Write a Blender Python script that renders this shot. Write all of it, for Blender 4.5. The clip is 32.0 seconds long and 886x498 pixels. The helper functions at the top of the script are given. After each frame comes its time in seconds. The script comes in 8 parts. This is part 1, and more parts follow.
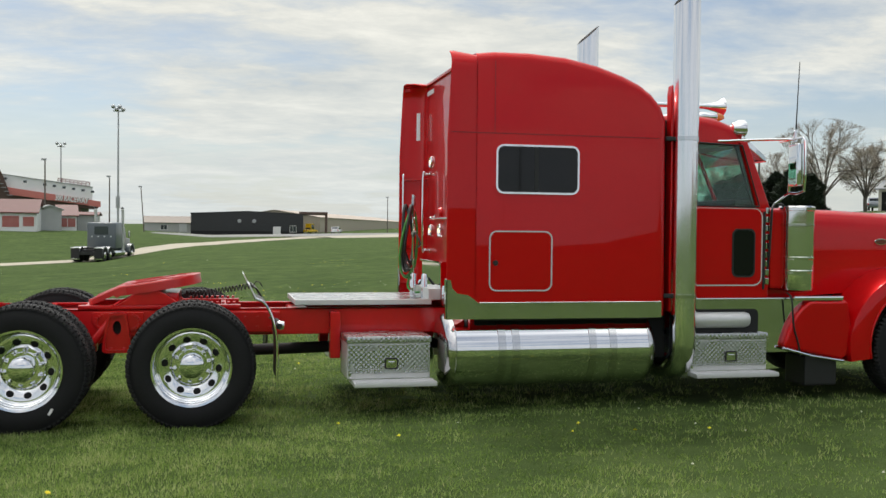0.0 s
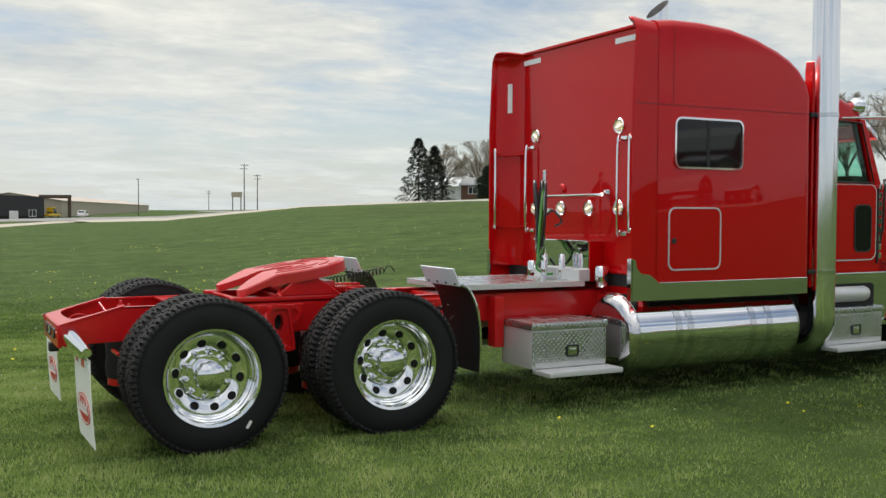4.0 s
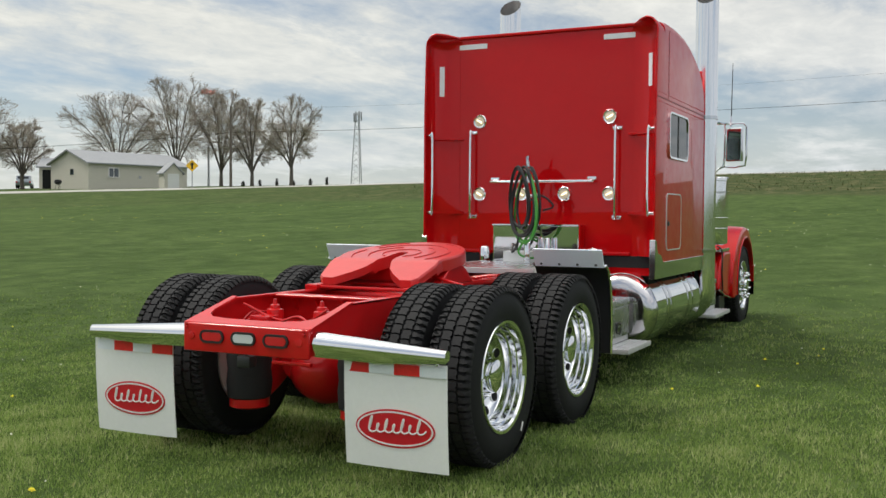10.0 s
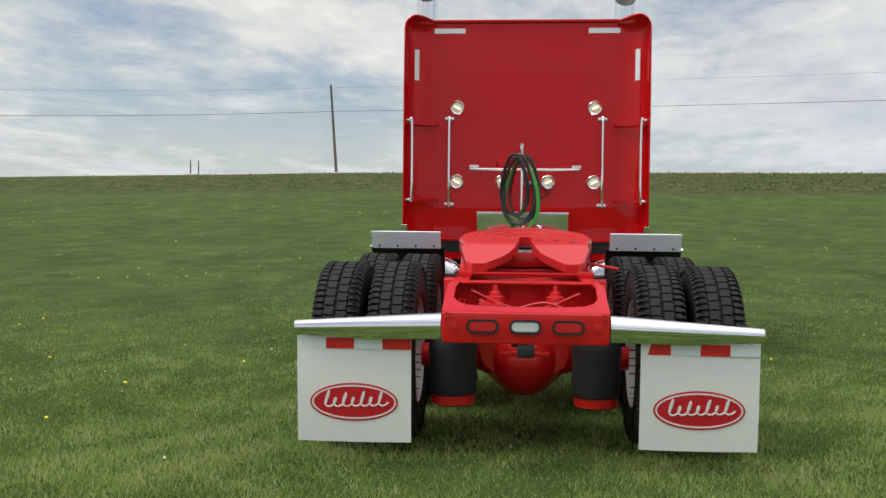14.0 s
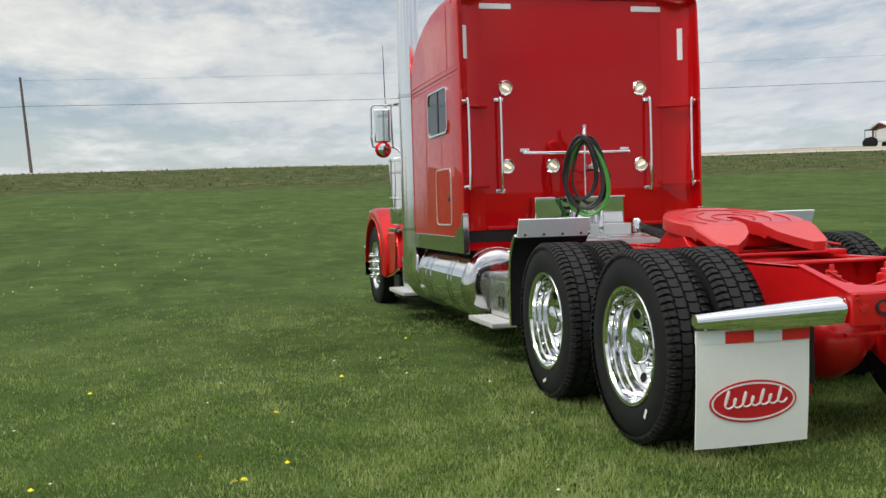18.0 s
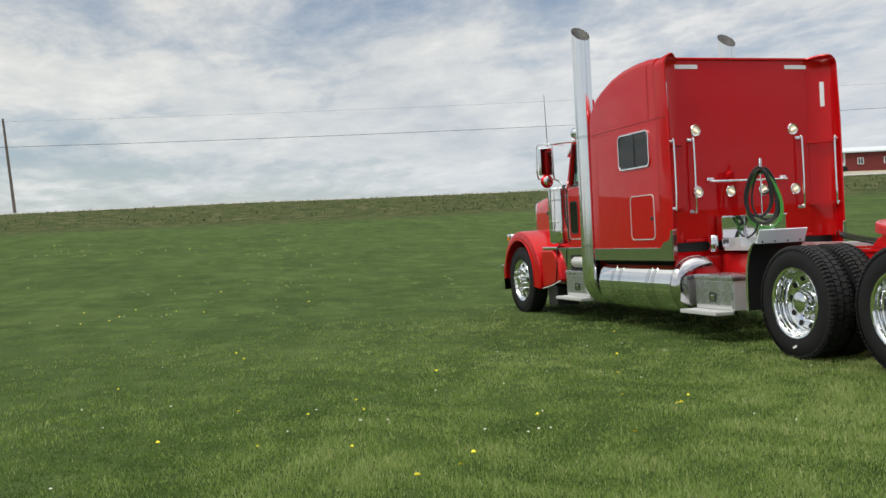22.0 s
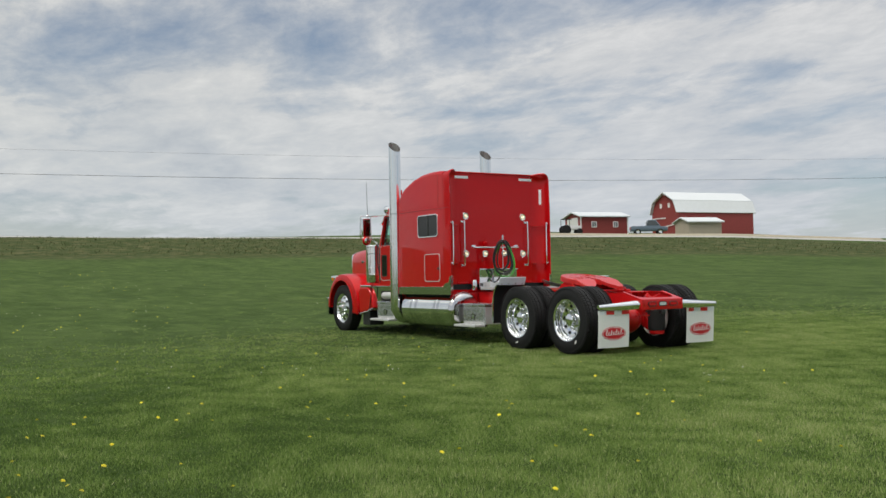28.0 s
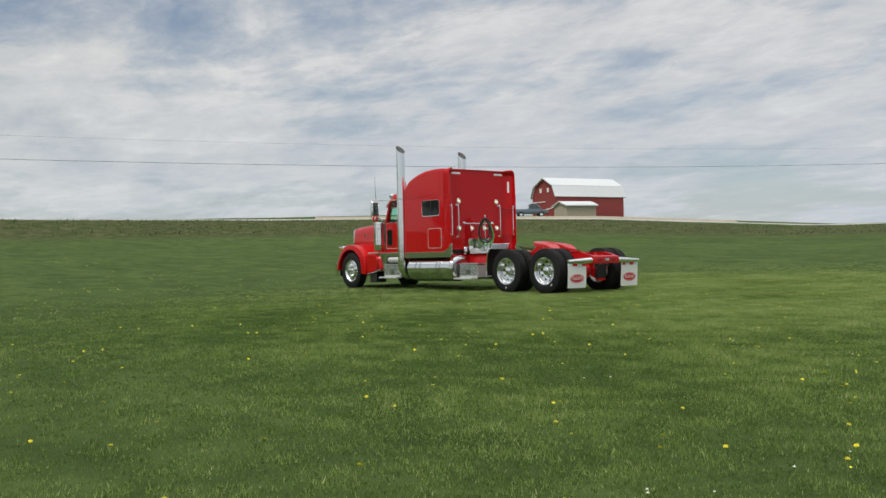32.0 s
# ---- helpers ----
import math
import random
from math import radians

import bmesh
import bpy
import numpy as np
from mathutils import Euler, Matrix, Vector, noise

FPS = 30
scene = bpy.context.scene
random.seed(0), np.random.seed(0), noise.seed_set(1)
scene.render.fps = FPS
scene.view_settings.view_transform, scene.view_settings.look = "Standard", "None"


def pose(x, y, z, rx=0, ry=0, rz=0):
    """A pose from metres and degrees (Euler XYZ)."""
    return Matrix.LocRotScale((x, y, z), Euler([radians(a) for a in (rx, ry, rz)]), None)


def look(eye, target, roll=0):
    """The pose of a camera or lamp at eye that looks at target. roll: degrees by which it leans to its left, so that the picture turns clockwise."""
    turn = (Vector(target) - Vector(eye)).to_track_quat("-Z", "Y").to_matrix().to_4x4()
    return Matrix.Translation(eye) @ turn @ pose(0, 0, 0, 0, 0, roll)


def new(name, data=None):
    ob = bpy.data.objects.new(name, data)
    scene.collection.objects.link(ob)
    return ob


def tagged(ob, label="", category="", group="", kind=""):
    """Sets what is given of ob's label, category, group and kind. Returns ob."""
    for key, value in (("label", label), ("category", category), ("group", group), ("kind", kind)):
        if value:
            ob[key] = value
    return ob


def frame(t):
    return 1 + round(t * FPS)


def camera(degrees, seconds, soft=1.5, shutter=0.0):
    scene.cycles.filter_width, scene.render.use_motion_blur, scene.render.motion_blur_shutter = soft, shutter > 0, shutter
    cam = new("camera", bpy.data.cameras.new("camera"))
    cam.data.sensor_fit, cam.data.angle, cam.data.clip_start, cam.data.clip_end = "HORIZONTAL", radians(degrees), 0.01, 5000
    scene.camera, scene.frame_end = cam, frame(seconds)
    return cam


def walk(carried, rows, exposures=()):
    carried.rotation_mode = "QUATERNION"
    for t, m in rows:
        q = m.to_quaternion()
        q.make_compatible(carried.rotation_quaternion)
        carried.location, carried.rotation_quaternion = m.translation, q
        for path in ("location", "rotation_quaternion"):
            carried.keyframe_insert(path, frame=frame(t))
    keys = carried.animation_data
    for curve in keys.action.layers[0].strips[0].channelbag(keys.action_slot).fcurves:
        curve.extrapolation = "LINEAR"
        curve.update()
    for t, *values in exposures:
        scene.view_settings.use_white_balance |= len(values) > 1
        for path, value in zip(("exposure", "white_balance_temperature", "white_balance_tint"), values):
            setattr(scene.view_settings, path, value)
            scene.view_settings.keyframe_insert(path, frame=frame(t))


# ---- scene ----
# ---- camera ----
cam = camera(48.5, 32.0)
PATH = [
    (0, (1.535, -9.584, 1.707), (1.983, -7.635, 1.665), 0.6),
    (0.5, (1.077, -9.442, 1.682), (1.572, -7.505, 1.615), 0.0),
    (1, (0.65, -9.205, 1.7), (1.201, -7.283, 1.648), 0.4),
    (1.5, (0.17, -9.114, 1.7), (0.797, -7.216, 1.652), 0.0),
    (2, (-0.2, -8.888, 1.667), (0.46, -7.001, 1.623), -0.2),
    (2.5, (-0.593, -8.639, 1.668), (0.113, -6.768, 1.639), 0.5),
    (3, (-1.001, -8.386, 1.671), (-0.235, -6.539, 1.612), 0.2),
    (3.5, (-1.302, -7.993, 1.649), (-0.456, -6.182, 1.579), 0.1),
    (5.5, (-2.926, -6.901, 1.622), (-1.775, -5.267, 1.539), 0.8),
    (6, (-3.214, -6.524, 1.586), (-1.988, -4.946, 1.501), 0.9),
    (6.5, (-3.578, -6.232, 1.575), (-2.239, -4.75, 1.481), 0.8),
    (7, (-3.943, -5.929, 1.587), (-2.52, -4.528, 1.48), 0.3),
    (7.5, (-4.184, -5.494, 1.569), (-2.698, -4.157, 1.492), 0.7),
    (8, (-4.461, -5.106, 1.55), (-2.888, -3.875, 1.461), 0.7),
    (8.5, (-4.72, -4.749, 1.546), (-3.089, -3.595, 1.451), 0.6),
    (9, (-4.857, -4.275, 1.539), (-3.184, -3.182, 1.467), 1.0),
    (9.5, (-5.115, -3.844, 1.512), (-3.372, -2.866, 1.436), 0.6),
    (10, (-5.265, -3.413, 1.467), (-3.475, -2.522, 1.399), 0.4),
    (10.5, (-5.4, -2.956, 1.46), (-3.569, -2.152, 1.416), 0.5),
    (11, (-5.672, -2.572, 1.449), (-3.795, -1.883, 1.401), 0.0),
    (11.5, (-5.772, -2.167, 1.41), (-3.864, -1.572, 1.35), 0.6),
    (12, (-5.967, -1.769, 1.393), (-4.028, -1.29, 1.304), 0.5),
    (12.5, (-6.046, -1.348, 1.383), (-4.09, -0.944, 1.282), -0.1),
    (13, (-5.976, -0.925, 1.391), (-4.004, -0.602, 1.324), 0.1),
    (13.5, (-5.982, -0.441, 1.363), (-3.994, -0.226, 1.309), 0.3),
    (14, (-5.944, 0.025, 1.339), (-3.952, 0.184, 1.273), 0.6),
    (14.5, (-5.842, 0.474, 1.334), (-3.845, 0.556, 1.263), 0.4),
    (16.5, (-5.523, 2.271, 1.335), (-3.542, 2.003, 1.258), -0.4),
    (17, (-5.292, 2.636, 1.337), (-3.322, 2.291, 1.295), -0.8),
    (17.5, (-5.148, 3.036, 1.327), (-3.193, 2.62, 1.269), -1.1),
    (18, (-4.988, 3.446, 1.313), (-3.047, 2.972, 1.231), -1.7),
    (18.5, (-4.769, 3.812, 1.322), (-2.852, 3.244, 1.251), -2.5),
    (19, (-4.772, 4.3, 1.303), (-2.901, 3.599, 1.239), -2.4),
    (19.5, (-4.841, 4.722, 1.262), (-2.983, 3.984, 1.198), -2.5),
    (20, (-5.164, 5.096, 1.273), (-3.3, 4.374, 1.215), -2.6),
    (20.5, (-5.558, 5.531, 1.234), (-3.674, 4.861, 1.181), -3.3),
    (21, (-5.831, 5.897, 1.295), (-3.929, 5.28, 1.244), -2.6),
    (21.5, (-6.128, 6.385, 1.227), (-4.221, 5.784, 1.221), -2.2),
    (22, (-6.447, 6.931, 1.285), (-4.533, 6.351, 1.265), -2.9),
    (22.5, (-6.648, 7.346, 1.346), (-4.726, 6.792, 1.314), -3.2),
    (23, (-7.009, 7.695, 1.411), (-5.096, 7.109, 1.409), -2.7),
    (23.5, (-7.44, 7.994, 1.554), (-5.529, 7.404, 1.574), -2.2),
    (24, (-7.787, 8.118, 1.34), (-5.875, 7.531, 1.382), -0.3),
    (24.5, (-8.222, 8.352, 1.32), (-6.32, 7.735, 1.367), -0.4),
    (25, (-8.798, 8.564, 1.24), (-6.912, 7.898, 1.297), -0.2),
    (25.5, (-9.267, 8.83, 1.24), (-7.425, 8.05, 1.307), -0.1),
    (27.5, (-11.575, 10.241, 1.25), (-9.863, 9.207, 1.302), -0.6),
    (28, (-12.278, 10.784, 1.24), (-10.562, 9.757, 1.297), -0.9),
    (28.5, (-12.899, 11.408, 1.19), (-11.186, 10.376, 1.243), -1.3),
    (29, (-13.512, 12.063, 1.14), (-11.808, 11.016, 1.191), -1.4),
    (29.5, (-14.045, 12.708, 1.09), (-12.361, 11.631, 1.144), -1.7),
    (30, (-14.624, 13.664, 1.05), (-12.97, 12.539, 1.091), -0.6),
    (30.5, (-15.144, 14.411, 1.05), (-13.507, 13.262, 1.076), 0.2),
    (31, (-15.687, 15.32, 1.02), (-14.067, 14.148, 1.036), -0.0),
    (31.5, (-16.162, 16.35, 0.98), (-14.564, 15.147, 0.990), -0.8),
    (32, (-16.657, 17.448, 0.89), (-15.091, 16.205, 0.908), -1.2),
]
EXPOSURES = [(0.0, 0.03), (20.0, 0.03), (25.0, -0.12), (28.0, -0.18), (32.0, -0.18)]
walk(cam, [(t, look(eye, aim, roll)) for t, eye, aim, roll in PATH], EXPOSURES)

# ---- world and light ----
SUN_AZ, SUN_EL = 103.0, 56.0


def make_world():
    w = bpy.data.worlds.new("sky")
    scene.world = w
    w.use_nodes = True
    nt = w.node_tree
    nt.nodes.clear()
    N, L = nt.nodes.new, nt.links.new
    out, bg = N("ShaderNodeOutputWorld"), N("ShaderNodeBackground")
    sky = N("ShaderNodeTexSky")
    sky.sky_type = "NISHITA"
    sky.sun_disc = False
    sky.sun_elevation = radians(SUN_EL)
    sky.sun_rotation = radians(90 - SUN_AZ)
    sky.altitude = 250
    sky.air_density, sky.dust_density, sky.ozone_density = 1.0, 1.2, 1.2
    co = N("ShaderNodeTexCoord")
    sep = N("ShaderNodeSeparateXYZ")
    L(co.outputs["Generated"], sep.inputs[0])

    def math_node(op, a, b=None, clamp=False):
        n = N("ShaderNodeMath")
        n.operation, n.use_clamp = op, clamp
        for i, v in enumerate((a, b)):
            if v is None:
                continue
            if isinstance(v, (int, float)):
                n.inputs[i].default_value = v
            else:
                L(v, n.inputs[i])
        return n.outputs[0]

    # cloud layers lie on a flat deck overhead, so they flatten towards the horizon
    up = math_node("ADD", math_node("ABSOLUTE", sep.outputs[2]), 0.13)
    cx, cy = math_node("DIVIDE", sep.outputs[0], up), math_node("DIVIDE", sep.outputs[1], up)
    comb = N("ShaderNodeCombineXYZ")
    L(cx, comb.inputs[0]), L(cy, comb.inputs[1])

    def noise_node(scale, detail, rough, dist, off, stretch=(1, 1, 1), turn=0):
        mp = N("ShaderNodeMapping")
        mp.inputs["Location"].default_value = off
        mp.inputs["Scale"].default_value = stretch
        mp.inputs["Rotation"].default_value = (0, 0, radians(turn))
        L(comb.outputs[0], mp.inputs[0])
        n = N("ShaderNodeTexNoise")
        n.inputs["Scale"].default_value = scale
        n.inputs["Detail"].default_value = detail
        n.inputs["Roughness"].default_value = rough
        n.inputs["Distortion"].default_value = dist
        L(mp.outputs[0], n.inputs["Vector"])
        return n.outputs["Fac"]

    def ramp(fac, stops):
        r = N("ShaderNodeValToRGB")
        e = r.color_ramp.elements
        while len(e) < len(stops):
            e.new(0.5)
        for el, (p, c) in zip(e, stops):
            el.position, el.color = p, (*c, 1)
        L(fac, r.inputs[0])
        return r.outputs[0]

    big = noise_node(0.50, 5, 0.55, 0.2, (3.1, 7.7, 0.0), (0.95, 1.1, 1), 30)
    mid = noise_node(1.4, 8, 0.60, 0.25, (1.3, 2.2, 0.0), (0.9, 1.2, 1), 25)
    fine = noise_node(5.0, 8, 0.66, 0.3, (9.0, 4.0, 0.0), (0.85, 1.25, 1), 25)
    cover = math_node("ADD", math_node("MULTIPLY", big, 0.65), math_node("MULTIPLY", mid, 0.38))
    cover = math_node("ADD", cover, math_node("MULTIPLY", fine, 0.12))
    # the deck is thinner towards one quarter, where blue shows through
    thin = N("ShaderNodeVectorMath")
    thin.operation = "DOT_PRODUCT"
    L(co.outputs["Generated"], thin.inputs[0])
    thin.inputs[1].default_value = (0.83, 0.27, 0.49)
    thinner = ramp(thin.outputs["Value"], [(0.80, (0, 0, 0)), (1.0, (1, 1, 1))])
    cover = math_node("SUBTRACT", cover, math_node("MULTIPLY", thinner, 0.055))
    thick = N("ShaderNodeVectorMath")
    thick.operation = "DOT_PRODUCT"
    L(co.outputs["Generated"], thick.inputs[0])
    thick.inputs[1].default_value = (0.66, -0.70, 0.27)
    cover = math_node("ADD", cover, math_node("MULTIPLY", ramp(thick.outputs["Value"], [(0.78, (0, 0, 0)), (0.98, (1, 1, 1))]), 0.05))
    mask = ramp(cover, [(0.455, (0, 0, 0)), (0.61, (1, 1, 1))])
    haze = ramp(math_node("ABSOLUTE", sep.outputs[2]), [(0.0, (0.9, 0.9, 0.9)), (0.05, (0.55, 0.55, 0.55)), (0.16, (0, 0, 0))])
    mask = math_node("MAXIMUM", mask, haze)
    curd = math_node("ADD", math_node("MULTIPLY", mid, 0.60), math_node("MULTIPLY", fine, 0.40))
    shade = ramp(curd, [(0.34, (0.645, 0.695, 0.775)), (0.46, (0.815, 0.85, 0.90)), (0.54, (0.94, 0.955, 0.975)), (0.64, (1.12, 1.12, 1.12))])
    low = ramp(math_node("ABSOLUTE", sep.outputs[2]), [(0.0, (0.62, 0.62, 0.62)), (0.10, (0.35, 0.35, 0.35)), (0.25, (0, 0, 0))])
    mixc = N("ShaderNodeMix")
    mixc.data_type = "RGBA"
    L(low, mixc.inputs["Factor"]), L(shade, mixc.inputs["A"])
    mixc.inputs["B"].default_value = (0.775, 0.875, 0.98, 1)
    # blue sky and the cloud deck in one strength
    skyg = N("ShaderNodeMix")
    skyg.data_type, skyg.blend_type = "RGBA", "MULTIPLY"
    skyg.inputs["Factor"].default_value = 1.0
    L(sky.outputs[0], skyg.inputs["A"])
    skyg.inputs["B"].default_value = (SKY_GAIN, SKY_GAIN, SKY_GAIN, 1)
    cl = N("ShaderNodeMix")
    cl.data_type, cl.blend_type = "RGBA", "MULTIPLY"
    cl.inputs["Factor"].default_value = 1.0
    # clouds towards the veiled sun are brighter and warmer
    dot = N("ShaderNodeVectorMath")
    dot.operation = "DOT_PRODUCT"
    L(co.outputs["Generated"], dot.inputs[0])
    dot.inputs[1].default_value = (math.cos(radians(SUN_AZ - 28)), math.sin(radians(SUN_AZ - 28)), 0.25)
    glow = ramp(math_node("MULTIPLY_ADD", dot.outputs["Value"], 0.5), [(0.0, (0, 0, 0)), (0.3, (0, 0, 0)), (1.0, (1, 1, 1))])
    warm = N("ShaderNodeMix")
    warm.data_type = "RGBA"
    L(glow, warm.inputs["Factor"])
    warm.inputs["A"].default_value, warm.inputs["B"].default_value = (1, 1, 1, 1), (1.10, 1.08, 0.98, 1)
    wm = N("ShaderNodeMix")
    wm.data_type, wm.blend_type = "RGBA", "MULTIPLY"
    wm.inputs["Factor"].default_value = 1.0
    L(mixc.outputs["Result"], wm.inputs["A"]), L(warm.outputs["Result"], wm.inputs["B"])
    # a clouded sky grows brighter towards the zenith
    zen = N("ShaderNodeMix")
    zen.data_type, zen.blend_type = "RGBA", "MULTIPLY"
    zen.inputs["Factor"].default_value = 1.0
    L(wm.outputs["Result"], zen.inputs["A"])
    L(ramp(math_node("ABSOLUTE", sep.outputs[2]), [(0.28, (1, 1, 1)), (0.90, (2.3, 2.27, 2.20))]), zen.inputs["B"])
    L(zen.outputs["Result"], cl.inputs["A"])
    cl.inputs["B"].default_value = (CLOUD_GAIN, CLOUD_GAIN, CLOUD_GAIN, 1)
    fin = N("ShaderNodeMix")
    fin.data_type = "RGBA"
    L(mask, fin.inputs["Factor"]), L(skyg.outputs["Result"], fin.inputs["A"]), L(cl.outputs["Result"], fin.inputs["B"])
    L(fin.outputs["Result"], bg.inputs[0])
    bg.inputs[1].default_value = 0.1
    L(bg.outputs[0], out.inputs[0])


SKY_GAIN, CLOUD_GAIN = 0.98, 7.5
make_world()
sun = new("sun", bpy.data.lights.new("sun", "SUN"))
sun.data.energy, sun.data.angle, sun.data.color = 2.1, radians(20), (1.0, 0.95, 0.88)
_sd = Vector((math.cos(radians(SUN_EL)) * math.cos(radians(SUN_AZ)), math.cos(radians(SUN_EL)) * math.sin(radians(SUN_AZ)), math.sin(radians(SUN_EL))))
sun.matrix_world = look(_sd * 60, (0, 0, 0))

# ---- materials ----
MATS = {}


def mat(name, color, rough=0.5, metal=0.0, coat=0.0, coat_rough=0.03, grain=0.0, grain_scale=40.0, bump=0.0, bump_scale=80.0, stain=0.0,
        stain_scale=2.5, stain_color=None, emit=None, emit_strength=0.0, spec=0.5, per_object=0.0, per_island=0.0, rough_var=0.0, dirt=None, alpha=1.0):
    """A procedural surface: base colour with fine grain, broad stains, uneven gloss and fine relief."""
    m = bpy.data.materials.new(name)
    m.use_nodes = True
    nt = m.node_tree
    b = nt.nodes["Principled BSDF"]
    N, L = nt.nodes.new, nt.links.new
    b.inputs["Base Color"].default_value = (*color, 1)
    b.inputs["Roughness"].default_value = rough
    b.inputs["Metallic"].default_value = metal
    b.inputs["Specular IOR Level"].default_value = spec
    b.inputs["Coat Weight"].default_value = coat
    b.inputs["Coat Roughness"].default_value = coat_rough
    if emit:
        b.inputs["Emission Color"].default_value = (*emit, 1)
        b.inputs["Emission Strength"].default_value = emit_strength
    co = N("ShaderNodeTexCoord")

    def nz(scale, detail=4, rough_=0.6):
        n = N("ShaderNodeTexNoise")
        n.inputs["Scale"].default_value, n.inputs["Detail"].default_value, n.inputs["Roughness"].default_value = scale, detail, rough_
        L(co.outputs["Object"], n.inputs["Vector"])
        return n.outputs["Fac"]

    cur = None

    def mixed(fac, a, bcol, blend="MIX"):
        x = N("ShaderNodeMix")
        x.data_type, x.blend_type = "RGBA", blend
        if isinstance(fac, float):
            x.inputs["Factor"].default_value = fac
        else:
            L(fac, x.inputs["Factor"])
        for key, v in (("A", a), ("B", bcol)):
            if isinstance(v, tuple):
                x.inputs[key].default_value = (*v, 1)
            else:
                L(v, x.inputs[key])
        return x.outputs["Result"]

    def span(fac, lo, hi):
        r = N("ShaderNodeMapRange")
        L(fac, r.inputs["Value"])
        r.inputs["From Min"].default_value, r.inputs["From Max"].default_value = 0.3, 0.7
        r.inputs["To Min"].default_value, r.inputs["To Max"].default_value = lo, hi
        return r.outputs[0]

    cur = color
    if stain:
        sc = stain_color or tuple(c * 0.55 for c in color)
        cur = mixed(span(nz(stain_scale, 6), 0.0, stain), cur, sc)
    if grain:
        g = nz(grain_scale, 5, 0.7)
        lo, hi = tuple(max(0, c * (1 - grain)) for c in color), tuple(min(1, c * (1 + grain)) for c in color)
        gcol = mixed(span(g, 0.0, 1.0), lo, hi)
        cur = mixed(0.5, cur, gcol) if stain else gcol
    if per_object or per_island:
        if per_object:
            src = N("ShaderNodeObjectInfo").outputs["Random"]
        else:
            src = N("ShaderNodeNewGeometry").outputs["Random Per Island"]
        amt = per_object or per_island
        r = N("ShaderNodeMapRange")
        L(src, r.inputs["Value"])
        r.inputs["To Min"].default_value, r.inputs["To Max"].default_value = 1 - amt, 1 + amt
        h = N("ShaderNodeHueSaturation")
        L(r.outputs[0], h.inputs["Value"])
        if isinstance(cur, tuple):
            h.inputs["Color"].default_value = (*cur, 1)
        else:
            L(cur, h.inputs["Color"])
        cur = h.outputs[0]
    if not isinstance(cur, tuple):
        L(cur, b.inputs["Base Color"])
    if rough_var:
        L(span(nz(6.0, 5), max(0.0, rough - rough_var), rough + rough_var), b.inputs["Roughness"])
    if bump:
        bp = N("ShaderNodeBump")
        bp.inputs["Strength"].default_value = bump
        bp.inputs["Distance"].default_value = 0.01
        L(nz(bump_scale, 5), bp.inputs["Height"])
        L(bp.outputs[0], b.inputs["Normal"])
    MATS[name] = m
    return m


red = mat("red_paint", (0.56, 0.003, 0.005), 0.38, metal=0.38, coat=0.62, coat_rough=0.012, spec=0.05, grain=0.05, grain_scale=9, stain=0.10, stain_scale=1.3, rough_var=0.05)
red_chassis = mat("red_chassis_paint", (0.59, 0.008, 0.010), 0.32, coat=0.5, coat_rough=0.08, spec=0.25, grain=0.10, grain_scale=14, stain=0.35, stain_scale=5, bump=0.05, bump_scale=60)
red_plate = mat("red_fifth_wheel_paint", (0.58, 0.016, 0.016), 0.42, spec=0.5, coat=0.6, coat_rough=0.20, grain=0.10, grain_scale=12, stain=0.25, stain_scale=4, bump=0.08, bump_scale=30)
bore_metal = mat("sooty_pipe_bore", (0.34, 0.33, 0.32), 0.5, metal=0.3, stain=0.7, stain_scale=3, stain_color=(0.05, 0.045, 0.04))
red_groove = mat("red_grease_groove", (0.42, 0.015, 0.015), 0.4, grain=0.1)
red_seam = mat("red_paint_seam", (0.26, 0.005, 0.006), 0.5)
chrome = mat("chrome", (0.83, 0.84, 0.86), 0.045, metal=1.0, rough_var=0.02, stain=0.12, stain_scale=8)
stack_chrome = mat("satin_stack_chrome", (0.80, 0.81, 0.83), 0.11, metal=1.0, rough_var=0.02)
satin_end = mat("polished_tank_end", (0.66, 0.65, 0.66), 0.10, metal=1.0, rough_var=0.03, stain=0.2, stain_scale=5)
steel = mat("polished_stainless", (0.66, 0.67, 0.68), 0.09, metal=1.0, rough_var=0.05, stain=0.2, stain_scale=5)
alloy = mat("polished_aluminium", (0.86, 0.87, 0.88), 0.085, metal=1.0, rough_var=0.02, stain=0.15, stain_scale=9)
brushed = mat("brushed_aluminium", (0.70, 0.70, 0.70), 0.38, metal=0.4, rough_var=0.1, stain=0.2, stain_scale=6)
panel_grey = mat("pale_panel", (0.86, 0.90, 0.97), 0.35, metal=0.0, grain=0.05, stain=0.15)
rubber = mat("tyre_rubber", (0.010, 0.010, 0.011), 0.66, spec=0.25, grain=0.25, grain_scale=50, stain=0.35, stain_scale=6, stain_color=(0.018, 0.018, 0.017), bump=0.12, bump_scale=70)
tread_rubber = mat("tread_rubber", (0.022, 0.022, 0.023), 0.75, spec=0.2, grain=0.3, grain_scale=70, stain=0.6, stain_scale=14, stain_color=(0.036, 0.035, 0.033), bump=0.2, bump_scale=120)
black_plastic = mat("black_plastic", (0.015, 0.015, 0.016), 0.45, grain=0.2, stain=0.3, stain_scale=5)
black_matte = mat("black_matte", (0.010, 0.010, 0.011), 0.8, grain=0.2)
bag_rubber = mat("air_bag_rubber", (0.009, 0.009, 0.010), 0.75, grain=0.3, grain_scale=30, stain=0.3)
flap_white = mat("white_mud_flap", (0.88, 0.88, 0.85), 0.42, grain=0.04, stain=0.18, stain_scale=6, stain_color=(0.74, 0.73, 0.68), bump=0.04)
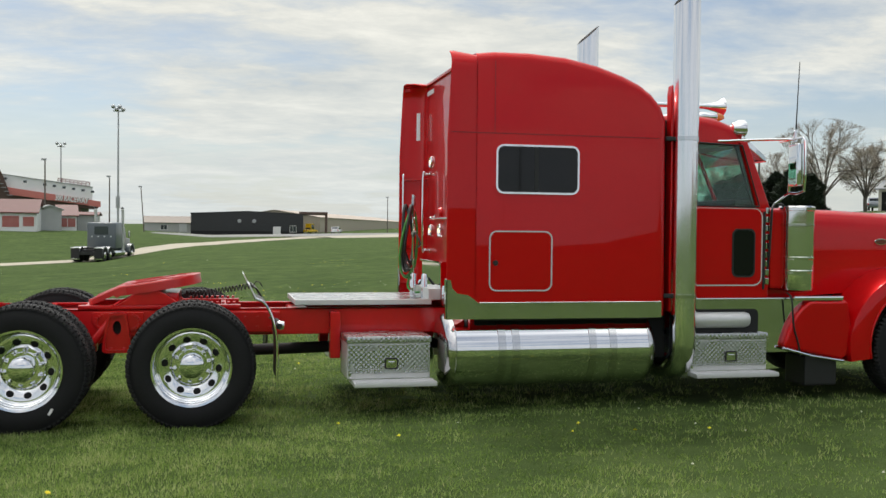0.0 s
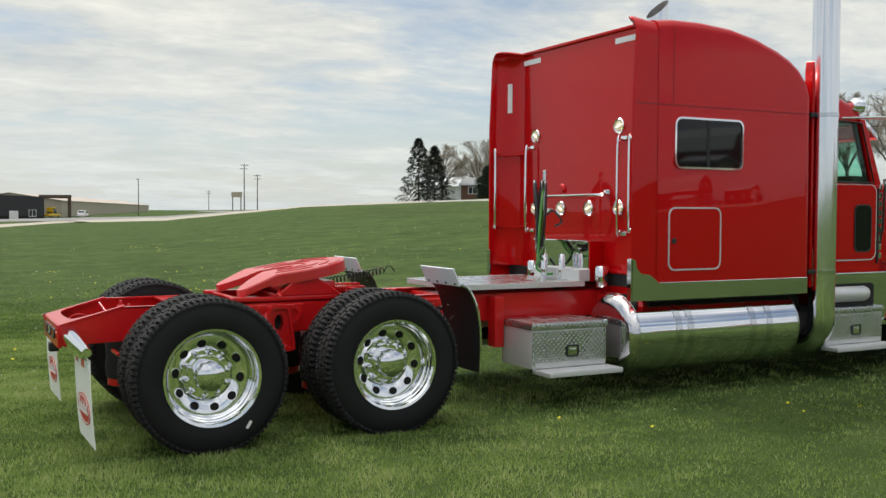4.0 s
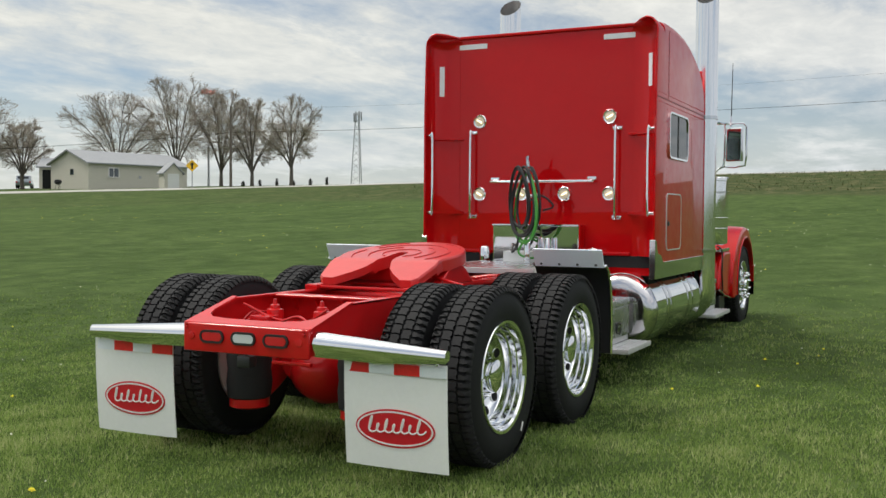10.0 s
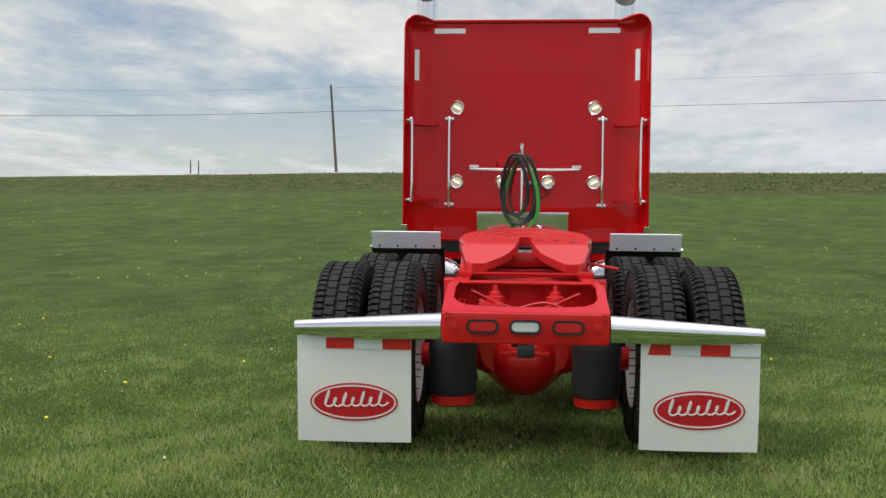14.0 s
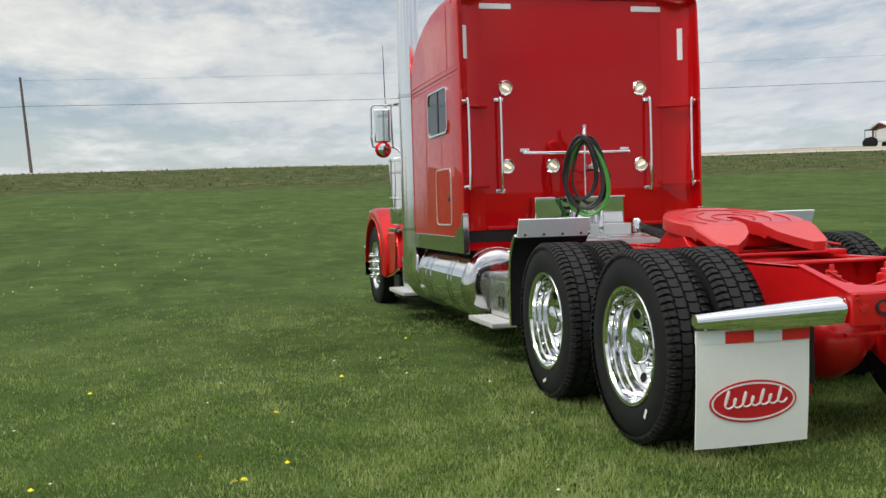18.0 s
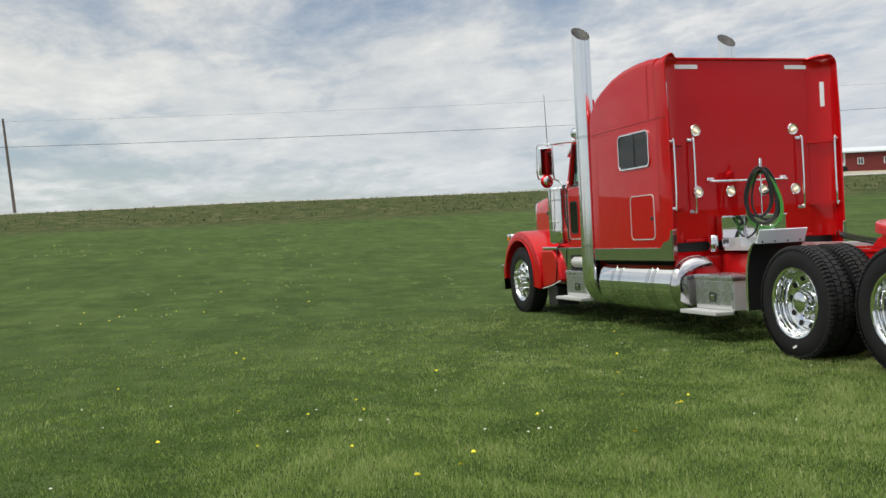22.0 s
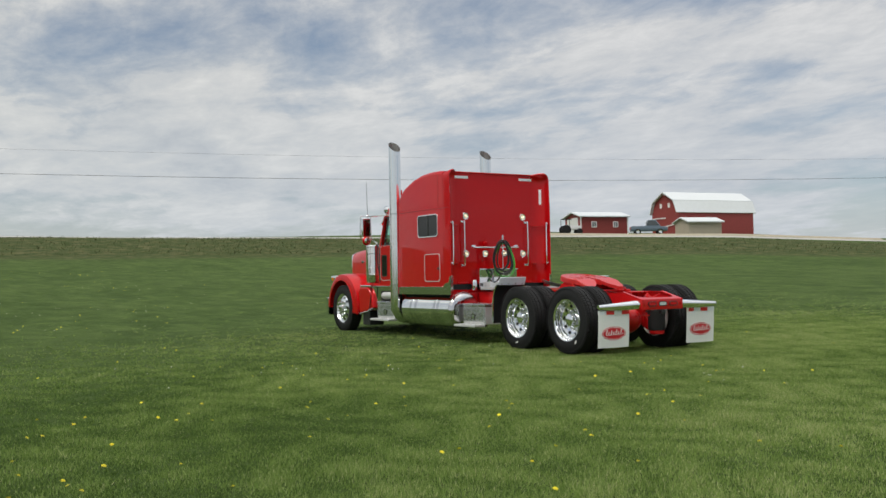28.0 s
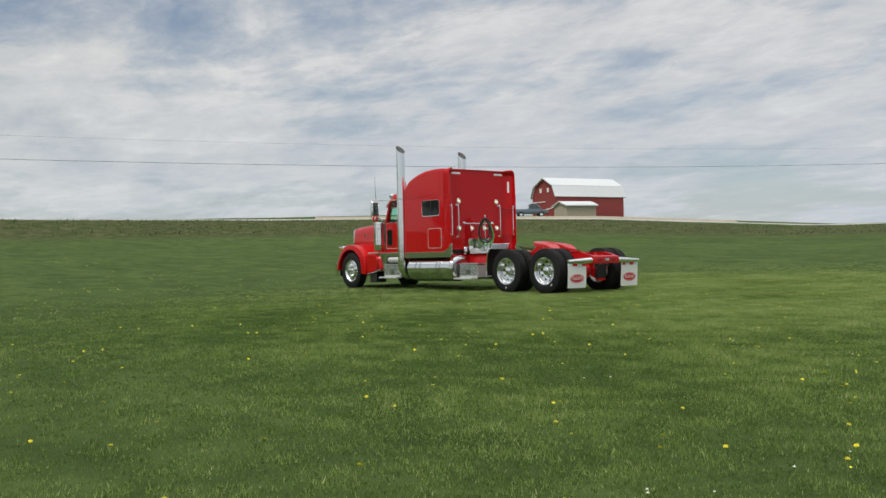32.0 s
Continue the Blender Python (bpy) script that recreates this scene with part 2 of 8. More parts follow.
decal_red = mat("red_decal", (0.60, 0.014, 0.026), 0.35, grain=0.05)
decal_white = mat("white_decal", (0.80, 0.78, 0.76), 0.4, grain=0.04)
tape_red = mat("red_reflective_tape", (0.75, 0.02, 0.02), 0.3, grain=0.15, grain_scale=120)
tape_white = mat("white_reflective_tape", (0.84, 0.87, 0.90), 0.32, grain=0.08, grain_scale=120, stain=0.2)
lens_red = mat("red_lens", (0.58, 0.008, 0.012), 0.2, coat=0.3, bump=0.2, bump_scale=150)
lens_clear = mat("clear_lens", (0.62, 0.66, 0.66), 0.14, coat=1.0, bump=0.3, bump_scale=120)
lens_smoke = mat("smoky_marker_lens", (0.11, 0.03, 0.02), 0.2, coat=0.6)
lens_amber = mat("amber_lens", (0.75, 0.20, 0.01), 0.15, coat=1.0)
lamp_lit = mat("lit_lamp_lens", (0.80, 0.72, 0.58), 0.10, coat=1.0, emit=(1.0, 0.72, 0.34), emit_strength=0.10, bump=0.25, bump_scale=90)
bulb_lit = mat("lit_bulb", (1.0, 0.9, 0.7), 0.3, emit=(1.0, 0.82, 0.5), emit_strength=2.2)
hose_green = mat("green_hose", (0.05, 0.26, 0.035), 0.35, grain=0.1)
hose_black = mat("black_hose", (0.014, 0.014, 0.015), 0.38, grain=0.2)
head_cloth = mat("pale_head_lining", (0.42, 0.42, 0.40), 0.9, grain=0.1)
seat_cloth = mat("grey_seat_cloth", (0.06, 0.06, 0.065), 0.85, grain=0.3)
interior = mat("cab_lining", (0.028, 0.027, 0.027), 0.8, grain=0.2)
# near-black colour painted in for the shade inside wheel holes and the garage bay
opening_shade = mat("painted_opening_shade", (0.006, 0.006, 0.006), 0.9)
mirror_glass = mat("mirror_glass", (0.75, 0.77, 0.78), 0.01, metal=1.0)


def diamond_plate():
    m = mat("diamond_plate", (0.55, 0.56, 0.57), 0.26, metal=0.9, rough_var=0.06, stain=0.25, stain_scale=7)
    nt = m.node_tree
    b = nt.nodes["Principled BSDF"]
    N, L = nt.nodes.new, nt.links.new
    co = N("ShaderNodeTexCoord")
    waves = []
    for way in ((1.0, 0.0, 0.0), (0.0, 1.0, 1.0)):
        dot = N("ShaderNodeVectorMath")
        dot.operation = "DOT_PRODUCT"
        L(co.outputs["Object"], dot.inputs[0])
        dot.inputs[1].default_value = tuple(2 * math.pi / 0.044 * w for w in way)
        sn = N("ShaderNodeMath")
        sn.operation = "SINE"
        L(dot.outputs["Value"], sn.inputs[0])
        waves.append(sn.outputs[0])
    mn = N("ShaderNodeMath")
    mn.operation = "MULTIPLY"
    L(waves[0], mn.inputs[0]), L(waves[1], mn.inputs[1])
    bp = N("ShaderNodeBump")
    bp.inputs["Strength"].default_value, bp.inputs["Distance"].default_value = 0.34, 0.004
    L(mn.outputs[0], bp.inputs["Height"])
    L(bp.outputs[0], b.inputs["Normal"])
    return m


tread_plate = diamond_plate()


def glass_mat(name, tint, rough=0.0, mix=0.75):
    """Tinted pane: mostly see-through with a clear reflection."""
    m = bpy.data.materials.new(name)
    m.use_nodes = True
    nt = m.node_tree
    nt.nodes.clear()
    N, L = nt.nodes.new, nt.links.new
    out, mx, tr, gl, fr = N("ShaderNodeOutputMaterial"), N("ShaderNodeMixShader"), N("ShaderNodeBsdfTransparent"), N("ShaderNodeBsdfGlossy"), N("ShaderNodeLayerWeight")
    tr.inputs[0].default_value = (*tint, 1)
    gl.inputs["Roughness"].default_value = rough
    pw, ad = N("ShaderNodeMath"), N("ShaderNodeMath")
    pw.operation, ad.operation = "POWER", "MULTIPLY_ADD"
    L(fr.outputs["Facing"], pw.inputs[0])
    pw.inputs[1].default_value = 4.5
    L(pw.outputs[0], ad.inputs[0])
    ad.inputs[1].default_value, ad.inputs[2].default_value = 0.9, 0.04
    L(ad.outputs[0], mx.inputs[0]), L(tr.outputs[0], mx.inputs[1]), L(gl.outputs[0], mx.inputs[2]), L(mx.outputs[0], out.inputs[0])
    return m


glass_tint = mat("dark_window_glass", (0.006, 0.007, 0.008), 0.03, coat=0.0, spec=0.35)
glass_cab = glass_mat("cab_glass", (0.76, 0.95, 0.88))

# ---- mesh helpers ----


def part(name, bm, material, parent, label="", smooth=35.0, kind=""):
    """One mesh object under a thing or a part."""
    me = bpy.data.meshes.new(name)
    bmesh.ops.recalc_face_normals(bm, faces=bm.faces)
    bm.edges.index_update()
    creases = [e.index for e in bm.edges if not e.smooth]
    bm.to_mesh(me)
    bm.free()
    me.materials.append(material)
    if smooth:
        me.shade_smooth()
        me.set_sharp_from_angle(angle=radians(smooth))
        for i in creases:
            me.edges[i].use_edge_sharp = True
    ob = new(name, me)
    if parent is not None:
        ob.parent = parent
    if label:
        ob["label"] = label
    if kind:
        ob["kind"] = kind
    return ob


def share(name, mesh, parent, m, label=""):
    """Another object on a mesh that exists already."""
    ob = new(name, mesh)
    ob.parent = parent
    ob.matrix_local = m
    if label:
        ob["label"] = label
    return ob


def thing(name, label, category, group="", kind="", at=(0, 0, 0)):
    ob = new(name)
    ob.empty_display_size = 0.3
    ob.location = at
    return tagged(ob, label, category, group, kind)


def keep_flat(bm):
    """Hold broad faces flat where a narrow bevel meets them."""
    for e in bm.edges:
        if len(e.link_faces) == 2:
            a, b = sorted(f.calc_area() for f in e.link_faces)
            if b > 8 * a and e.calc_face_angle(0) > 0.10:
                e.smooth = False


def bx(x0, x1, y0, y1, z0, z1, bevel=0.006, seg=2, bm=None):
    bm2 = bmesh.new()
    bmesh.ops.create_cube(bm2, size=1.0)
    for v in bm2.verts:
        v.co = Vector(((x0 + x1) / 2 + v.co.x * abs(x1 - x0), (y0 + y1) / 2 + v.co.y * abs(y1 - y0), (z0 + z1) / 2 + v.co.z * abs(z1 - z0)))
    if bevel:
        w = min(bevel, 0.45 * min(abs(x1 - x0), abs(y1 - y0), abs(z1 - z0)))
        bmesh.ops.bevel(bm2, geom=bm2.edges[:], offset=w, segments=seg, profile=0.6, affect="EDGES")
        if min(abs(x1 - x0), abs(y1 - y0), abs(z1 - z0)) > 4 * w or w < 0.011:
            keep_flat(bm2)
    return merged(bm, bm2)


def merged(bm, other):
    if bm is None:
        return other
    me = bpy.data.meshes.new("tmp")
    other.to_mesh(me)
    other.free()
    bm.from_mesh(me)
    bpy.data.meshes.remove(me)
    return bm


def rings(bm, loops, close=True, cap0=True, cap1=True):
    """Skin a row of equal vertex loops."""
    made = [[bm.verts.new(p) for p in loop] for loop in loops]
    n = len(made[0])
    for a, b in zip(made, made[1:]):
        for i in range(n if close else n - 1):
            j = (i + 1) % n
            try:
                bm.faces.new((a[i], a[j], b[j], b[i]))
            except ValueError:
                pass
    if cap0 and close:
        bm.faces.new(list(reversed(made[0])))
    if cap1 and close:
        bm.faces.new(made[-1])
    return bm


def frame_of(d):
    d = Vector(d).normalized()
    u = d.cross(Vector((0, 0, 1))) if abs(d.z) < 0.95 else d.cross(Vector((1, 0, 0)))
    u.normalize()
    return u, d.cross(u).normalized()


def tube(points, r, seg=10, bm=None, caps=True):
    """A round bar along a line of points; r may be one radius or one for each point."""
    bm = bm or bmesh.new()
    pts = [Vector(p) for p in points]
    loops = []
    u = None
    for i, p in enumerate(pts):
        d = (pts[min(i + 1, len(pts) - 1)] - pts[max(i - 1, 0)]).normalized()
        if u is None:
            u, v = frame_of(d)
        else:
            u = (u - d * u.dot(d)).normalized()
            v = d.cross(u)
        rr = r[i] if isinstance(r, (list, tuple)) else r
        loops.append([p + (u * math.cos(a) + v * math.sin(a)) * rr for a in (2 * math.pi * k / seg for k in range(seg))])
    return rings(bm, loops, True, caps, caps)


def smooth_path(points, steps=6):
    """Rounds a line of points (Catmull-Rom)."""
    p = [Vector(q) for q in points]
    p = [p[0] * 2 - p[1]] + p + [p[-1] * 2 - p[-2]]
    out = []
    for i in range(1, len(p) - 2):
        for k in range(steps):
            t = k / steps
            out.append(0.5 * ((2 * p[i]) + (p[i + 1] - p[i - 1]) * t + (2 * p[i - 1] - 5 * p[i] + 4 * p[i + 1] - p[i + 2]) * t * t + (3 * p[i] - p[i - 1] - 3 * p[i + 1] + p[i + 2]) * t ** 3))
    out.append(p[-2])
    return out


def lathe(profile, seg=48, axis="y", center=(0, 0, 0), bm=None, closed=False, caps=False):
    """Turn a profile of (radius, along) about an axis."""
    bm = bm or bmesh.new()
    c = Vector(center)
    loops = []
    for r, h in profile:
        loop = []
        for k in range(seg):
            a = 2 * math.pi * k / seg
            x, y = r * math.cos(a), r * math.sin(a)
            loop.append(c + (Vector((x, h, y)) if axis == "y" else Vector((h, x, y)) if axis == "x" else Vector((x, y, h))))
        loops.append(loop)
    if closed:
        loops.append(loops[0])
        return rings(bm, loops, True, False, False)
    rings(bm, loops, True, caps and profile[0][0] > 1e-5, caps and profile[-1][0] > 1e-5)
    bmesh.ops.remove_doubles(bm, verts=bm.verts, dist=1e-6)
    return bm


def prism(poly, a0, a1, plane="xz", bevel=0.0, seg=3, bm=None, which=None):
    """A polygon drawn in one plane and drawn out along the third axis."""
    bm2 = bmesh.new()

    def at(p, h):
        return Vector((p[0], h, p[1])) if plane == "xz" else Vector((p[0], p[1], h)) if plane == "xy" else Vector((h, p[0], p[1]))

    lo, hi = [bm2.verts.new(at(p, a0)) for p in poly], [bm2.verts.new(at(p, a1)) for p in poly]
    bm2.faces.new(lo), bm2.faces.new(list(reversed(hi)))
    n = len(poly)
    for i in range(n):
        j = (i + 1) % n
        bm2.faces.new((lo[i], hi[i], hi[j], lo[j]))
    bmesh.ops.recalc_face_normals(bm2, faces=bm2.faces)
    if bevel:
        rim = [e for e in bm2.edges if (which is None and len(e.link_faces) == 2 and e.calc_face_angle(0) > 0.5) or (which and which(e))]
        bmesh.ops.bevel(bm2, geom=rim, offset=bevel, segments=seg, profile=0.5, affect="EDGES")
        if bevel <= 0.05:
            keep_flat(bm2)
    return merged(bm, bm2)


def rrect(x0, x1, z0, z1, r, k=5):
    """Outline of a rectangle with round corners."""
    out = []
    for cx, cz, a0 in ((x1 - r, z1 - r, 0), (x0 + r, z1 - r, 90), (x0 + r, z0 + r, 180), (x1 - r, z0 + r, 270)):
        for i in range(k + 1):
            a = radians(a0 + 90 * i / k)
            out.append((cx + r * math.cos(a), cz + r * math.sin(a)))
    return out


def outline_ring(outer, inner, a0, a1, plane="xz", bm=None):
    """A flat frame between two outlines of equal length."""
    bm = bm or bmesh.new()

    def at(p, h):
        return Vector((p[0], h, p[1])) if plane == "xz" else Vector((p[0], p[1], h)) if plane == "xy" else Vector((h, p[0], p[1]))

    loops = [[at(p, a0) for p in outer], [at(p, a1) for p in outer], [at(p, a1) for p in inner], [at(p, a0) for p in inner]]
    loops.append(loops[0])
    return rings(bm, loops, True, False, False)


def mirror_y(bm):
    for v in bm.verts:
        v.co.y = -v.co.y
    bmesh.ops.reverse_faces(bm, faces=bm.faces)
    return bm


def moved(bm, m):
    bmesh.ops.transform(bm, matrix=m, verts=bm.verts)
    return bm


def lerp_table(table, key):
    """Straight-line reading of a table of (key, values...)."""
    if key <= table[0][0]:
        return table[0][1:]
    for a, b in zip(table, table[1:]):
        if key <= b[0]:
            t = (key - a[0]) / (b[0] - a[0])
            return tuple(p + (q - p) * t for p, q in zip(a[1:], b[1:]))
    return table[-1][1:]

# ---- ground ----
# bearing, then the rise in degrees at 64, 76, 130, 250 and 600 m
RISE = [
    (-180, 0.3, 0.5, 0.5, 0.3, 0.2), (-120, 0.6, 1.2, 1.2, 0.6, 0.3), (-63, 0.60, 1.10, 1.35, 0.8, 0.4), (-48, 1.15, 2.0, 2.3, 1.1, 0.4), (-35, 1.40, 2.32, 2.70, 1.3, 0.5),
    (-15, 1.45, 2.50, 2.54, 1.3, 0.5), (0, 1.42, 2.55, 2.58, 1.3, 0.5), (13, 1.44, 2.35, 2.38, 1.2, 0.5), (33, 0.95, 1.68, 1.75, 0.9, 0.4),
    (49, 0.43, 1.08, 1.36, 0.7, 0.4), (63, 0.05, 0.52, 0.72, 0.45, 0.25), (70, -0.25, 0.12, 0.38, 0.3, 0.18), (78, -1.15, -0.95, -0.55, -0.2, 0.08),
    (90, -1.55, -1.28, -0.80, -0.48, 0.0), (96, -2.2, -1.95, -0.30, -0.15, 0.0), (105, -2.4, -2.1, -0.15, -0.1, 0.0), (120, -1.4, -1.2, -0.3, -0.1, 0.0),
    (180, 0.3, 0.5, 0.5, 0.3, 0.2),
]


def ground_z(x, y):
    r = math.hypot(x, y)
    e = lerp_table(RISE, math.degrees(math.atan2(y, x)))
    nodes = [(12.0, 0.0)] + [(d, 1.5 + (d + 4) * math.tan(radians(a))) for d, a in zip((64.0, 76.0, 130.0, 250.0, 600.0), e)] + [(3000.0, 6.0)]
    if r <= 12:
        z = 0.0
    elif r <= 64:
        z = nodes[1][1] * ((r - 12) / 52) ** 1.25
    else:
        z = lerp_table(nodes, r)[0]
    near = max(0.0, 1 - max(0.0, r - 14) / 30)
    lumps = noise.noise(Vector((x * 0.11, y * 0.11, 0))) * 0.05 * min(1.0, max(0.0, r - 9) / 10)
    # the lawn falls away gently towards the far corner
    fall = 0.028 * max(0.0, 0.8 * y - 0.6 * x - 9) * max(0.0, min(1.0, (-x - 4) / 6)) * max(0.0, min(1.0, (44 - r) / 16))
    return z + near * (0.008 * x - 0.014 * y) - fall + lumps


def grass_material(name, cols, dry, scale=1.0):
    """Mown turf: broad mowing patches, clumps and fine blades, dry where the bank is left uncut."""
    m = bpy.data.materials.new(name)
    m.use_nodes = True
    nt = m.node_tree
    b = nt.nodes["Principled BSDF"]
    N, L = nt.nodes.new, nt.links.new
    co = N("ShaderNodeTexCoord")

    def nz(s, d, r=0.6, stretch=None):
        n = N("ShaderNodeTexNoise")
        n.inputs["Scale"].default_value, n.inputs["Detail"].default_value, n.inputs["Roughness"].default_value = s, d, r
        if stretch:
            mp = N("ShaderNodeMapping")
            mp.inputs["Scale"].default_value = stretch
            L(co.outputs["Object"], mp.inputs[0])
            L(mp.outputs[0], n.inputs["Vector"])
        else:
            L(co.outputs["Object"], n.inputs["Vector"])
        return n.outputs["Fac"]

    def ramp(f, stops):
        r = N("ShaderNodeValToRGB")
        e = r.color_ramp.elements
        while len(e) < len(stops):
            e.new(0.5)
        for el, (p, c) in zip(e, stops):
            el.position, el.color = p, (*c, 1)
        L(f, r.inputs[0])
        return r.outputs[0]

    def mix(f, a, c, blend="MIX"):
        x = N("ShaderNodeMix")
        x.data_type, x.blend_type = "RGBA", blend
        if isinstance(f, float):
            x.inputs["Factor"].default_value = f
        else:
            L(f, x.inputs["Factor"])
        L(a, x.inputs["A"]), L(c, x.inputs["B"])
        return x.outputs["Result"]

    broad = ramp(nz(0.16 * scale, 8, 0.66, (1, 1, 1)), [(0.38, tuple(c * 0.8 for c in cols[0])), (0.50, cols[1]), (0.62, cols[2])])
    clump = ramp(nz(1.25 * scale, 9, 0.72), [(0.38, tuple(c * 0.35 for c in cols[0])), (0.5, tuple(c * 0.95 for c in cols[1])), (0.63, tuple(c * 1.55 for c in cols[2]))])
    fine = ramp(nz(62 * scale, 7, 0.8), [(0.30, tuple(c * 0.30 for c in cols[0])), (0.52, cols[1]), (0.72, tuple(min(1, c * 2.1) for c in cols[2]))])
    worn = ramp(nz(0.5, 9, 0.72, (0.55, 1.3, 1)), [(0.44, tuple(c * 0.72 for c in cols[1])), (0.56, tuple(c * 1.25 for c in cols[2]))])
    turf = mix(0.42, mix(0.34, mix(0.62, broad, clump), worn), fine)
    at = N("ShaderNodeAttribute")
    at.attribute_name = "uncut"
    dryc = ramp(nz(1.1, 8, 0.7, (1, 1, 3)), [(0.35, dry[0]), (0.5, dry[1]), (0.64, dry[2])])
    edge = N("ShaderNodeMath")
    edge.operation, edge.use_clamp = "MULTIPLY", True
    L(at.outputs["Fac"], edge.inputs[0])
    edge.inputs[1].default_value = 0.85
    L(mix(edge.outputs[0], turf, dryc), b.inputs["Base Color"])
    b.inputs["Roughness"].default_value = 0.95
    b.inputs["Specular IOR Level"].default_value = 0.07
    bp = N("ShaderNodeBump")
    bp.inputs["Strength"].default_value, bp.inputs["Distance"].default_value = 0.55, 0.05
    L(nz(55 * scale, 7, 0.8), bp.inputs["Height"])
    L(bp.outputs[0], b.inputs["Normal"])
    return m


TURF = ((0.030, 0.057, 0.0145), (0.056, 0.093, 0.0245), (0.092, 0.128, 0.041))
DRY = ((0.030, 0.047, 0.014), (0.058, 0.070, 0.027), (0.125, 0.116, 0.060))
turf_mat = grass_material("lawn_turf", TURF, DRY)


def build_ground():
    radii = [0.0]
    step = 0.6
    while radii[-1] < 2600:
        radii.append(radii[-1] + step)
        if 60 < radii[-1] < 80:
            step = 1.6
        else:
            step = max(step, min(radii[-1] * 0.045, 160)) if radii[-1] > 14 else 0.6
    n = 240
    verts, faces, uncut = [(0, 0, ground_z(0.001, 0))], [], [0.0]
    for r in radii[1:]:
        for k in range(n):
            a = 2 * math.pi * k / n
            x, y = r * math.cos(a), r * math.sin(a)
            verts.append((x, y, ground_z(x, y)))
            deg = math.degrees(math.atan2(y, x))
            band = max(0.0, min(1.0, (r - 58.5) / 3)) * max(0.0, min(1.0, (84 - r) / 6))
            uncut.append(band * (0.3 + 0.7 * max(0.0, min(1.0, (42 - deg) / 18))) * max(0.0, min(1.0, (72 - deg) / 14)) * max(0.0, min(1.0, (deg + 120) / 30)))
    for k in range(n):
        faces.append((0, 1 + k, 1 + (k + 1) % n))
    for i in range(len(radii) - 2):
        a, b = 1 + i * n, 1 + (i + 1) * n
        for k in range(n):
            j = (k + 1) % n
            faces.append((a + k, b + k, b + j, a + j))
    me = bpy.data.meshes.new("ground")
    me.from_pydata(verts, [], faces)
    me.attributes.new("uncut", "FLOAT", "POINT").data.foreach_set("value", uncut)
    me.shade_smooth()
    me.materials.append(turf_mat)
    return tagged(new("ground", me), "green mown lawn rising to a grassy bank", "lawn", kind="structure")


build_ground()


def strip(name, line, widths, material, label, category, lift=0.03, cross=5):
    """A lane or paved sheet laid over the ground."""
    pts = smooth_path([(x, y, 0) for x, y in line], 8)
    verts, faces = [], []
    for i, p in enumerate(pts):
        d = (pts[min(i + 1, len(pts) - 1)] - pts[max(i - 1, 0)]).normalized()
        side = Vector((-d.y, d.x, 0))
        t = i / (len(pts) - 1) * (len(widths) - 1)
        k = min(int(t), len(widths) - 2)
        w = widths[k] + (widths[k + 1] - widths[k]) * (t - k)
        for c in range(cross):
            q = p + side * w * (c / (cross - 1) - 0.5) * (1 + 0.05 * math.sin(i * 1.7 + c))
            verts.append((q.x, q.y, ground_z(q.x, q.y) + lift * (1.0 if 0 < c < cross - 1 else 0.2)))
    for i in range(len(pts) - 1):
        for c in range(cross - 1):
            a = i * cross + c
            faces.append((a, a + 1, a + cross + 1, a + cross))
    me = bpy.data.meshes.new(name)
    me.from_pydata(verts, [], faces)
    me.shade_smooth()
    me.materials.append(material)
    return tagged(new(name, me), label, category, kind="structure")


def polar(az, r):
    return (r * math.cos(radians(az)), r * math.sin(radians(az)))


gravel = mat("pale_gravel", (0.44, 0.40, 0.32), 0.9, grain=0.3, grain_scale=3, stain=0.4, stain_scale=0.3, bump=0.3, bump_scale=12)
asphalt = mat("worn_asphalt", (0.22, 0.22, 0.215), 0.85, grain=0.2, grain_scale=2, stain=0.4, stain_scale=0.15, stain_color=(0.22, 0.21, 0.19))
road_grey = mat("pale_road", (0.40, 0.385, 0.35), 0.85, grain=0.15, grain_scale=1.5, stain=0.3, stain_scale=0.2)
strip("gravel_lane", [polar(125, 62), polar(108, 65), polar(99, 71), polar(94, 82), polar(90, 102), polar(85.5, 140), polar(81, 165), polar(74, 185)], [3, 3, 3.4, 4, 5.5, 7, 8, 8], gravel, "pale gravel lane curving across the grass", "lane", 0.12)
strip("parking_lot", [polar(92.5, 208), polar(88, 206), polar(83, 200), polar(78, 200), polar(73, 215)], [40, 50, 52, 50, 40], asphalt, "grey asphalt parking lot before the dark building", "parking lot", 0.18, 9)
strip("gravel_lot", [polar(84, 150), polar(79, 160), polar(75.5, 178), polar(72.8, 200)], [16, 26, 30, 6], gravel, "pale gravel yard where the lanes meet", "lane", 0.15, 9)
strip("gravel_spur", [polar(78, 165), polar(73, 140), polar(68, 118), polar(62, 104)], [9, 6, 4, 1.5], gravel, "thin pale gravel spur through the grass", "lane", 0.12)
strip("road", [polar(76, 420), polar(73, 260), polar(68, 160), polar(62, 112), polar(52, 86), polar(40, 82), polar(25, 83), polar(10, 84), polar(-10, 84), polar(-30, 85), polar(-48, 90), polar(-63, 98), polar(-80, 120)],
      [7] * 13, road_grey, "grey county road along the top of the bank", "road", 0.10)

# ---- the red truck ----
truck = thing("semi_truck", "glossy red long-nose semi truck tractor with chrome trim on the lawn", "truck")
AX = (0.0, 1.335)
FX = 8.37


def both(name, fn, material, parent=None, label=""):
    """The same part on both sides of the truck."""
    out = []
    for s in (-1, 1):
        bm = fn()
        if s > 0:
            mirror_y(bm)
        out.append(part(name, bm, material, parent or truck, label))
    return out


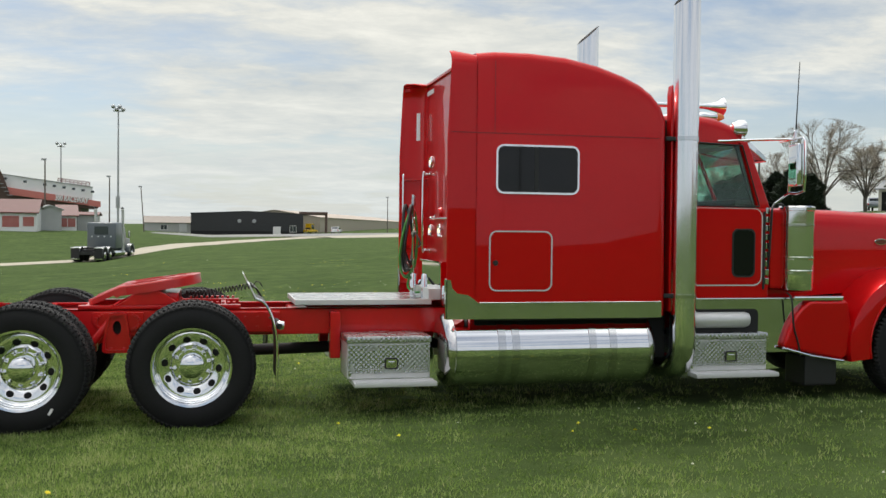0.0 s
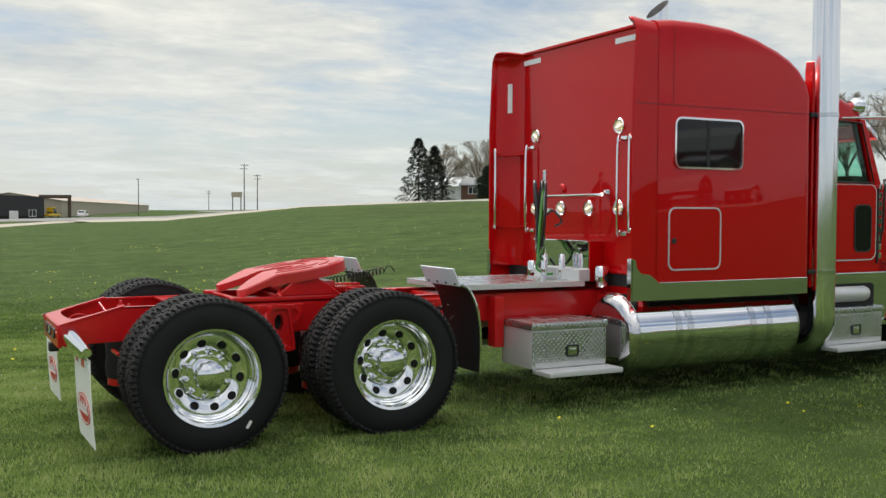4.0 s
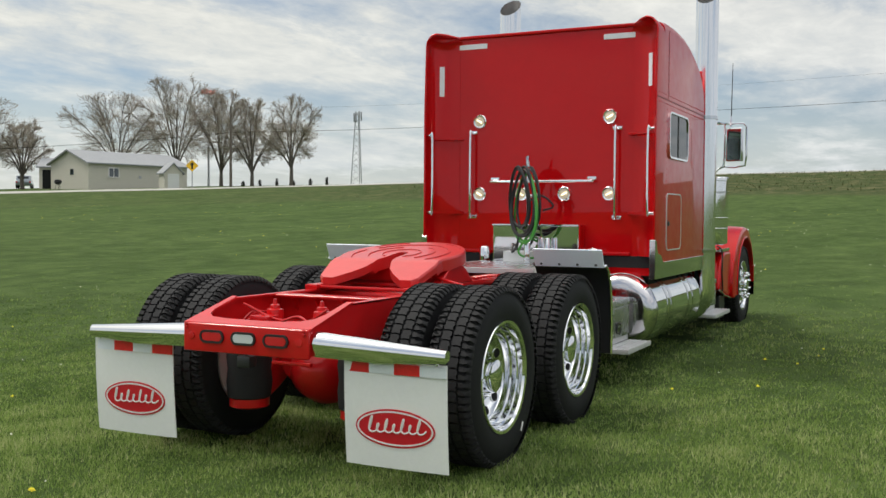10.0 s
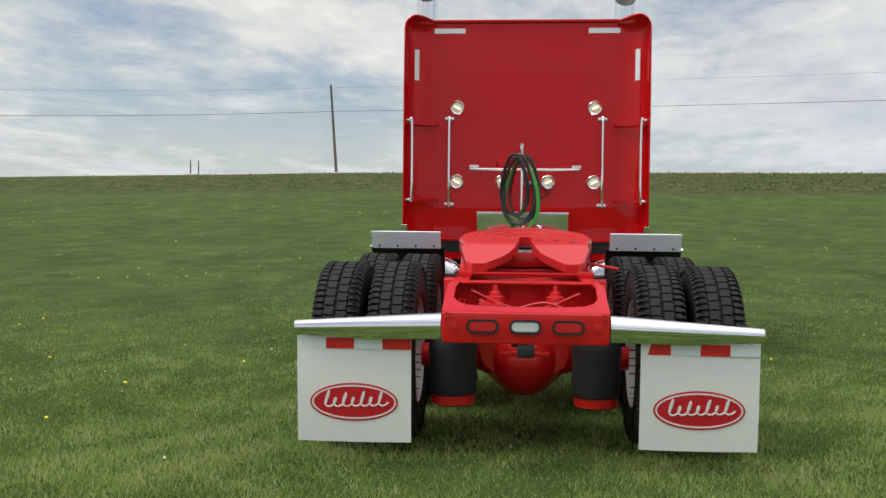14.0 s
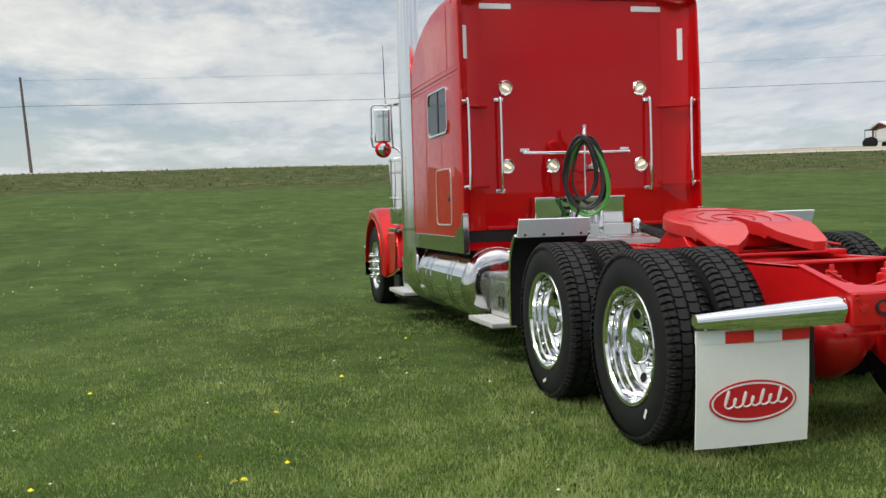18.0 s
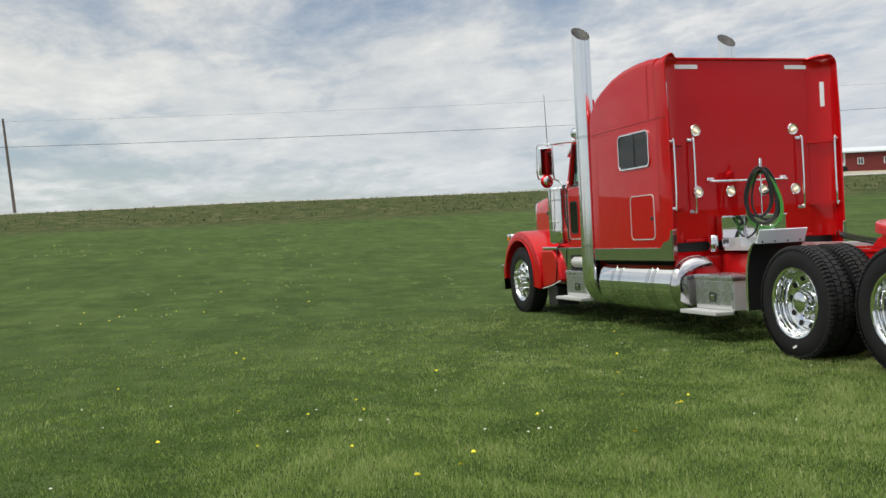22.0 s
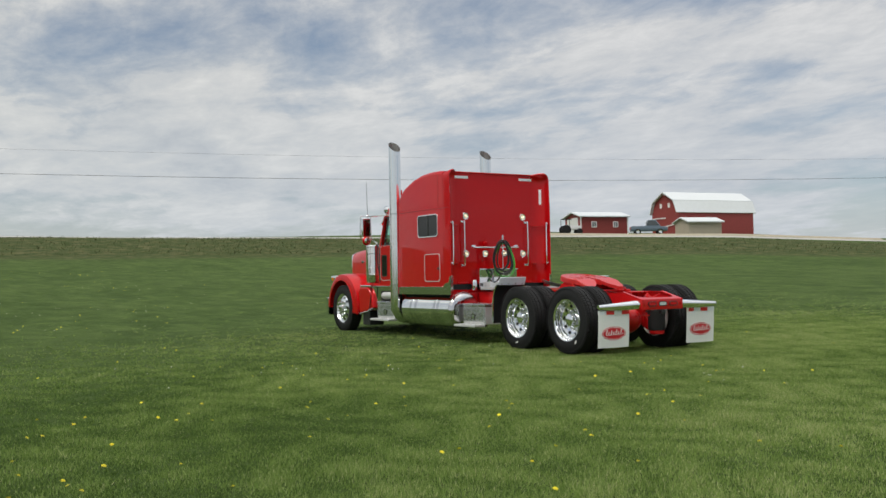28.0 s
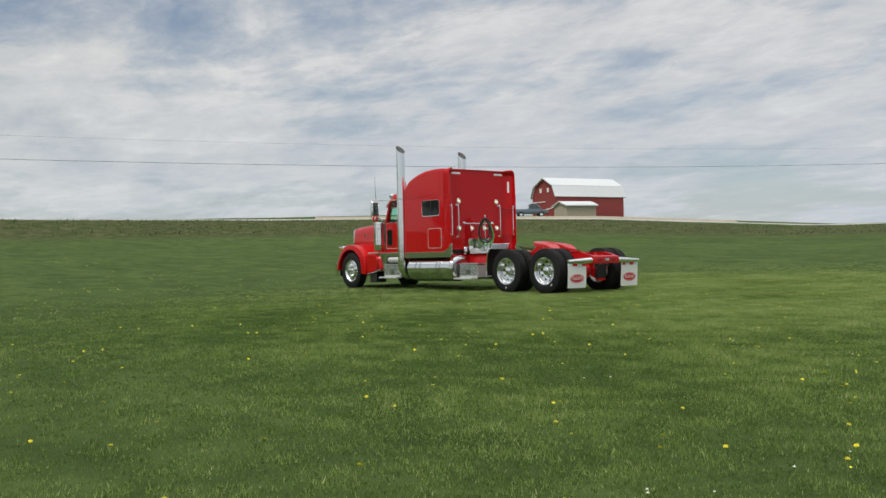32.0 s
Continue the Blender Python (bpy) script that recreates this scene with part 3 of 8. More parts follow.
# chassis: everything below is drawn for the side at y < 0
RAIL = [(-0.86, 0.70), (-0.86, 0.845), (-0.46, 0.955), (8.75, 0.955), (8.75, 0.72), (-0.30, 0.72)]


def rail_bm():
    bm = prism(RAIL, -0.43, -0.418, "xz")
    prism([(-0.86, 0.835), (-0.46, 0.945), (8.75, 0.945), (8.75, 0.957), (-0.46, 0.957), (-0.86, 0.847)], -0.43, -0.385, "xz", bm=bm)
    bx(0.0, 8.75, -0.43, -0.345, 0.943, 0.9575, 0.002, 1, bm)
    bx(-0.30, 8.75, -0.43, -0.345, 0.715, 0.727, 0.002, 1, bm)
    return bm


both("frame_rail", rail_bm, red_chassis)


def end_plate_bm():
    bm = bmesh.new()
    outer = [(-0.872, -0.4335), (-0.872, 0.4335), (-0.44, 0.4335), (-0.44, 0.33)]
    side = [(-0.44, 0.395), (-0.66, 0.385), (-0.73, 0.36), (-0.775, 0.31), (-0.792, 0.20), (-0.797, 0.0)]
    poly = outer[:3] + side + [(x, -y) for x, y in reversed(side[:-1])] + [(-0.44, -0.4335)]
    top = [bm.verts.new((x, y, 0.850 + (x + 0.872) * 0.27)) for x, y in poly]
    low = [bm.verts.new((x, y, 0.838 + (x + 0.872) * 0.27)) for x, y in poly]
    bm.faces.new(top), bm.faces.new(list(reversed(low)))
    for i in range(len(poly)):
        j = (i + 1) % len(poly)
        bm.faces.new((top[i], low[i], low[j], top[j]))
    return bm


part("end_plate", end_plate_bm(), red_chassis, truck)
rear_beam = part("rear_beam", bx(-0.885, -0.855, -0.43, 0.43, 0.685, 0.848, 0.012, 3), red_chassis, truck)
for y in (-0.37, 0.37):
    part("reflector", lathe([(0.0, -0.006), (0.022, -0.004), (0.022, 0.004), (0.0, 0.004)], 20, "x", (-0.886, y, 0.775)), lens_red, rear_beam)
    for z in (0.82, 0.80):
        part("bolt", lathe([(0.0, -0.012), (0.010, -0.008), (0.011, 0.0)], 6, "x", (-0.884, y * 1.09, z + 0.02)), red_chassis, rear_beam)


def light_oval(y, material, label):
    out = rrect(y - 0.084, y + 0.084, 0.738, 0.812, 0.036)
    inn = rrect(y - 0.072, y + 0.072, 0.749, 0.801, 0.025)
    body = part("tail_light", outline_ring(out, inn, -0.886, -0.897, "yz"), black_plastic, truck, label)
    part("lens", prism(inn, -0.884, -0.895, "yz", 0.004, 2), material, body)


light_oval(-0.22, lens_red, "oval red tail light in a black rim")
light_oval(0.0, lens_clear, "oval clear reversing light in a black rim")
light_oval(0.22, lens_red, "oval red tail light in a black rim")
for x, z, h in ((0.16, 0.70, 0.21), (0.66, 0.735, 0.20), (2.3, 0.735, 0.2), (4.2, 0.735, 0.2), (5.9, 0.735, 0.2)):
    part("cross_member", bx(x - 0.09, x + 0.09, -0.42, 0.42, z, z + h, 0.02, 2), red_chassis, truck)
part("rear_cross_plate", prism([(-0.33, 0.70), (0.33, 0.70), (0.24, 0.46), (0.18, 0.42), (-0.18, 0.42), (-0.24, 0.46)], -0.17, -0.14, "yz", 0.01), red_chassis, truck)
part("tow_bar", bx(-0.44, -0.41, -0.14, 0.14, 0.565, 0.585, 0.004), red_chassis, truck)
for y in (-0.22, 0.22):
    part("plate_bolt", lathe([(0.0, -0.184), (0.013, -0.182), (0.014, -0.17)], 6, "x", (0, y, 0.62)), red_chassis, truck)
beam = part("cross_beam", bx(-0.06, 0.06, -0.418, 0.418, 0.935, 0.953, 0.004, 1), red_chassis, truck)
part("beam_web", bx(0.035, 0.055, -0.418, 0.418, 0.72, 0.94, 0.003, 1), red_chassis, beam)
for y in (-0.28, -0.10, 0.10, 0.28):
    part("gusset", prism([(-0.05, 0.936), (0.036, 0.936), (0.036, 0.84)], y - 0.005, y + 0.005, "xz"), red_chassis, beam)
for y, r0 in ((0.36, 0.007), (0.33, 0.005)):
    part("wiring", tube(smooth_path([(-0.84, 0.10, 0.72), (-0.80, y - 0.03, 0.74), (-0.66, y + 0.02, 0.84), (-0.48, y, 0.80), (-0.30, y + 0.02, 0.86), (-0.05, y, 0.83)]), r0, 6), red_chassis, truck)
part("wiring", tube(smooth_path([(-0.62, -0.30, 0.79), (-0.52, -0.12, 0.87), (-0.44, 0.10, 0.82), (-0.30, 0.26, 0.86)]), 0.008, 6), red_chassis, truck)
part("valve_block", bx(-0.50, -0.38, 0.12, 0.26, 0.78, 0.86, 0.015), red_chassis, truck)
part("cross_tube", tube([(-0.30, -0.41, 0.79), (-0.30, 0.41, 0.79)], 0.020, 14), red_chassis, truck)
for y in (-0.17, 0.17):
    part("mount_stud", lathe([(0.0, 0.985), (0.012, 0.982), (0.015, 0.95), (0.03, 0.945), (0.032, 0.925), (0.05, 0.92), (0.055, 0.86), (0.0, 0.86)], 16, "z", (-0.36, y, -0.03)), red_chassis, truck)
part("air_line", tube(smooth_path([(-0.5, 0.30, 0.93), (-0.45, 0.1, 0.84), (-0.42, -0.1, 0.83), (-0.5, -0.30, 0.92)]), 0.008, 8), red_chassis, truck)
part("wiring", tube(smooth_path([(-0.86, 0.0, 0.68), (-0.7, 0.06, 0.66), (-0.62, -0.14, 0.70), (-0.5, -0.3, 0.80)]), 0.010, 8), black_plastic, truck)
part("trailer_socket", bx(-0.90, -0.83, -0.05, 0.04, 0.615, 0.68, 0.012, 2), black_plastic, truck)


def hanger_bm():
    bm = bmesh.new()
    loops = []
    for t in (0.0, 0.5, 1.0):
        y = -0.44 - 0.78 * t
        zt, r = 0.835 - 0.055 * t, 0.062 - 0.032 * t
        loop = []
        for a in range(-40, 181, 20):
            loop.append(Vector((-0.80 + r * math.cos(radians(a)), y, zt - r + r * math.sin(radians(a)))))
        loop.append(Vector((-0.862 + 0.03 * t, y, zt - r - 0.01)))
        loop.append(Vector((-0.845 + 0.02 * t, y, 0.665 + 0.05 * t if t else 0.70)))
        loop.append(Vector((-0.80, y, 0.67 + 0.05 * t if t else 0.70)))
        loops.append(loop)
    return rings(bm, loops)


both("flap_hanger", hanger_bm, chrome, label="tapered chrome mud flap hanger")


def flap_curve(z):
    t = (0.70 - z) / 0.57
    return -0.79 + 0.03 * t * t


for s in (-1, 1):
    bm = bmesh.new()
    grid = []
    nz, ny = 10, 6
    for i in range(nz + 1):
        z = 0.70 - 0.57 * i / nz
        grid.append([(flap_curve(z) + 0.006 * math.sin(3 * j / ny + s), s * (0.60 + 0.61 * j / ny), z - 0.004 * math.sin(math.pi * j / ny)) for j in range(ny + 1)])
    front = [[bm.verts.new(p) for p in row] for row in grid]
    back = [[bm.verts.new((p[0] + 0.007, p[1], p[2])) for p in row] for row in grid]
    for i in range(nz):
        for j in range(ny):
            bm.faces.new((front[i][j], front[i][j + 1], front[i + 1][j + 1], front[i + 1][j]))
            bm.faces.new((back[i][j], back[i + 1][j], back[i + 1][j + 1], back[i][j + 1]))
    for i in range(nz):
        for j in (0, ny):
            bm.faces.new((front[i][j], front[i + 1][j], back[i + 1][j], back[i][j]))
    for j in range(ny):
        for i in (0, nz):
            bm.faces.new((front[i][j], front[i][j + 1], back[i][j + 1], back[i][j]))
    flap = part("mud_flap", bm, flap_white, truck, "white rubber mud flap with a red oval badge")
    # reflective strip in four lengths
    for k in range(4):
        y0 = 0.602 + 0.1515 * k
        tm = (tape_red, tape_white)[k % 2] if s < 0 else (tape_red, tape_white)[k % 2]
        part("reflective_strip", bx(flap_curve(0.67) - 0.004, flap_curve(0.67) + 0.012, s * y0, s * (y0 + 0.151), 0.632, 0.690, 0.001, 1), tm, flap, "red reflective strip" if k % 2 == 0 else "white reflective strip")
    for k in range(5):
        part("rivet", lathe([(0.0, -0.008), (0.008, -0.005), (0.009, 0.0)], 10, "x", (flap_curve(0.69) - 0.006, s * (0.64 + 0.13 * k), 0.703)), chrome, flap)

    def oval(a, b, lift, ring=None):
        pts, inn = [], []
        for i in range(40):
            t = 2 * math.pi * i / 40
            pts.append((s * (0.905 + a * math.cos(t)), 0.345 + b * math.sin(t)))
            if ring:
                inn.append((s * (0.905 + (a - ring) * math.cos(t)), 0.345 + (b - ring) * math.sin(t)))
        x = flap_curve(0.345)
        bm2 = outline_ring(pts, inn, x - 0.001, x - lift, "yz") if ring else prism(pts, x + 0.008, x - lift, "yz")
        for v in bm2.verts:
            v.co.x += flap_curve(v.co.z) - x + 0.006 * math.sin(3 * (abs(v.co.y) - 0.6) / 0.61 + s)
        return bm2

    part("badge", oval(0.236, 0.103, 0.004), decal_red, flap, "red oval badge")
    part("badge_ring", oval(0.226, 0.093, 0.006, 0.009), decal_white, flap, "thin white oval line")
    # a flowing hand-drawn line in place of the mark
    line = []
    for k in range(121):
        f = k / 120
        tall = 1.0 + 1.5 * math.exp(-((f - 0.03) / 0.06) ** 2) + 1.0 * math.exp(-((f - 0.32) / 0.04) ** 2) + 1.2 * math.exp(-((f - 0.607) / 0.04) ** 2) + 1.1 * math.exp(-((f - 0.893) / 0.05) ** 2)
        w = 2 * math.pi * 7.0 * f
        dz = 0.026 * (tall * max(0.0, math.sin(w)) ** 0.8 + min(0.0, math.sin(w)) * 0.75) if math.sin(w) > 0 else 0.020 * math.sin(w)
        u = -0.165 + 0.335 * f + 0.014 * math.cos(w) + 0.28 * dz
        yy, zz = s * 0.905 - u, 0.337 + dz + 0.012 * f
        line.append((flap_curve(zz) - 0.0055 + 0.006 * math.sin(3 * (abs(yy) - 0.6) / 0.61 + s), yy, zz))
    part("badge_stroke", tube(smooth_path(line, 2), 0.0050, 6), decal_white, flap, "white flowing line")

# suspension and axles
for x in (-0.30, 1.03):
    for y in (-0.41, 0.41):
        bag = part("air_bag", lathe([(0.10, 0.30), (0.135, 0.33), (0.143, 0.42), (0.135, 0.50), (0.143, 0.58), (0.135, 0.66), (0.11, 0.69)], 28, "z", (x, y, 0.0)), bag_rubber, truck, "black rubber suspension air bag")
        part("bag_base", lathe([(0.0, 0.255), (0.10, 0.258), (0.125, 0.27), (0.125, 0.325), (0.0, 0.33)], 28, "z", (x, y, 0.0)), red_chassis, bag)
for ax in AX:
    axle = part("axle", lathe([(0.0, -0.62), (0.07, -0.62), (0.075, -0.3), (0.11, -0.22), (0.20, -0.12), (0.235, 0.0), (0.20, 0.12), (0.11, 0.22), (0.075, 0.3), (0.07, 0.62), (0.0, 0.62)], 28, "y", (ax, 0, 0.50)), red_chassis, truck)
    part("gear_case", lathe([(0.0, -0.30), (0.08, -0.29), (0.16, -0.22), (0.22, -0.10), (0.235, 0.02), (0.20, 0.15), (0.14, 0.28), (0.09, 0.36), (0.0, 0.37)], 24, "x", (ax, 0, 0.50)), red_chassis, axle)
    for y in (-0.37, 0.37):
        part("spring_beam", prism([(ax - 0.30, 0.27), (ax - 0.30, 0.32), (ax - 0.1, 0.60), (ax + 0.1, 0.62), (ax + 0.5, 0.66), (ax + 0.5, 0.58), (ax + 0.1, 0.48), (ax - 0.1, 0.36)], y - 0.045, y + 0.045, "xz", 0.008, 2), red_chassis, axle)


def hanger_bracket():
    """Bolted plate with a splayed bracket round a tall oval hole."""
    plate = [(0.46, 0.93), (0.90, 0.93), (0.90, 0.84), (0.84, 0.76), (0.52, 0.76), (0.46, 0.84)]
    bm = prism(plate, -0.446, -0.43, "xz", 0.004, 1)
    outer, hole = [], []
    for i in range(24):
        a = 2 * math.pi * i / 24
        ca, sa = math.cos(a), math.sin(a)
        up = 0.5 + 0.5 * sa
        wide = 0.135 - 0.065 * up
        outer.append((0.68 + wide * max(-1.0, min(1.0, 1.35 * ca)), 0.755 + 0.175 * max(-1.0, min(1.0, 1.3 * sa))))
        hole.append((0.68 + 0.036 * ca, 0.80 + 0.062 * sa))
    outline_ring(outer, hole, -0.515, -0.44, "xz", bm)
    rim_out = [(x + (x - 0.68) * 0.02, z) for x, z in outer]
    rim_in = [(0.68 + (x - 0.68) * 0.80, 0.755 + (z - 0.755) * 0.86) for x, z in outer]
    outline_ring(rim_out, rim_in, -0.538, -0.512, "xz", bm)
    bx(0.60, 0.645, -0.52, -0.44, 0.575, 0.63, 0.012, 2, bm)
    bx(0.715, 0.76, -0.52, -0.44, 0.575, 0.63, 0.012, 2, bm)
    for k in range(7):
        for side in (-1, 1):
            a = radians(20 + 23 * k)
            merged(bm, lathe([(0.0, -0.462), (0.014, -0.460), (0.016, -0.444)], 6, "y", (0.68 + side * (0.11 + 0.075 * math.sin(a)), 0, 0.845 + 0.065 * math.cos(a))))
    return bm


both("spring_hanger", hanger_bracket, red_chassis)
# black plate over the red one paints the bracket's hole as deep shade
both("hanger_opening_shade", lambda: prism([(0.68 + 0.038 * math.cos(math.pi * i / 12), 0.80 + 0.064 * math.sin(math.pi * i / 12)) for i in range(24)], -0.452, -0.4475, "xz"), black_matte)


def torque_bracket():
    bm = bx(1.62, 2.10, -0.475, -0.43, 0.74, 0.93, 0.01, 2)
    for i in range(4):
        for z in (0.79, 0.88):
            merged(bm, lathe([(0.0, -0.49), (0.012, -0.488), (0.013, -0.47)], 6, "y", (1.68 + 0.11 * i, 0, z)))
    return bm


both("side_bracket", torque_bracket, red_chassis)
part("shock", tube([(0.35, -0.5, 0.50), (0.62, -0.46, 0.86)], 0.035, 12), red_chassis, truck)
part("shock", tube([(0.35, 0.5, 0.50), (0.62, 0.46, 0.86)], 0.035, 12), red_chassis, truck)

# wheels
TYRE_R = 0.53


def tyre_bm(w, r=TYRE_R, rim=0.318):
    h = w / 2
    prof = [(rim, -h + 0.035), (rim + 0.02, -h + 0.012), (rim + 0.07, -h), (r - 0.09, -h + 0.006), (r - 0.035, -h + 0.018), (r - 0.021, -h + 0.030), (r - 0.018, -h + 0.05),
            (r - 0.018, 0.0), (r - 0.018, h - 0.05), (r - 0.021, h - 0.030), (r - 0.035, h - 0.018), (r - 0.09, h - 0.006), (rim + 0.07, h), (rim + 0.02, h - 0.012), (rim, h - 0.035)]
    return lathe(prof, 64, "y", (0, 0, 0), closed=True)


def tread_bm(w, rng, r=TYRE_R):
    """Drive tread: shoulder lugs and three staggered rows of blocks with sipes between them."""
    bm = bmesh.new()
    h = w / 2
    shape = [(0.00, 0.10), (0.40, 0.0), (0.48, 0.12), (0.84, 0.05), (0.90, 0.5), (0.84, 0.92), (0.46, 1.0), (0.38, 0.88), (0.0, 0.95), (0.07, 0.5)]
    lug = [(0.0, 0.0), (0.66, 0.0), (0.70, 0.35), (0.62, 0.60), (0.66, 1.0), (0.06, 1.0), (0.0, 0.62), (0.08, 0.35)]
    rows = [(-h + 0.004, -h + 0.064, 0.0, 78, lug), (-h + 0.072, -0.004, 0.45, 54, shape), (0.004, h - 0.072, 0.95, 54, shape), (h - 0.064, h - 0.004, 0.5, 78, lug)]
    for ri, (y0, y1, ph, n, outline) in enumerate(rows):
        for k in range(n):
            rise = rng.uniform(-0.0012, 0.0008)
            top, low = [], []
            for u, v in outline:
                v = 1 - v if ri == 3 and outline is lug else v
                a, y = 2 * math.pi * (k + ph + u) / n, y0 + (y1 - y0) * v
                edge = (ri == 0 and v < 0.2) or (ri == 3 and v > 0.8)
                q = r + rise - (0.024 if edge else 0.0)
                top.append(bm.verts.new((q * math.cos(a), y, q * math.sin(a))))
                lr = r - (0.036 if edge else 0.024)
                low.append(bm.verts.new((lr * math.cos(a), y, lr * math.sin(a))))
            bm.faces.new(top)
            for i in range(len(outline)):
                j = (i + 1) % len(outline)
                bm.faces.new((top[i], low[i], low[j], top[j]))
    return bm


def deep_rim_bm():
    """Outer rear rim: bright lip, deep bowl and flat disc; drawn with the outside at +y."""
    prof = [(0.325, 0.118), (0.333, 0.124), (0.330, 0.130), (0.312, 0.126), (0.302, 0.112), (0.300, 0.085), (0.292, 0.079), (0.290, 0.048), (0.280, 0.040), (0.278, 0.006), (0.272, -0.004), (0.262, -0.003), (0.182, -0.032), (0.174, -0.036), (0.170, -0.062), (0.164, -0.066), (0.135, -0.066), (0.132, -0.03), (0.0, -0.03)]
    prof2 = [(0.318, 0.10), (0.318, -0.10), (0.325, -0.118)]
    bm = lathe(prof, 64, "y")
    return lathe(prof2, 64, "y", bm=bm)


def flat_rim_bm():
    """Front rim: the disc bows outwards close to the lip."""
    prof = [(0.318, -0.11), (0.318, 0.10), (0.332, 0.118), (0.328, 0.124), (0.310, 0.118), (0.296, 0.095), (0.285, 0.085), (0.262, 0.098), (0.20, 0.118), (0.165, 0.122), (0.11, 0.122), (0.0, 0.122)]
    return lathe(prof, 64, "y")


def hub_bm(y0, depth, r):
    prof = [(r + 0.014, y0), (r + 0.012, y0 + 0.02), (r, y0 + 0.03), (r, y0 + depth * 0.7), (r * 0.93, y0 + depth * 0.9), (r * 0.6, y0 + depth), (0.0, y0 + depth * 1.03)]
    return lathe(prof, 40, "y")


def mesh_of(name, bm, material, smooth=35):
    me = bpy.data.meshes.new(name)
    bmesh.ops.recalc_face_normals(bm, faces=bm.faces)
    bm.to_mesh(me)
    bm.free()
    me.materials.append(material)
    if smooth:
        me.shade_smooth()
        me.set_sharp_from_angle(angle=radians(smooth))
    return me


_rng = random.Random(4)
TYRE_ME, TREAD_ME = mesh_of("tyre", tyre_bm(0.275), rubber), mesh_of("tread", tread_bm(0.275, _rng), tread_rubber, 0)
DEEP_ME, FLAT_ME = mesh_of("rim", deep_rim_bm(), alloy, 30), mesh_of("rim", flat_rim_bm(), alloy, 30)
HUB_REAR, HUB_FRONT = mesh_of("hub_cap", hub_bm(-0.064, 0.155, 0.103), chrome, 40), mesh_of("hub_cap", hub_bm(0.11, 0.075, 0.085), chrome, 40)
NUT_ME = mesh_of("lug_nut", lathe([(0.0215, 0.0), (0.021, 0.035), (0.018, 0.05), (0.012, 0.068), (0.0, 0.071)], 10, "y"), chrome, 40)
NUT_TALL = mesh_of("lug_nut", lathe([(0.019, 0.0), (0.019, 0.03), (0.016, 0.055), (0.010, 0.078), (0.0, 0.08)], 10, "y"), chrome, 40)
# solid disc, no hole is cut: its near-black colour is the shade
HOLE_ME = mesh_of("hand_hole_shade", prism([(0.033 * math.cos(2 * math.pi * i / 20), 0.029 * math.sin(2 * math.pi * i / 20)) for i in range(20)], -0.004, 0.003, "xz"), opening_shade)
HOLE_RIM = mesh_of("hole_edge", outline_ring([(0.037 * math.cos(2 * math.pi * i / 20), 0.033 * math.sin(2 * math.pi * i / 20)) for i in range(20)], [(0.032 * math.cos(2 * math.pi * i / 20), 0.028 * math.sin(2 * math.pi * i / 20)) for i in range(20)], -0.002, 0.006, "xz"), alloy)
INNER_ME = mesh_of("rim", lathe([(0.318, -0.12), (0.318, 0.10), (0.30, 0.05), (0.12, 0.05), (0.0, 0.05)], 40, "y"), brushed)
MARK_ME = mesh_of("tyre_mark", bx(-0.028, 0.028, -0.001, 0.002, -0.010, 0.010, 0.0, 1), decal_white)


def wheel(x, y, z, side, kind, spin):
    """One wheel: the rim carries tyre, tread, hub cap, nuts and dark discs painted as shaded hand holes."""
    base = pose(x, y, z, 0, 0, 0 if side > 0 else 180)
    rim_me = {"rear": DEEP_ME, "front": FLAT_ME, "inner": INNER_ME}[kind]
    rim = new("wheel", rim_me)
    rim.parent = truck
    rim.matrix_local = base @ pose(0, 0, 0, 0, spin, 0)
    rim["label"] = {"rear": "polished aluminium drive wheel with a deep dish", "front": "polished aluminium steer wheel", "inner": "inner drive wheel"}[kind]
    one = Matrix.Identity(4)
    share("tyre", TYRE_ME, rim, one, "black rubber tyre")
    share("tread", TREAD_ME, rim, one, "worn blocky tread")
    if kind == "inner":
        return
    share("hub_cap", HUB_REAR if kind == "rear" else HUB_FRONT, rim, one, "chrome hub cap")
    for k in range(10):
        a = 36 * k
        c, s = math.cos(radians(a)), math.sin(radians(a))
        d, nr = (-0.066, 0.142) if kind == "rear" else (0.119, 0.160)
        share("lug_nut", NUT_ME if kind == "rear" else NUT_TALL, rim, Matrix.Translation((nr * c, d, nr * s)))
        c, s = math.cos(radians(a + 18)), math.sin(radians(a + 18))
        d, hr, tilt = (-0.0165, 0.223, -20) if kind == "rear" else (0.104, 0.243, 18)
        m = Matrix.Translation((hr * c, d, hr * s)) @ pose(0, 0, 0, 0, -(a + 18) + 90, 0) @ pose(0, 0, 0, tilt, 0, 0)
        share("hand_hole_shade", HOLE_ME, rim, m)
        share("hole_edge", HOLE_RIM, rim, m)
    if kind == "rear" and (side > 0 or x < 0.5):
        share("tyre_mark", MARK_ME, rim, Matrix.Translation((0.08, 0.1385, -0.40)) @ pose(0, 0, 0, 0, 12, 0), "white paint mark")


for ax in AX:
    for s in (-1, 1):
        wheel(ax, s * 1.076, TYRE_R, s, "rear", 11 if ax else 47)
        wheel(ax, s * 0.757, TYRE_R, s, "inner", 5)
for s in (-1, 1):
    wheel(FX, s * 1.02, TYRE_R + 0.03, s, "front", 20)
part("front_axle", bx(FX - 0.06, FX + 0.06, -0.95, 0.95, 0.46, 0.56, 0.02), black_matte, truck)


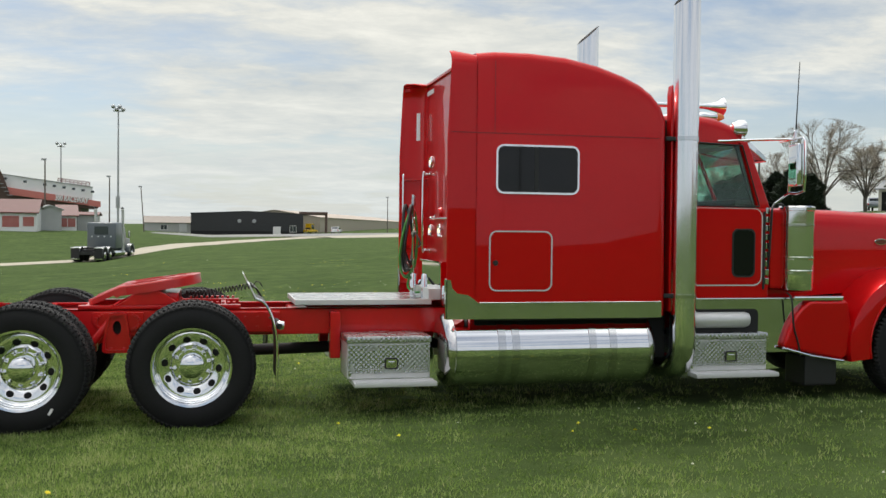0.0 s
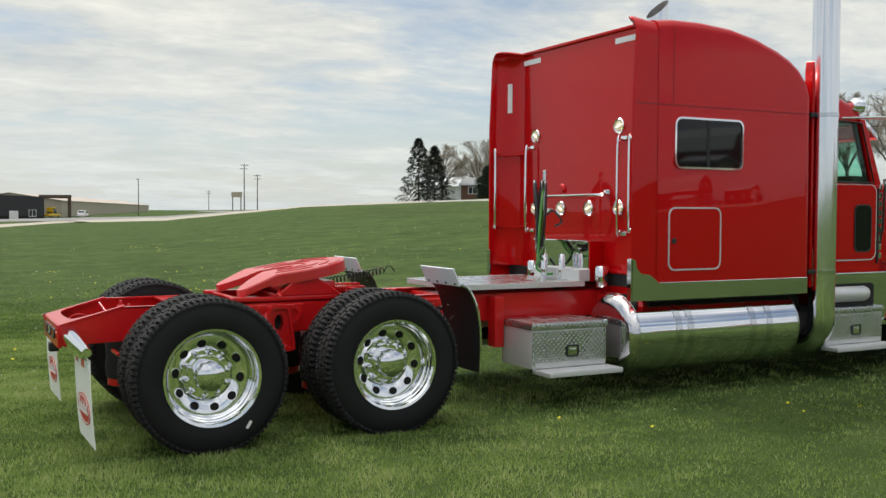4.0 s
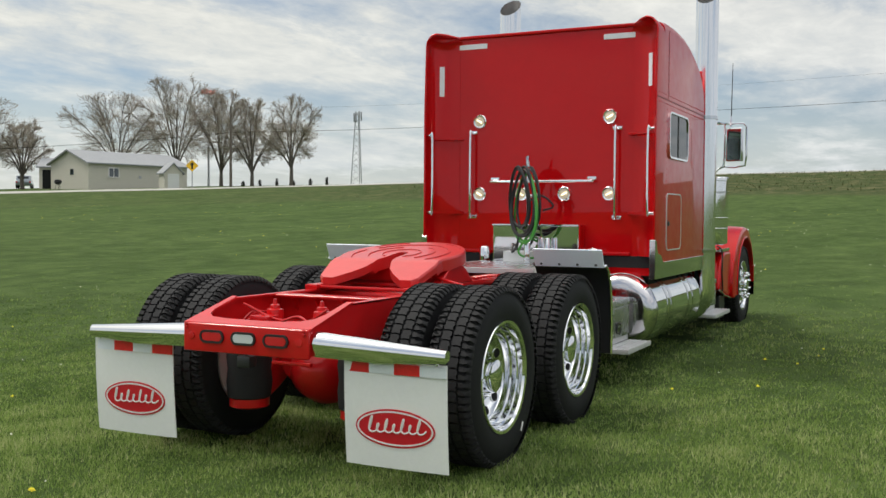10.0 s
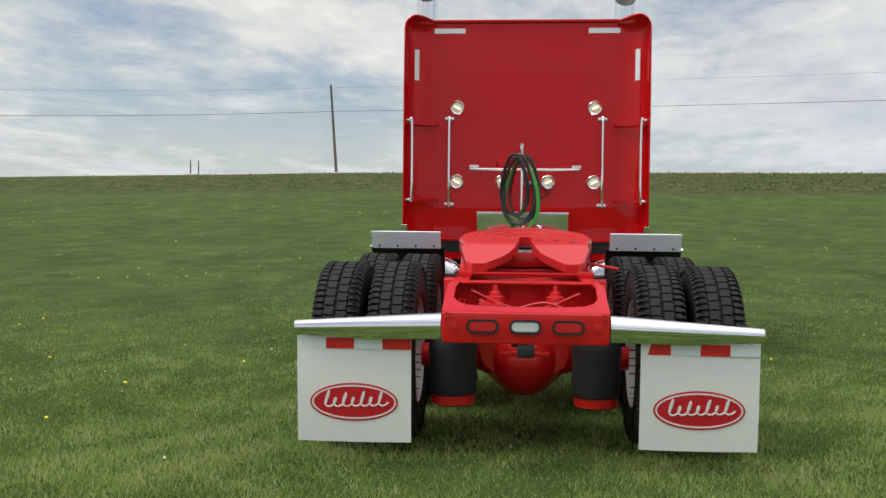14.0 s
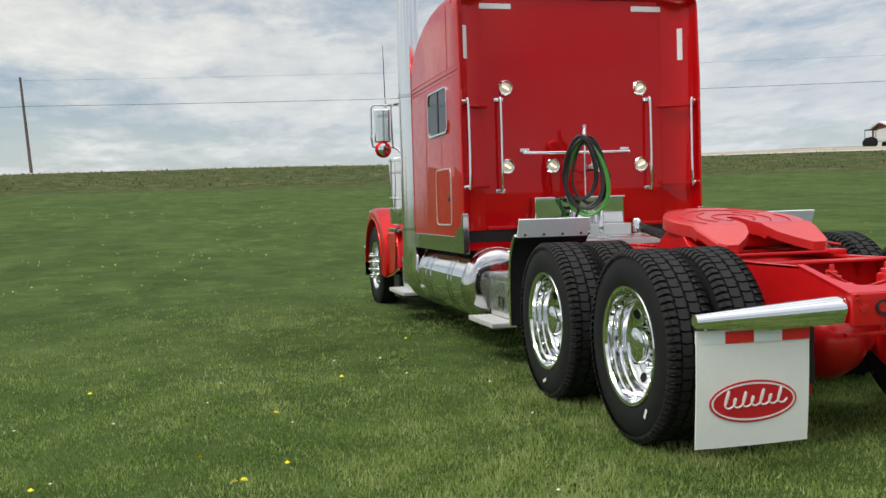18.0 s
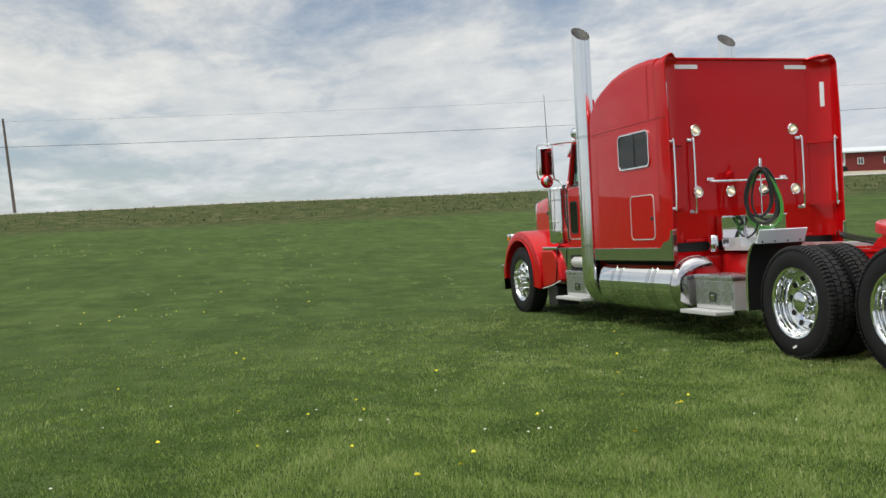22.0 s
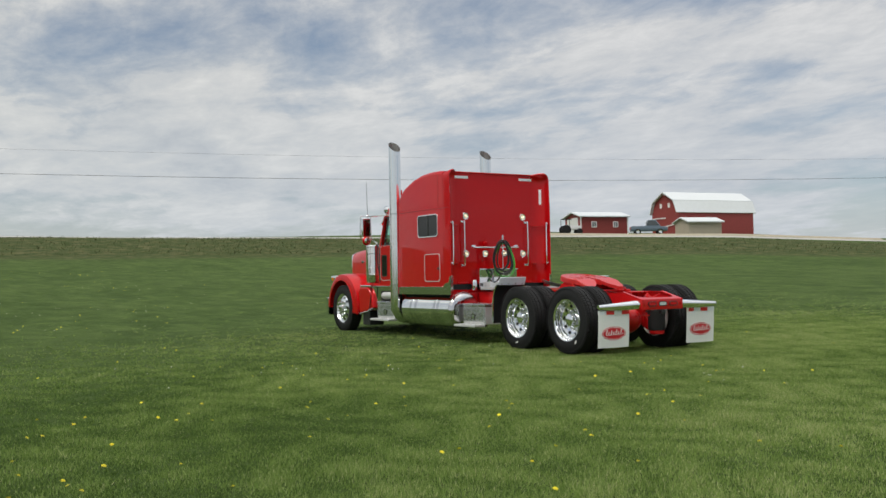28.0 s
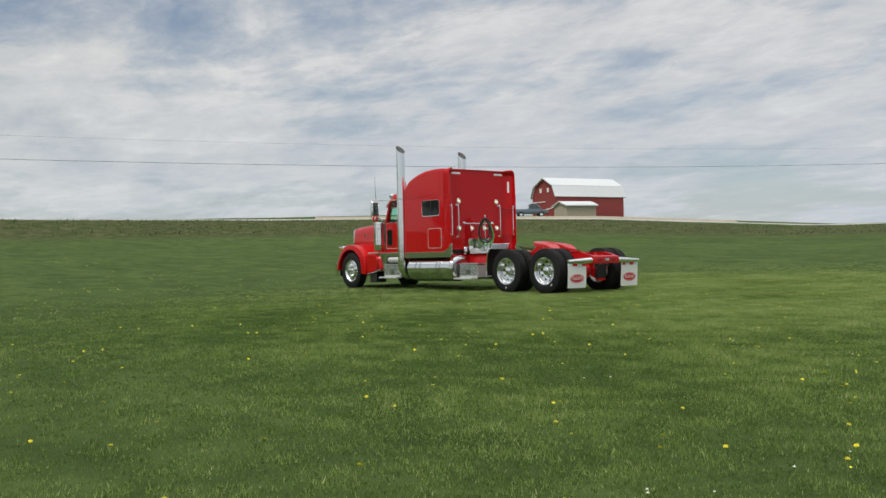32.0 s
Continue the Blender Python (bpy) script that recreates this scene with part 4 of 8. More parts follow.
# fifth wheel coupling
def fifth_bm():
    """Plate with two sloping horns at the back and a throat that narrows to the jaw, laid out column by column."""
    R = 0.458

    def along(table, x):
        for (x0, y0), (x1, y1) in zip(table, table[1:]):
            if x <= x1:
                return y0 + (y1 - y0) * (x - x0) / (x1 - x0)
        return table[-1][1]

    outer = ((-0.525, 0.345), (-0.49, 0.385), (-0.30, 0.425), (-0.19, 0.4167))
    throat = ((-0.525, 0.262), (-0.44, 0.165), (-0.37, 0.105), (-0.28, 0.066), (-0.16, 0.045), (0.0, 0.045))
    xs = [-0.525, -0.49, -0.44, -0.40, -0.37, -0.33, -0.30, -0.28, -0.24, -0.19, -0.16, -0.10, -0.05, 0.0, 0.02, 0.035, 0.045]
    xs += [R * math.sin(radians(a)) for a in range(12, 90, 6)] + [R * 0.9995]
    bm = bmesh.new()
    for s in (-1, 1):
        rows = []
        for x in xs:
            yo = along(outer, x) if x < -0.19 else math.sqrt(R * R - x * x)
            yi = along(throat, x) if x <= 0 else (math.sqrt(max(0.0, 0.045 ** 2 - x * x)) if x < 0.045 else 0.0)
            z = -0.28 * max(0.0, -x - 0.24)
            lo = z - (0.085 if x > -0.3 else 0.055)
            rim = min(0.008, (yo - yi) * 0.3)
            rows.append([bm.verts.new((x, s * y, h)) for y, h in ((yi, lo), (yi, z), (yo - rim, z), (yo, z - 0.012), (yo, lo))])
        for a, b in zip(rows, rows[1:]):
            for k in range(5):
                f = (a[k], a[(k + 1) % 5], b[(k + 1) % 5], b[k])
                bm.faces.new(f)
        bm.faces.new(rows[0])
        bm.faces.new(list(reversed(rows[-1])))
    bmesh.ops.recalc_face_normals(bm, faces=bm.faces[:])
    return bm


FW = pose(0.93, 0, 1.195, 0, -8.5, 0)
fifth = part("fifth_wheel", moved(fifth_bm(), FW), red_plate, truck, "red painted fifth wheel plate with grease grooves", 25)


def groove(r, a0, a1):
    pts = [(r * math.cos(radians(a)), r * math.sin(radians(a)), 0.002) for a in range(a0, a1 + 1, 6)]
    bm = tube(pts, 0.0042, 6)
    return moved(bm, FW)


for r, a0, a1 in ((0.14, -150, 150), (0.24, 25, 130), (0.24, -130, -25), (0.33, -60, 60), (0.36, 75, 125), (0.36, -125, -75), (0.42, 20, 60), (0.42, -60, -20)):
    part("grease_groove", groove(r, a0, a1), red_groove, fifth)
part("jaw", moved(lathe([(0.045, -0.07), (0.085, -0.07), (0.085, -0.05), (0.045, -0.05)], 24, "z", closed=True), FW), black_matte, fifth)
part("saddle", bx(0.82, 1.20, -0.36, 0.36, 1.0, 1.095, 0.012), red_chassis, fifth)
for s in (-1, 1):
    part("pivot_bracket", prism([(0.66, 0.99), (1.22, 0.99), (1.12, 1.07), (1.00, 1.14), (0.86, 1.14), (0.76, 1.05)], s * 0.40 - 0.035, s * 0.40 + 0.035, "xz", 0.008), red_chassis, fifth)
    part("slide_rail", bx(0.34, 1.75, s * 0.385 - 0.05, s * 0.385 + 0.05, 0.957, 0.992, 0.008), red_chassis, truck)
    for i in range(9):
        part("rail_tooth", bx(1.28 + 0.05 * i, 1.305 + 0.05 * i, s * 0.385 - 0.045, s * 0.385 + 0.045, 1.0, 1.018, 0.003, 1), red_chassis, truck)
for x in (0.40, 0.80, 1.20, 1.6):
    part("slide_cross_bar", bx(x - 0.022, x + 0.022, -0.42, 0.42, 0.966, 0.984, 0.005), red_chassis, truck)
part("release_handle", tube(smooth_path([(0.78, -0.30, 1.05), (0.70, -0.45, 1.03), (0.66, -0.62, 1.0)]), 0.010, 8), red_chassis, fifth)
part("coil_line", tube([(1.25 + 0.62 * i / 150, 0.22 + 0.028 * math.cos(i * 0.78), 1.045 + 0.085 * (i / 150) ** 1.3 + 0.028 * math.sin(i * 0.78)) for i in range(151)] + [(1.91, 0.21, 1.17), (1.945, 0.20, 1.16), (1.97, 0.19, 1.12)], 0.006, 6), black_plastic, truck, "coiled black air line")

# deck plate, side boxes, tank
deck = part("deck_plate", bx(2.25, 3.51, -0.495, 0.495, 0.992, 1.032, 0.005), tread_plate, truck, "diamond-plate aluminium deck behind the cab")
for s in (-1, 1):
    part("deck_edge", bx(2.245, 3.515, s * 0.497, s * 0.508, 0.988, 1.035, 0.003), brushed, deck, "brushed aluminium edge")
part("deck_edge", bx(2.236, 2.248, -0.497, 0.497, 0.988, 1.035, 0.003), brushed, deck)


def side_box(x0, x1, z0, z1, sx0, sx1, face=0.97, out=1.175, inner=0.5):
    for s in (-1, 1):
        def sb(a0, a1, b0, b1, c0, c1, bev=0.006):
            return bx(a0, a1, s * b0, s * b1, c0, c1, bev)
        box = part("step_box", sb(x0, x1, inner, face, z0, z1 - 0.03), brushed, truck, "aluminium step box with a diamond-plate front")
        part("front_panel", sb(x0 + 0.006, x1 - 0.006, face + 0.0005, face + 0.009, z0 + 0.05, z1 - 0.075, 0.003), tread_plate, box, "diamond-plate door")
        part("lid", sb(x0 - 0.008, x1 + 0.008, inner, face + 0.016, z1 - 0.062, z1 - 0.004, 0.008), tread_plate, box, "diamond-plate lid")
        part("step_tread", sb(sx0, sx1, face - 0.03, out, z0 - 0.045, z0 - 0.006, 0.006), brushed, box, "ribbed aluminium step")
        for k in range(5):
            yy = face + 0.015 + (out - face - 0.03) * k / 4
            part("tread_rib", sb(sx0 + 0.01, sx1 - 0.01, yy, yy + 0.014, z0 - 0.007, z0 - 0.001, 0.002), brushed, box)
        cx = (x0 + x1) / 2 + 0.02
        latch = part("latch", sb(cx - 0.055, cx + 0.055, face + 0.006, face + 0.016, z0 + 0.09, z0 + 0.18, 0.004), steel, box, "T-handle latch")
        ring = outline_ring(rrect(cx - 0.06, cx + 0.06, z0 + 0.085, z0 + 0.185, 0.02), rrect(cx - 0.048, cx + 0.048, z0 + 0.097, z0 + 0.173, 0.012), s * (face + 0.008), s * (face + 0.021))
        part("latch_ring", ring, black_plastic, latch)
        part("latch_bar", sb(cx - 0.03, cx + 0.03, face + 0.016, face + 0.028, z0 + 0.14, z0 + 0.155, 0.003), chrome, latch)
        part("stay", prism([(x0 + 0.01, z0 - 0.04), (x0 + 0.01, z0 + 0.1), (x0 + 0.035, z0 + 0.1), (x0 + 0.035, z0 - 0.04)], s * (face - 0.04), s * (face + 0.002), "xz"), steel, box)


side_box(2.66, 3.405, 0.365, 0.745, 2.70, 3.43)
side_box(5.88, 6.68, 0.385, 0.745, 5.87, 6.72, 1.10, 1.27)
for s in (-1, 1):
    tank = part("fuel_tank", lathe([(0.342, 3.60), (0.342, 5.43)], 64, "x", (0, s * 0.848, 0.603)), chrome, truck, "polished cylindrical fuel tank", 50)
    dome = [(0.0, 0.105), (0.10, 0.104), (0.18, 0.100), (0.24, 0.093), (0.275, 0.084), (0.30, 0.071), (0.318, 0.054), (0.331, 0.033), (0.339, 0.013), (0.342, 0.0)]
    for x0, d in ((3.60, -1), (5.43, 1)):
        part("tank_end", lathe([(r, x0 + d * h) for r, h in dome], 64, "x", (0, s * 0.848, 0.603)), satin_end, tank, "polished rounded tank end", 60)
        part("tank_seam", lathe([(0.3425, x0 - 0.006), (0.3455, x0 - 0.004), (0.3455, x0 + 0.004), (0.3425, x0 + 0.006)], 64, "x", (0, s * 0.848, 0.603)), steel, tank)
    for x in (4.02, 4.15, 4.88, 5.08):
        part("tank_strap", lathe([(0.343, x - 0.036), (0.347, x - 0.034), (0.347, x + 0.034), (0.343, x + 0.036)], 64, "x", (0, s * 0.848, 0.603)), steel, tank, "steel strap")
    part("tank_cap", tube([(3.92, s * 0.96, 0.915), (3.92, s * 0.99, 0.965)], 0.05, 20), chrome, tank, "chrome filler cap")
    part("tank_plate", bx(3.85, 5.3, s * 0.70, s * 0.90, 0.952, 0.975, 0.01), black_matte, tank)
    part("tank_hanger", bx(3.70, 3.84, s * 0.43, s * 0.62, 0.50, 0.93, 0.02), red_chassis, tank)


# quarter fenders
def quarter_bm():
    line = smooth_path([(1.86, 0, 1.10), (1.93, 0, 1.06), (1.99, 0, 0.95), (2.025, 0, 0.80), (2.035, 0, 0.62), (2.03, 0, 0.42)], 5)
    bm = bmesh.new()
    loops = []
    for p in line:
        loops.append([Vector((p.x, -1.22, p.z)), Vector((p.x, -0.64, p.z)), Vector((p.x + 0.012, -0.64, p.z + 0.004)), Vector((p.x + 0.012, -1.22, p.z + 0.004))])
    return rings(bm, loops)


def quarter_edge():
    line = smooth_path([(1.86, -1.225, 1.10), (1.93, -1.225, 1.06), (1.99, -1.225, 0.95), (2.025, -1.225, 0.80), (2.035, -1.225, 0.62), (2.03, -1.225, 0.42)], 5)
    return tube(line, 0.011, 8)


qs = both("quarter_fender", quarter_bm, black_plastic, label="curved black quarter fender")
for q, s in zip(qs, (-1, 1)):
    e = quarter_edge()
    part("fender_edge", mirror_y(e) if s > 0 else e, chrome, q, "bright edge strip")
    pl = prism([(1.80, 1.215), (1.807, 1.22), (1.868, 1.088), (1.860, 1.083)], s * 0.665, s * 1.215, "xz")
    part("top_panel", pl, panel_grey, q, "plain grey metal panel")
    for k in range(4):
        part("bolt", lathe([(0.0, -0.010), (0.009, -0.008), (0.009, 0.008)], 8, "x", (1.852, s * (0.72 + 0.145 * k), 1.102)), black_plastic, q)
    for k in range(3):
        part("bolt", lathe([(0.0, -0.012), (0.009, -0.008), (0.009, 0.01)], 8, "x", (1.965 + 0.028 * k, s * 0.78, 1.0 - 0.1 * k)), steel, q)
    part("marker_lamp", lathe([(0.022, 0.0), (0.034, 0.015), (0.040, 0.04), (0.034, 0.07), (0.0, 0.08)], 18, "x", (2.03, s * 1.06, 0.86)), chrome, q, "round chrome lamp")
    part("fender_arm", tube([(2.065, s * 0.43, 0.85), (2.065, s * 0.66, 0.86), (2.065, s * 1.1, 0.86)], 0.02, 10), black_plastic, q)

# sleeper body
SIDE = [(3.76, 0.92), (3.76, 3.265), (3.93, 3.285), (4.25, 3.288), (4.59, 3.265), (4.90, 3.205), (5.16, 3.12), (5.32, 3.048), (5.44, 2.965), (5.54, 2.85), (5.59, 2.72), (5.60, 0.92)]
W = 1.18


def sleeper_bm():
    def top_edge(e):
        a, b = e.verts[0].co, e.verts[1].co
        return abs(abs(a.y) - W) < 1e-4 and abs(a.y - b.y) < 1e-4 and (min(a.z, b.z) > 2.5 or (a.x > 5.45 and b.x > 5.45 and max(a.z, b.z) > 1.0)) and not (a.x < 3.8 and b.x < 3.8)
    return prism(SIDE, -W, W, "xz", 0.085, 5, which=top_edge)


sleeper = part("sleeper_cab", sleeper_bm(), red, truck, "tall glossy red sleeper cab", 40)


def wing_bm():
    """Side extender behind the sleeper: a deep cup whose rim curls over the roof corner and dies into the back edge."""
    rim = [(z, W, z, 3.50 + 0.03 * max(0.0, z - 2.5) / 0.67, 0.0) for z in (1.10, 1.5, 2.1, 2.5, 2.75, 2.95, 3.10)]
    rim = [(x, y, z, a) for _, y, z, x, a in rim]
    cy, cz, R = W - 0.13, 3.158, 0.13
    for a, x in ((0, 3.530), (20, 3.530), (40, 3.530), (55, 3.528), (70, 3.525), (85, 3.535), (95, 3.555)):
        rim.append((x, cy + R * math.cos(radians(a)), cz + R * math.sin(radians(a)), a))
    rim += [(3.61, 0.985, 3.284, 98), (3.68, 0.935, 3.272, 98), (3.735, 0.885, 3.262, 98)]
    loops = []
    for k, (x, y, z, a) in enumerate(rim):
        ca, sa = math.cos(radians(a)), math.sin(radians(a))
        t = min(1.0, a / 90)
        late = max(0.0, k - 13) / 3
        root = Vector((3.765 + 0.16 * t, y - 0.012 * t * ca, z - 0.055 * t * sa - 0.01 * t))
        lip = [Vector((x + 0.03, y, z)), Vector((x + 0.006, y - 0.005 * ca, z - 0.005 * sa)), Vector((x, y - 0.013 * ca, z - 0.013 * sa)), Vector((x + 0.012, y - 0.023 * ca, z - 0.023 * sa))]
        p = lip[-1]
        end = Vector((3.757, 0.885 - 0.03 * late, min(z, 3.06 + 0.11 * t)))
        cup = []
        for b in range(8, 91, 10):
            f = 1 - math.cos(radians(b))
            cup.append(Vector((p.x + (end.x - p.x) * math.sin(radians(b)), p.y + (end.y - p.y) * f, p.z + (end.z - p.z) * f)))
        loops.append([root] + lip + cup + [Vector((3.80, end.y, end.z)), Vector((3.80, root.y - 0.03, root.z - 0.03 * t))])
    bm = rings(bmesh.new(), loops)
    for v in bm.verts:
        v.co.y = -v.co.y
    return bm


both("side_extender", wing_bm, red, label="glossy red side extender cupped towards the back panel")
part("roof_back_edge", bx(3.735, 3.80, -0.90, 0.90, 3.235, 3.268, 0.012), red, truck)


def trim_bm():
    poly = [(3.50, 0.905), (5.545, 0.905), (5.545, 1.045), (3.80, 1.045), (3.70, 1.12), (3.60, 1.135), (3.555, 1.18), (3.54, 1.25), (3.50, 1.26)]
    return prism(poly, -W - 0.006, -W + 0.01, "xz")


def skin_bm():
    return bx(3.505, 3.765, -W, -W + 0.012, 0.92, 1.10, 0.002, 1)


both("lower_skin", skin_bm, red)
trims = both("sill_trim", trim_bm, steel, label="polished stainless sill trim")
for s in (-1, 1):
    tr = trims[0 if s < 0 else 1]
    part("trim_bead", bx(3.80, 5.54, s * (W + 0.004), s * (W + 0.012), 1.043, 1.055, 0.003, 1), chrome, tr)
    part("trim_end", bx(3.493, 3.51, s * (W - 0.05), s * (W + 0.006), 0.905, 1.26, 0.003, 1), steel, tr)

    def sy(a):
        return s * (W + a)
    part("roof_seam", bx(3.53, 5.50, sy(-0.002), sy(0.0025), 2.552, 2.560, 0.0, 1), red_seam, sleeper)
    part("panel_seam", bx(3.925, 3.931, sy(-0.002), sy(0.002), 2.56, 3.20, 0.0, 1), red_seam, sleeper)
    wo, wi = rrect(3.94, 4.72, 2.02, 2.46, 0.07), rrect(3.957, 4.703, 2.037, 2.443, 0.055)
    win = part("sleeper_window", outline_ring(wo, wi, sy(-0.004), sy(0.016)), chrome, sleeper, "dark tinted sliding window in a bright frame")
    part("pane", prism(wi, sy(-0.002), sy(0.005), "xz"), glass_tint, win, "dark tinted glass")
    part("pane_divider", bx(4.30, 4.335, sy(0.004), sy(0.010), 2.04, 2.44, 0.002, 1), black_plastic, win)
    do, di = rrect(3.885, 4.475, 1.152, 1.692, 0.07), rrect(3.897, 4.463, 1.164, 1.680, 0.06)
    hatch = part("luggage_door", prism(di, sy(-0.002), sy(0.006), "xz", 0.004, 2), red, sleeper, "red luggage hatch with a bright edge")
    part("door_edge", outline_ring(do, di, sy(-0.002), sy(0.009)), brushed, hatch, "bright door edge")
    lk = part("lock", lathe([(0.0, 0.014), (0.022, 0.012), (0.026, 0.0)], 18, "y", (3.945, 0, 1.405)) if s > 0 else lathe([(0.0, -0.014), (0.022, -0.012), (0.026, 0.0)], 18, "y", (3.945, 0, 1.405)), black_plastic, hatch)
    lk.location.y = sy(0.006)
    # rivets along the seams
    rb = bmesh.new()
    for k in range(40):
        x = 3.58 + 0.049 * k
        for z in (2.60, 2.515):
            bmesh.ops.create_icosphere(rb, subdivisions=1, radius=0.004, matrix=Matrix.Translation((x, sy(0.001), z)))
    for k in range(26):
        z = 1.75 + 0.055 * k
        for x in (3.90, 3.955) if z > 2.6 else (3.88,):
            bmesh.ops.create_icosphere(rb, subdivisions=1, radius=0.004, matrix=Matrix.Translation((x, sy(0.001), z)))
    part("rivets", rb, red, sleeper, kind="stuff")

# back of the sleeper
BX = 3.76


def round_lamp(y, z, lit):
    lamp = part("work_lamp", lathe([(0.070, 0.0), (0.071, -0.012), (0.062, -0.022), (0.052, -0.018), (0.050, -0.006)], 32, "x", (BX, y, z)), chrome, sleeper, "round chrome-rimmed lamp")
    part("lens", lathe([(0.0, -0.018), (0.03, -0.016), (0.052, -0.008), (0.052, 0.0)], 28, "x", (BX, y, z)), lamp_lit, lamp, "lit clear lens")
    part("bulb", moved(bx(-0.004, 0.004, -0.032, 0.032, -0.006, 0.006, 0.003), Matrix.Translation((BX - 0.020, y, z)) @ pose(0, 0, 0, 30 if y > 0 else -25, 0, 0)), bulb_lit, lamp)


for y in (-0.672, 0.672):
    round_lamp(y, 2.41, True)
for y in (-0.672, -0.225, 0.225, 0.672):
    round_lamp(y, 1.685, True)


def grab(p0, p1, off, name="grab_rail", x=BX):
    p0, p1 = Vector(p0), Vector(p1)
    d = (p1 - p0).normalized()
    o = Vector(off)
    g = part(name, tube(smooth_path([p0, p0 + o * 0.6 + d * 0.005, p0 + o + d * 0.04, p1 + o - d * 0.04, p1 + o * 0.6 - d * 0.005, p1], 5), 0.0135, 12), chrome, sleeper, "bright chrome grab rail", 60)
    return g


for s in (-1, 1):
    g = grab((BX, s * 0.745, 2.285), (BX, s * 0.745, 1.475), (-0.075, 0, 0))
    for z in (2.30, 1.46):
        part("rail_foot", bx(BX - 0.012, BX + 0.002, s * 0.745 - 0.045, s * 0.745 + 0.045, z - 0.018, z + 0.018, 0.005), chrome, g)
    g = grab((3.545, s * 1.150, 2.27), (3.545, s * 1.150, 1.50), (-0.01, -s * 0.055, 0))
    for z in (2.24, 1.50):
        part("wing_strut", prism([(3.56, s * 1.15), (3.60, s * 1.12), (3.74, s * 0.93), (3.77, s * 0.86), (3.77, s * 0.84), (3.70, s * 0.90), (3.56, s * 1.10)], z - 0.012, z + 0.012, "xy"), red, sleeper)
    strip_poly = [(3.678, s * 1.090), (3.708, s * 1.050), (3.704, s * 1.047), (3.674, s * 1.087)]
    part("reflective_strip", prism(strip_poly, 2.67, 2.97, "xy"), tape_white, sleeper, "white reflective strip")
    part("reflective_strip", bx(BX - 0.006, BX + 0.004, s * 0.60, s * 0.905, 3.135, 3.185, 0.002, 1), tape_white, sleeper, "white reflective strip")
g = grab((BX, 0.49, 1.825), (BX, -0.49, 1.825), (-0.075, 0, -0.02))
for y in (-0.50, 0.50):
    part("rail_foot", bx(BX - 0.012, BX + 0.002, y - 0.045, y + 0.045, 1.81, 1.85, 0.005), chrome, g)
part("vent_blister", lathe([(0.0, -0.03), (0.05, -0.028), (0.065, 0.0)], 16, "x", (BX, 0.22, 1.86)), red, sleeper)
part("back_panel_skirt", bx(3.735, 3.78, -0.88, 0.88, 1.10, 1.135, 0.01), red, sleeper)
# no gap is open here: a solid black strip paints its shade
part("floor_gap_shade", bx(3.752, 3.79, -1.165, 1.165, 0.99, 1.10, 0.004, 1), black_matte, sleeper, "black strip painted as the shaded gap under the back panel")
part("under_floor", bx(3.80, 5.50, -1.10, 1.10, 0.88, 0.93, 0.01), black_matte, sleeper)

# gear between frame and sleeper
gear = part("chrome_box", bx(3.62, 3.735, -0.42, 0.46, 1.02, 1.385, 0.008), chrome, truck, "mirror-bright equipment cover")
part("box_lip", bx(3.60, 3.74, -0.425, 0.465, 1.37, 1.39, 0.004), chrome, gear)
part("box_side", bx(3.62, 3.755, -0.435, -0.42, 1.02, 1.385, 0.003), red, gear)
part("lower_cover", bx(3.50, 3.62, -0.44, 0.30, 1.025, 1.13, 0.006), brushed, gear)
for y in (-0.56, 0.56):
    part("air_can", lathe([(0.0, 1.17), (0.045, 1.168), (0.058, 1.15), (0.06, 1.0), (0.05, 0.98), (0.0, 0.98)], 24, "z", (3.66, y, 0.0)), chrome, truck, "small chrome canister")
part("pogo_stick", tube([(3.44, 0.03, 1.02), (3.44, 0.03, 1.98)], 0.011, 10), chrome, truck, "chrome hose tender rod")
part("pogo_base", lathe([(0.03, 1.02), (0.032, 1.03), (0.03, 1.25), (0.024, 1.26), (0.0, 1.26)], 16, "z", (3.44, 0.03, 0)), chrome, truck)
part("pogo_base", lathe([(0.03, 1.02), (0.032, 1.03), (0.03, 1.25), (0.024, 1.26), (0.0, 1.26)], 16, "z", (3.52, -0.14, 0)), chrome, truck)
part("pogo_spring", tube([(3.44 + 0.018 * math.cos(i * 0.9), 0.03 + 0.018 * math.sin(i * 0.9), 1.93 + 0.0012 * i) for i in range(90)], 0.004, 6), steel, truck)


def hose_loop(cy, cz, ry, rz, turns, material, label, seed, r=0.014):
    rg = random.Random(seed)
    pts = []
    n = int(turns * 26)
    for i in range(n + 1):
        a = 2 * math.pi * i / 26 + math.pi / 2
        wob = 1 + 0.05 * math.sin(i * 0.37 + seed)
        sq = 0.55 + 0.45 * (0.5 - 0.5 * math.sin(a))
        off = ry * wob * math.cos(a) * sq
        pts.append((3.40 + 0.62 * off + 0.03 * math.sin(i * 0.24 + seed), cy + 0.95 * off, cz + rz * wob * math.sin(a)))
    return part("air_hose", tube(pts, r, 8), material, truck, label)


hose_loop(0.06, 1.60, 0.195, 0.32, 3.2, hose_black, "coiled black rubber air hose", 1, 0.013)
hose_loop(0.03, 1.55, 0.205, 0.33, 2.2, hose_green, "coiled green electric cable", 2, 0.011)
hose_loop(0.10, 1.64, 0.17, 0.28, 1.5, hose_black, "coiled black rubber air hose", 5, 0.016)
hose_loop(0.0, 1.62, 0.18, 0.30, 1.6, hose_black, "coiled black rubber air hose", 7, 0.012)
part("air_hose", tube(smooth_path([(3.42, 0.10, 1.30), (3.45, 0.14, 1.18), (3.52, 0.22, 1.12), (3.60, 0.24, 1.20)]), 0.013, 8), hose_black, truck)
